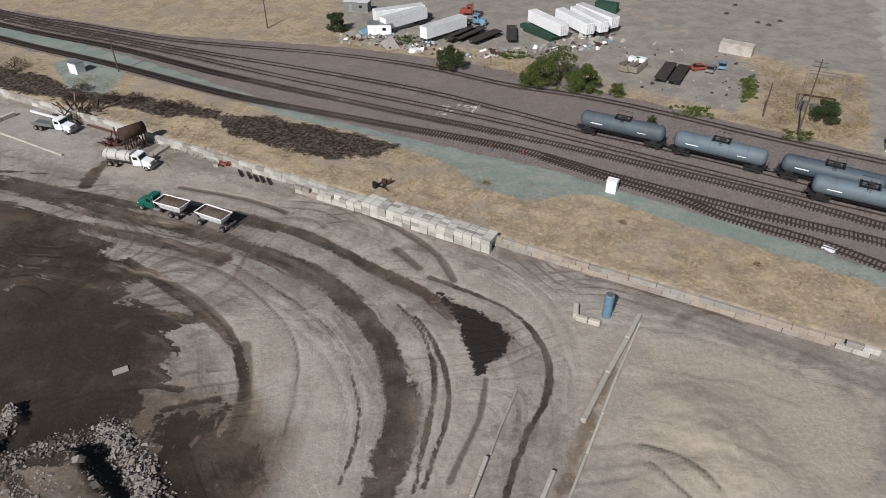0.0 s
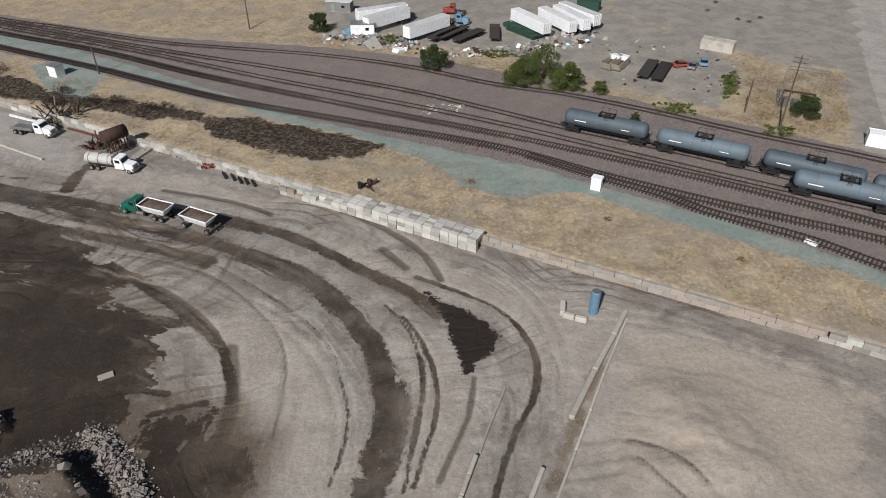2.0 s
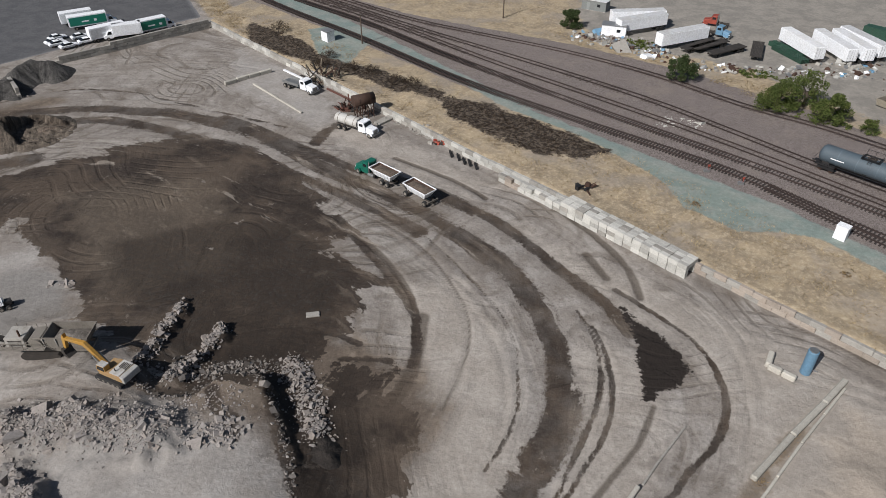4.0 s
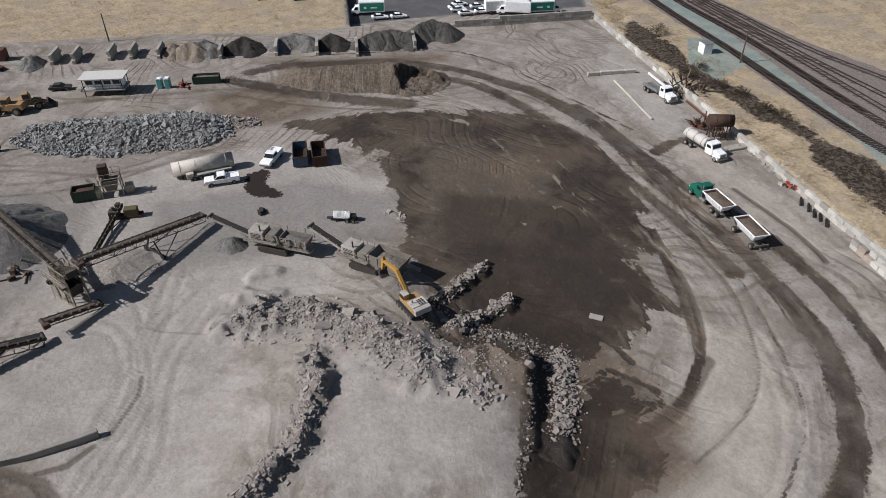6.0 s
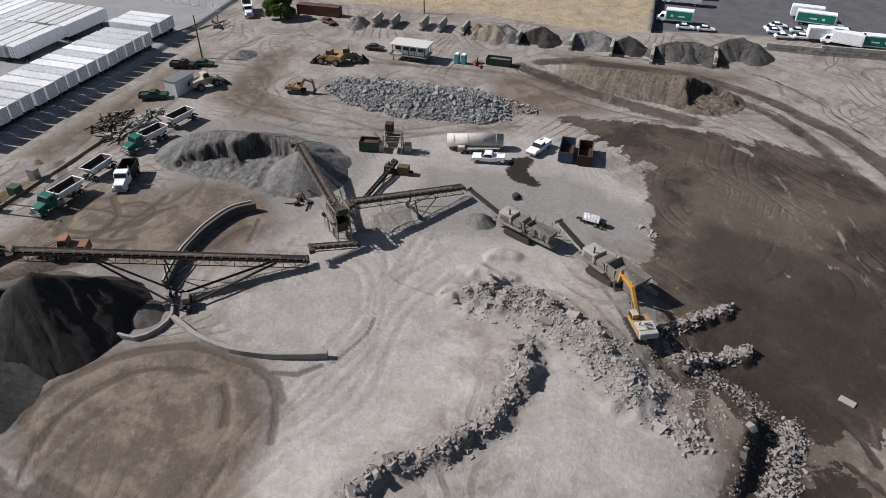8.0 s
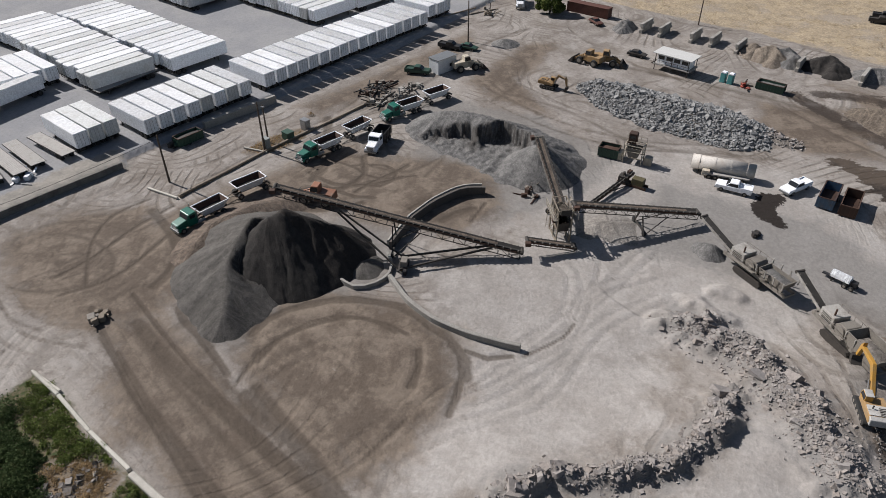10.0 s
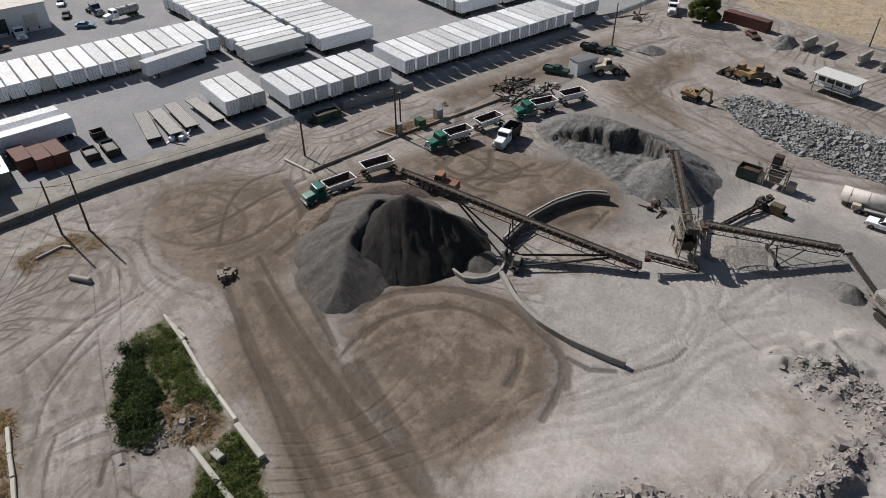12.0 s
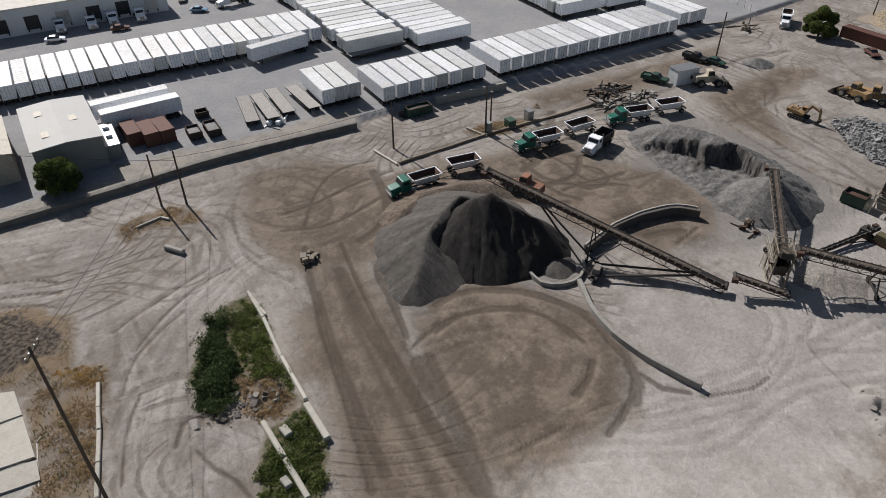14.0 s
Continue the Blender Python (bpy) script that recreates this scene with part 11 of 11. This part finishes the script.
tree("dark bush at the top of a wall", (-97.32, 150.02), 2.4, 3.0, 11, CHAR, z=1.0, n=1600, name="bush", category="bush", leaf=0.09)
for i, p in enumerate(((-77.01, 138.38), (-68.87, 133.20), (-63.60, 132.69), (-56.13, 130.07), (-52.33, 128.99), (-76.49, 132.29))):
    tree("scorched dark brush behind the wall", p, 1.6, 2.1, 20 + i, CHAR, z=1.0, n=1500, name="brush", category="brush", leaf=0.08)
for i, p in enumerate(((78.15, 191.19), (83.16, 198.94), (84.04, 183.91), (86.17, 181.59), (90.46, 184.86), (7.22, 99.71), (27.53, 87.79), (44.46, 77.05), (-120.69, -41.75))):
    tree("low dry brown shrub on dry ground", p, 0.6, 0.8, 40 + i, HAY_BROWN if i > 4 else LEAF_DARK, leaf=0.07, n=260, name="shrub", category="shrub", z=None)
shrub_bank("island_shrubs", "dark green shrubs at the edge of an island", [(-43.2, -56.5), (-45.2, -55.4), (-41.3, -51.5), (-38.3, -47.1), (-34.8, -44.5), (-31.9, -44.0), (-31.7, -46.9), (-34.8, -50.9), (-39.3, -53.1)], 520, 1.3, 0.1, 1, LEAF_DARK, None, 46)
shrub_bank("island_weeds", "bright green low weeds beside kerb beams", [(-48.4, -55.4), (-48.3, -53.0), (-41.6, -43.1), (-38.7, -39.1), (-38.8, -42.6), (-37.7, -45.8), (-41.6, -51.3)], 420, 0.6, 0.085, 2, LEAF_LIGHT, None, 28)
shrub_bank("island_weeds", "mixed green weeds round fallen beams", [(-32.9, -37.5), (-37.4, -36.7), (-34.2, -31.8), (-28.8, -28.3), (-26.0, -33.7), (-28.3, -35.9)], 480, 0.6, 0.085, 12, LEAF, None, 28)
shrub_bank("island_weeds", "sparse olive weeds on bare soil", [(-35.8, -46.6), (-39.0, -46.1), (-38.0, -38.7), (-34.3, -37.4), (-33.2, -41.1)], 110, 0.45, 0.07, 13, HAY_BROWN, None, 22)
shrub_bank("lot_weeds", "yellow-green weeds at a lot edge", [(65.2, 145.0), (69.9, 145.6), (65.7, 134.3), (62.0, 132.4)], 60, 0.9, 0.16, 3, LEAF_LIGHT, 1.0)
shrub_bank("verge_weeds", "green weeds along the rails", [(17.3, 148.3), (26.6, 141.8), (33.4, 138.8), (32.8, 135.2), (23.7, 138.2), (16.9, 143.4)], 60, 1.0, 0.16, 4, LEAF, 1.0)
shrub_bank("verge_weeds", "low olive weeds below a power pole", [(46.0, 131.5), (54.9, 130.1), (54.3, 124.8), (45.7, 126.1)], 70, 0.6, 0.14, 5, LEAF_LIGHT, 1.0)
shrub_bank("verge_weeds", "bright green weeds below a pole", [(65.4, 120.3), (70.6, 118.7), (68.9, 114.7), (64.0, 115.6)], 50, 0.6, 0.14, 6, LEAF, 1.0)
shrub_bank("lot_weeds", "green weeds between dumped goods", [(-12.1, 172.7), (-6.3, 172.7), (-6.8, 166.6), (-11.7, 166.6)], 40, 0.9, 0.16, 7, LEAF_LIGHT, 1.0)
shrub_bank("lot_weeds", "low green weeds before trailers", [(11.7, 161.9), (19.9, 161.9), (23.4, 157.0), (15.4, 155.9)], 60, 0.5, 0.14, 8, LEAF, 1.0)
shrub_bank("burnt_brush", "blackened burnt brush on the bank", BURNT[0], 620, 0.42, 0.06, 9, CHAR, None, 24)
shrub_bank("burnt_brush", "scorched brush along the bank", BURNT[1], 520, 0.42, 0.06, 10, CHAR, None, 22)
BANK = [tuple(Vector(along_wall(s)) + Vector(WALL_N) * o) for s, o in ((0, 1.5), (225, 1.5), (225, 14), (120, 20), (60, 16), (0, 14))]
tufts("dry_grass", "pale dry grass tufts on the bank", [BANK], 5000, 0.25, 3, STRAW, None, 0.4)
tufts("dry_grass", "golden dry grass in open fields", GRASS_FIELDS, 2000, 0.3, 4, STRAW, None, 0.5)
tufts("dry_weeds", "brown dry weeds at yard edges", BROWN_WEEDS, 420, 0.16, 5, HAY_BROWN, None, 0.22)
shrub_bank("golden_weeds", "golden dry weeds beside a paved slab", [(-27.9, -66.3), (-30.0, -65.1), (-31.5, -60.2), (-29.8, -58.7), (-26.4, -61.7)], 120, 0.4, 0.05, 14, HAY_GOLD, None, 30)
shrub_bank("golden_weeds", "golden dry weeds along a kerb beam", [(-24.6, -60.6), (-26.2, -56.6), (-20.6, -49.6), (-18.2, -51.6)], 150, 0.35, 0.05, 15, HAY_BROWN, None, 30)
tufts("green_weeds", "olive weeds among dry brown grass", [BROWN_WEEDS[0], BROWN_WEEDS[2]], 70, 0.25, 6, LEAF_LIGHT, None, 0.2)
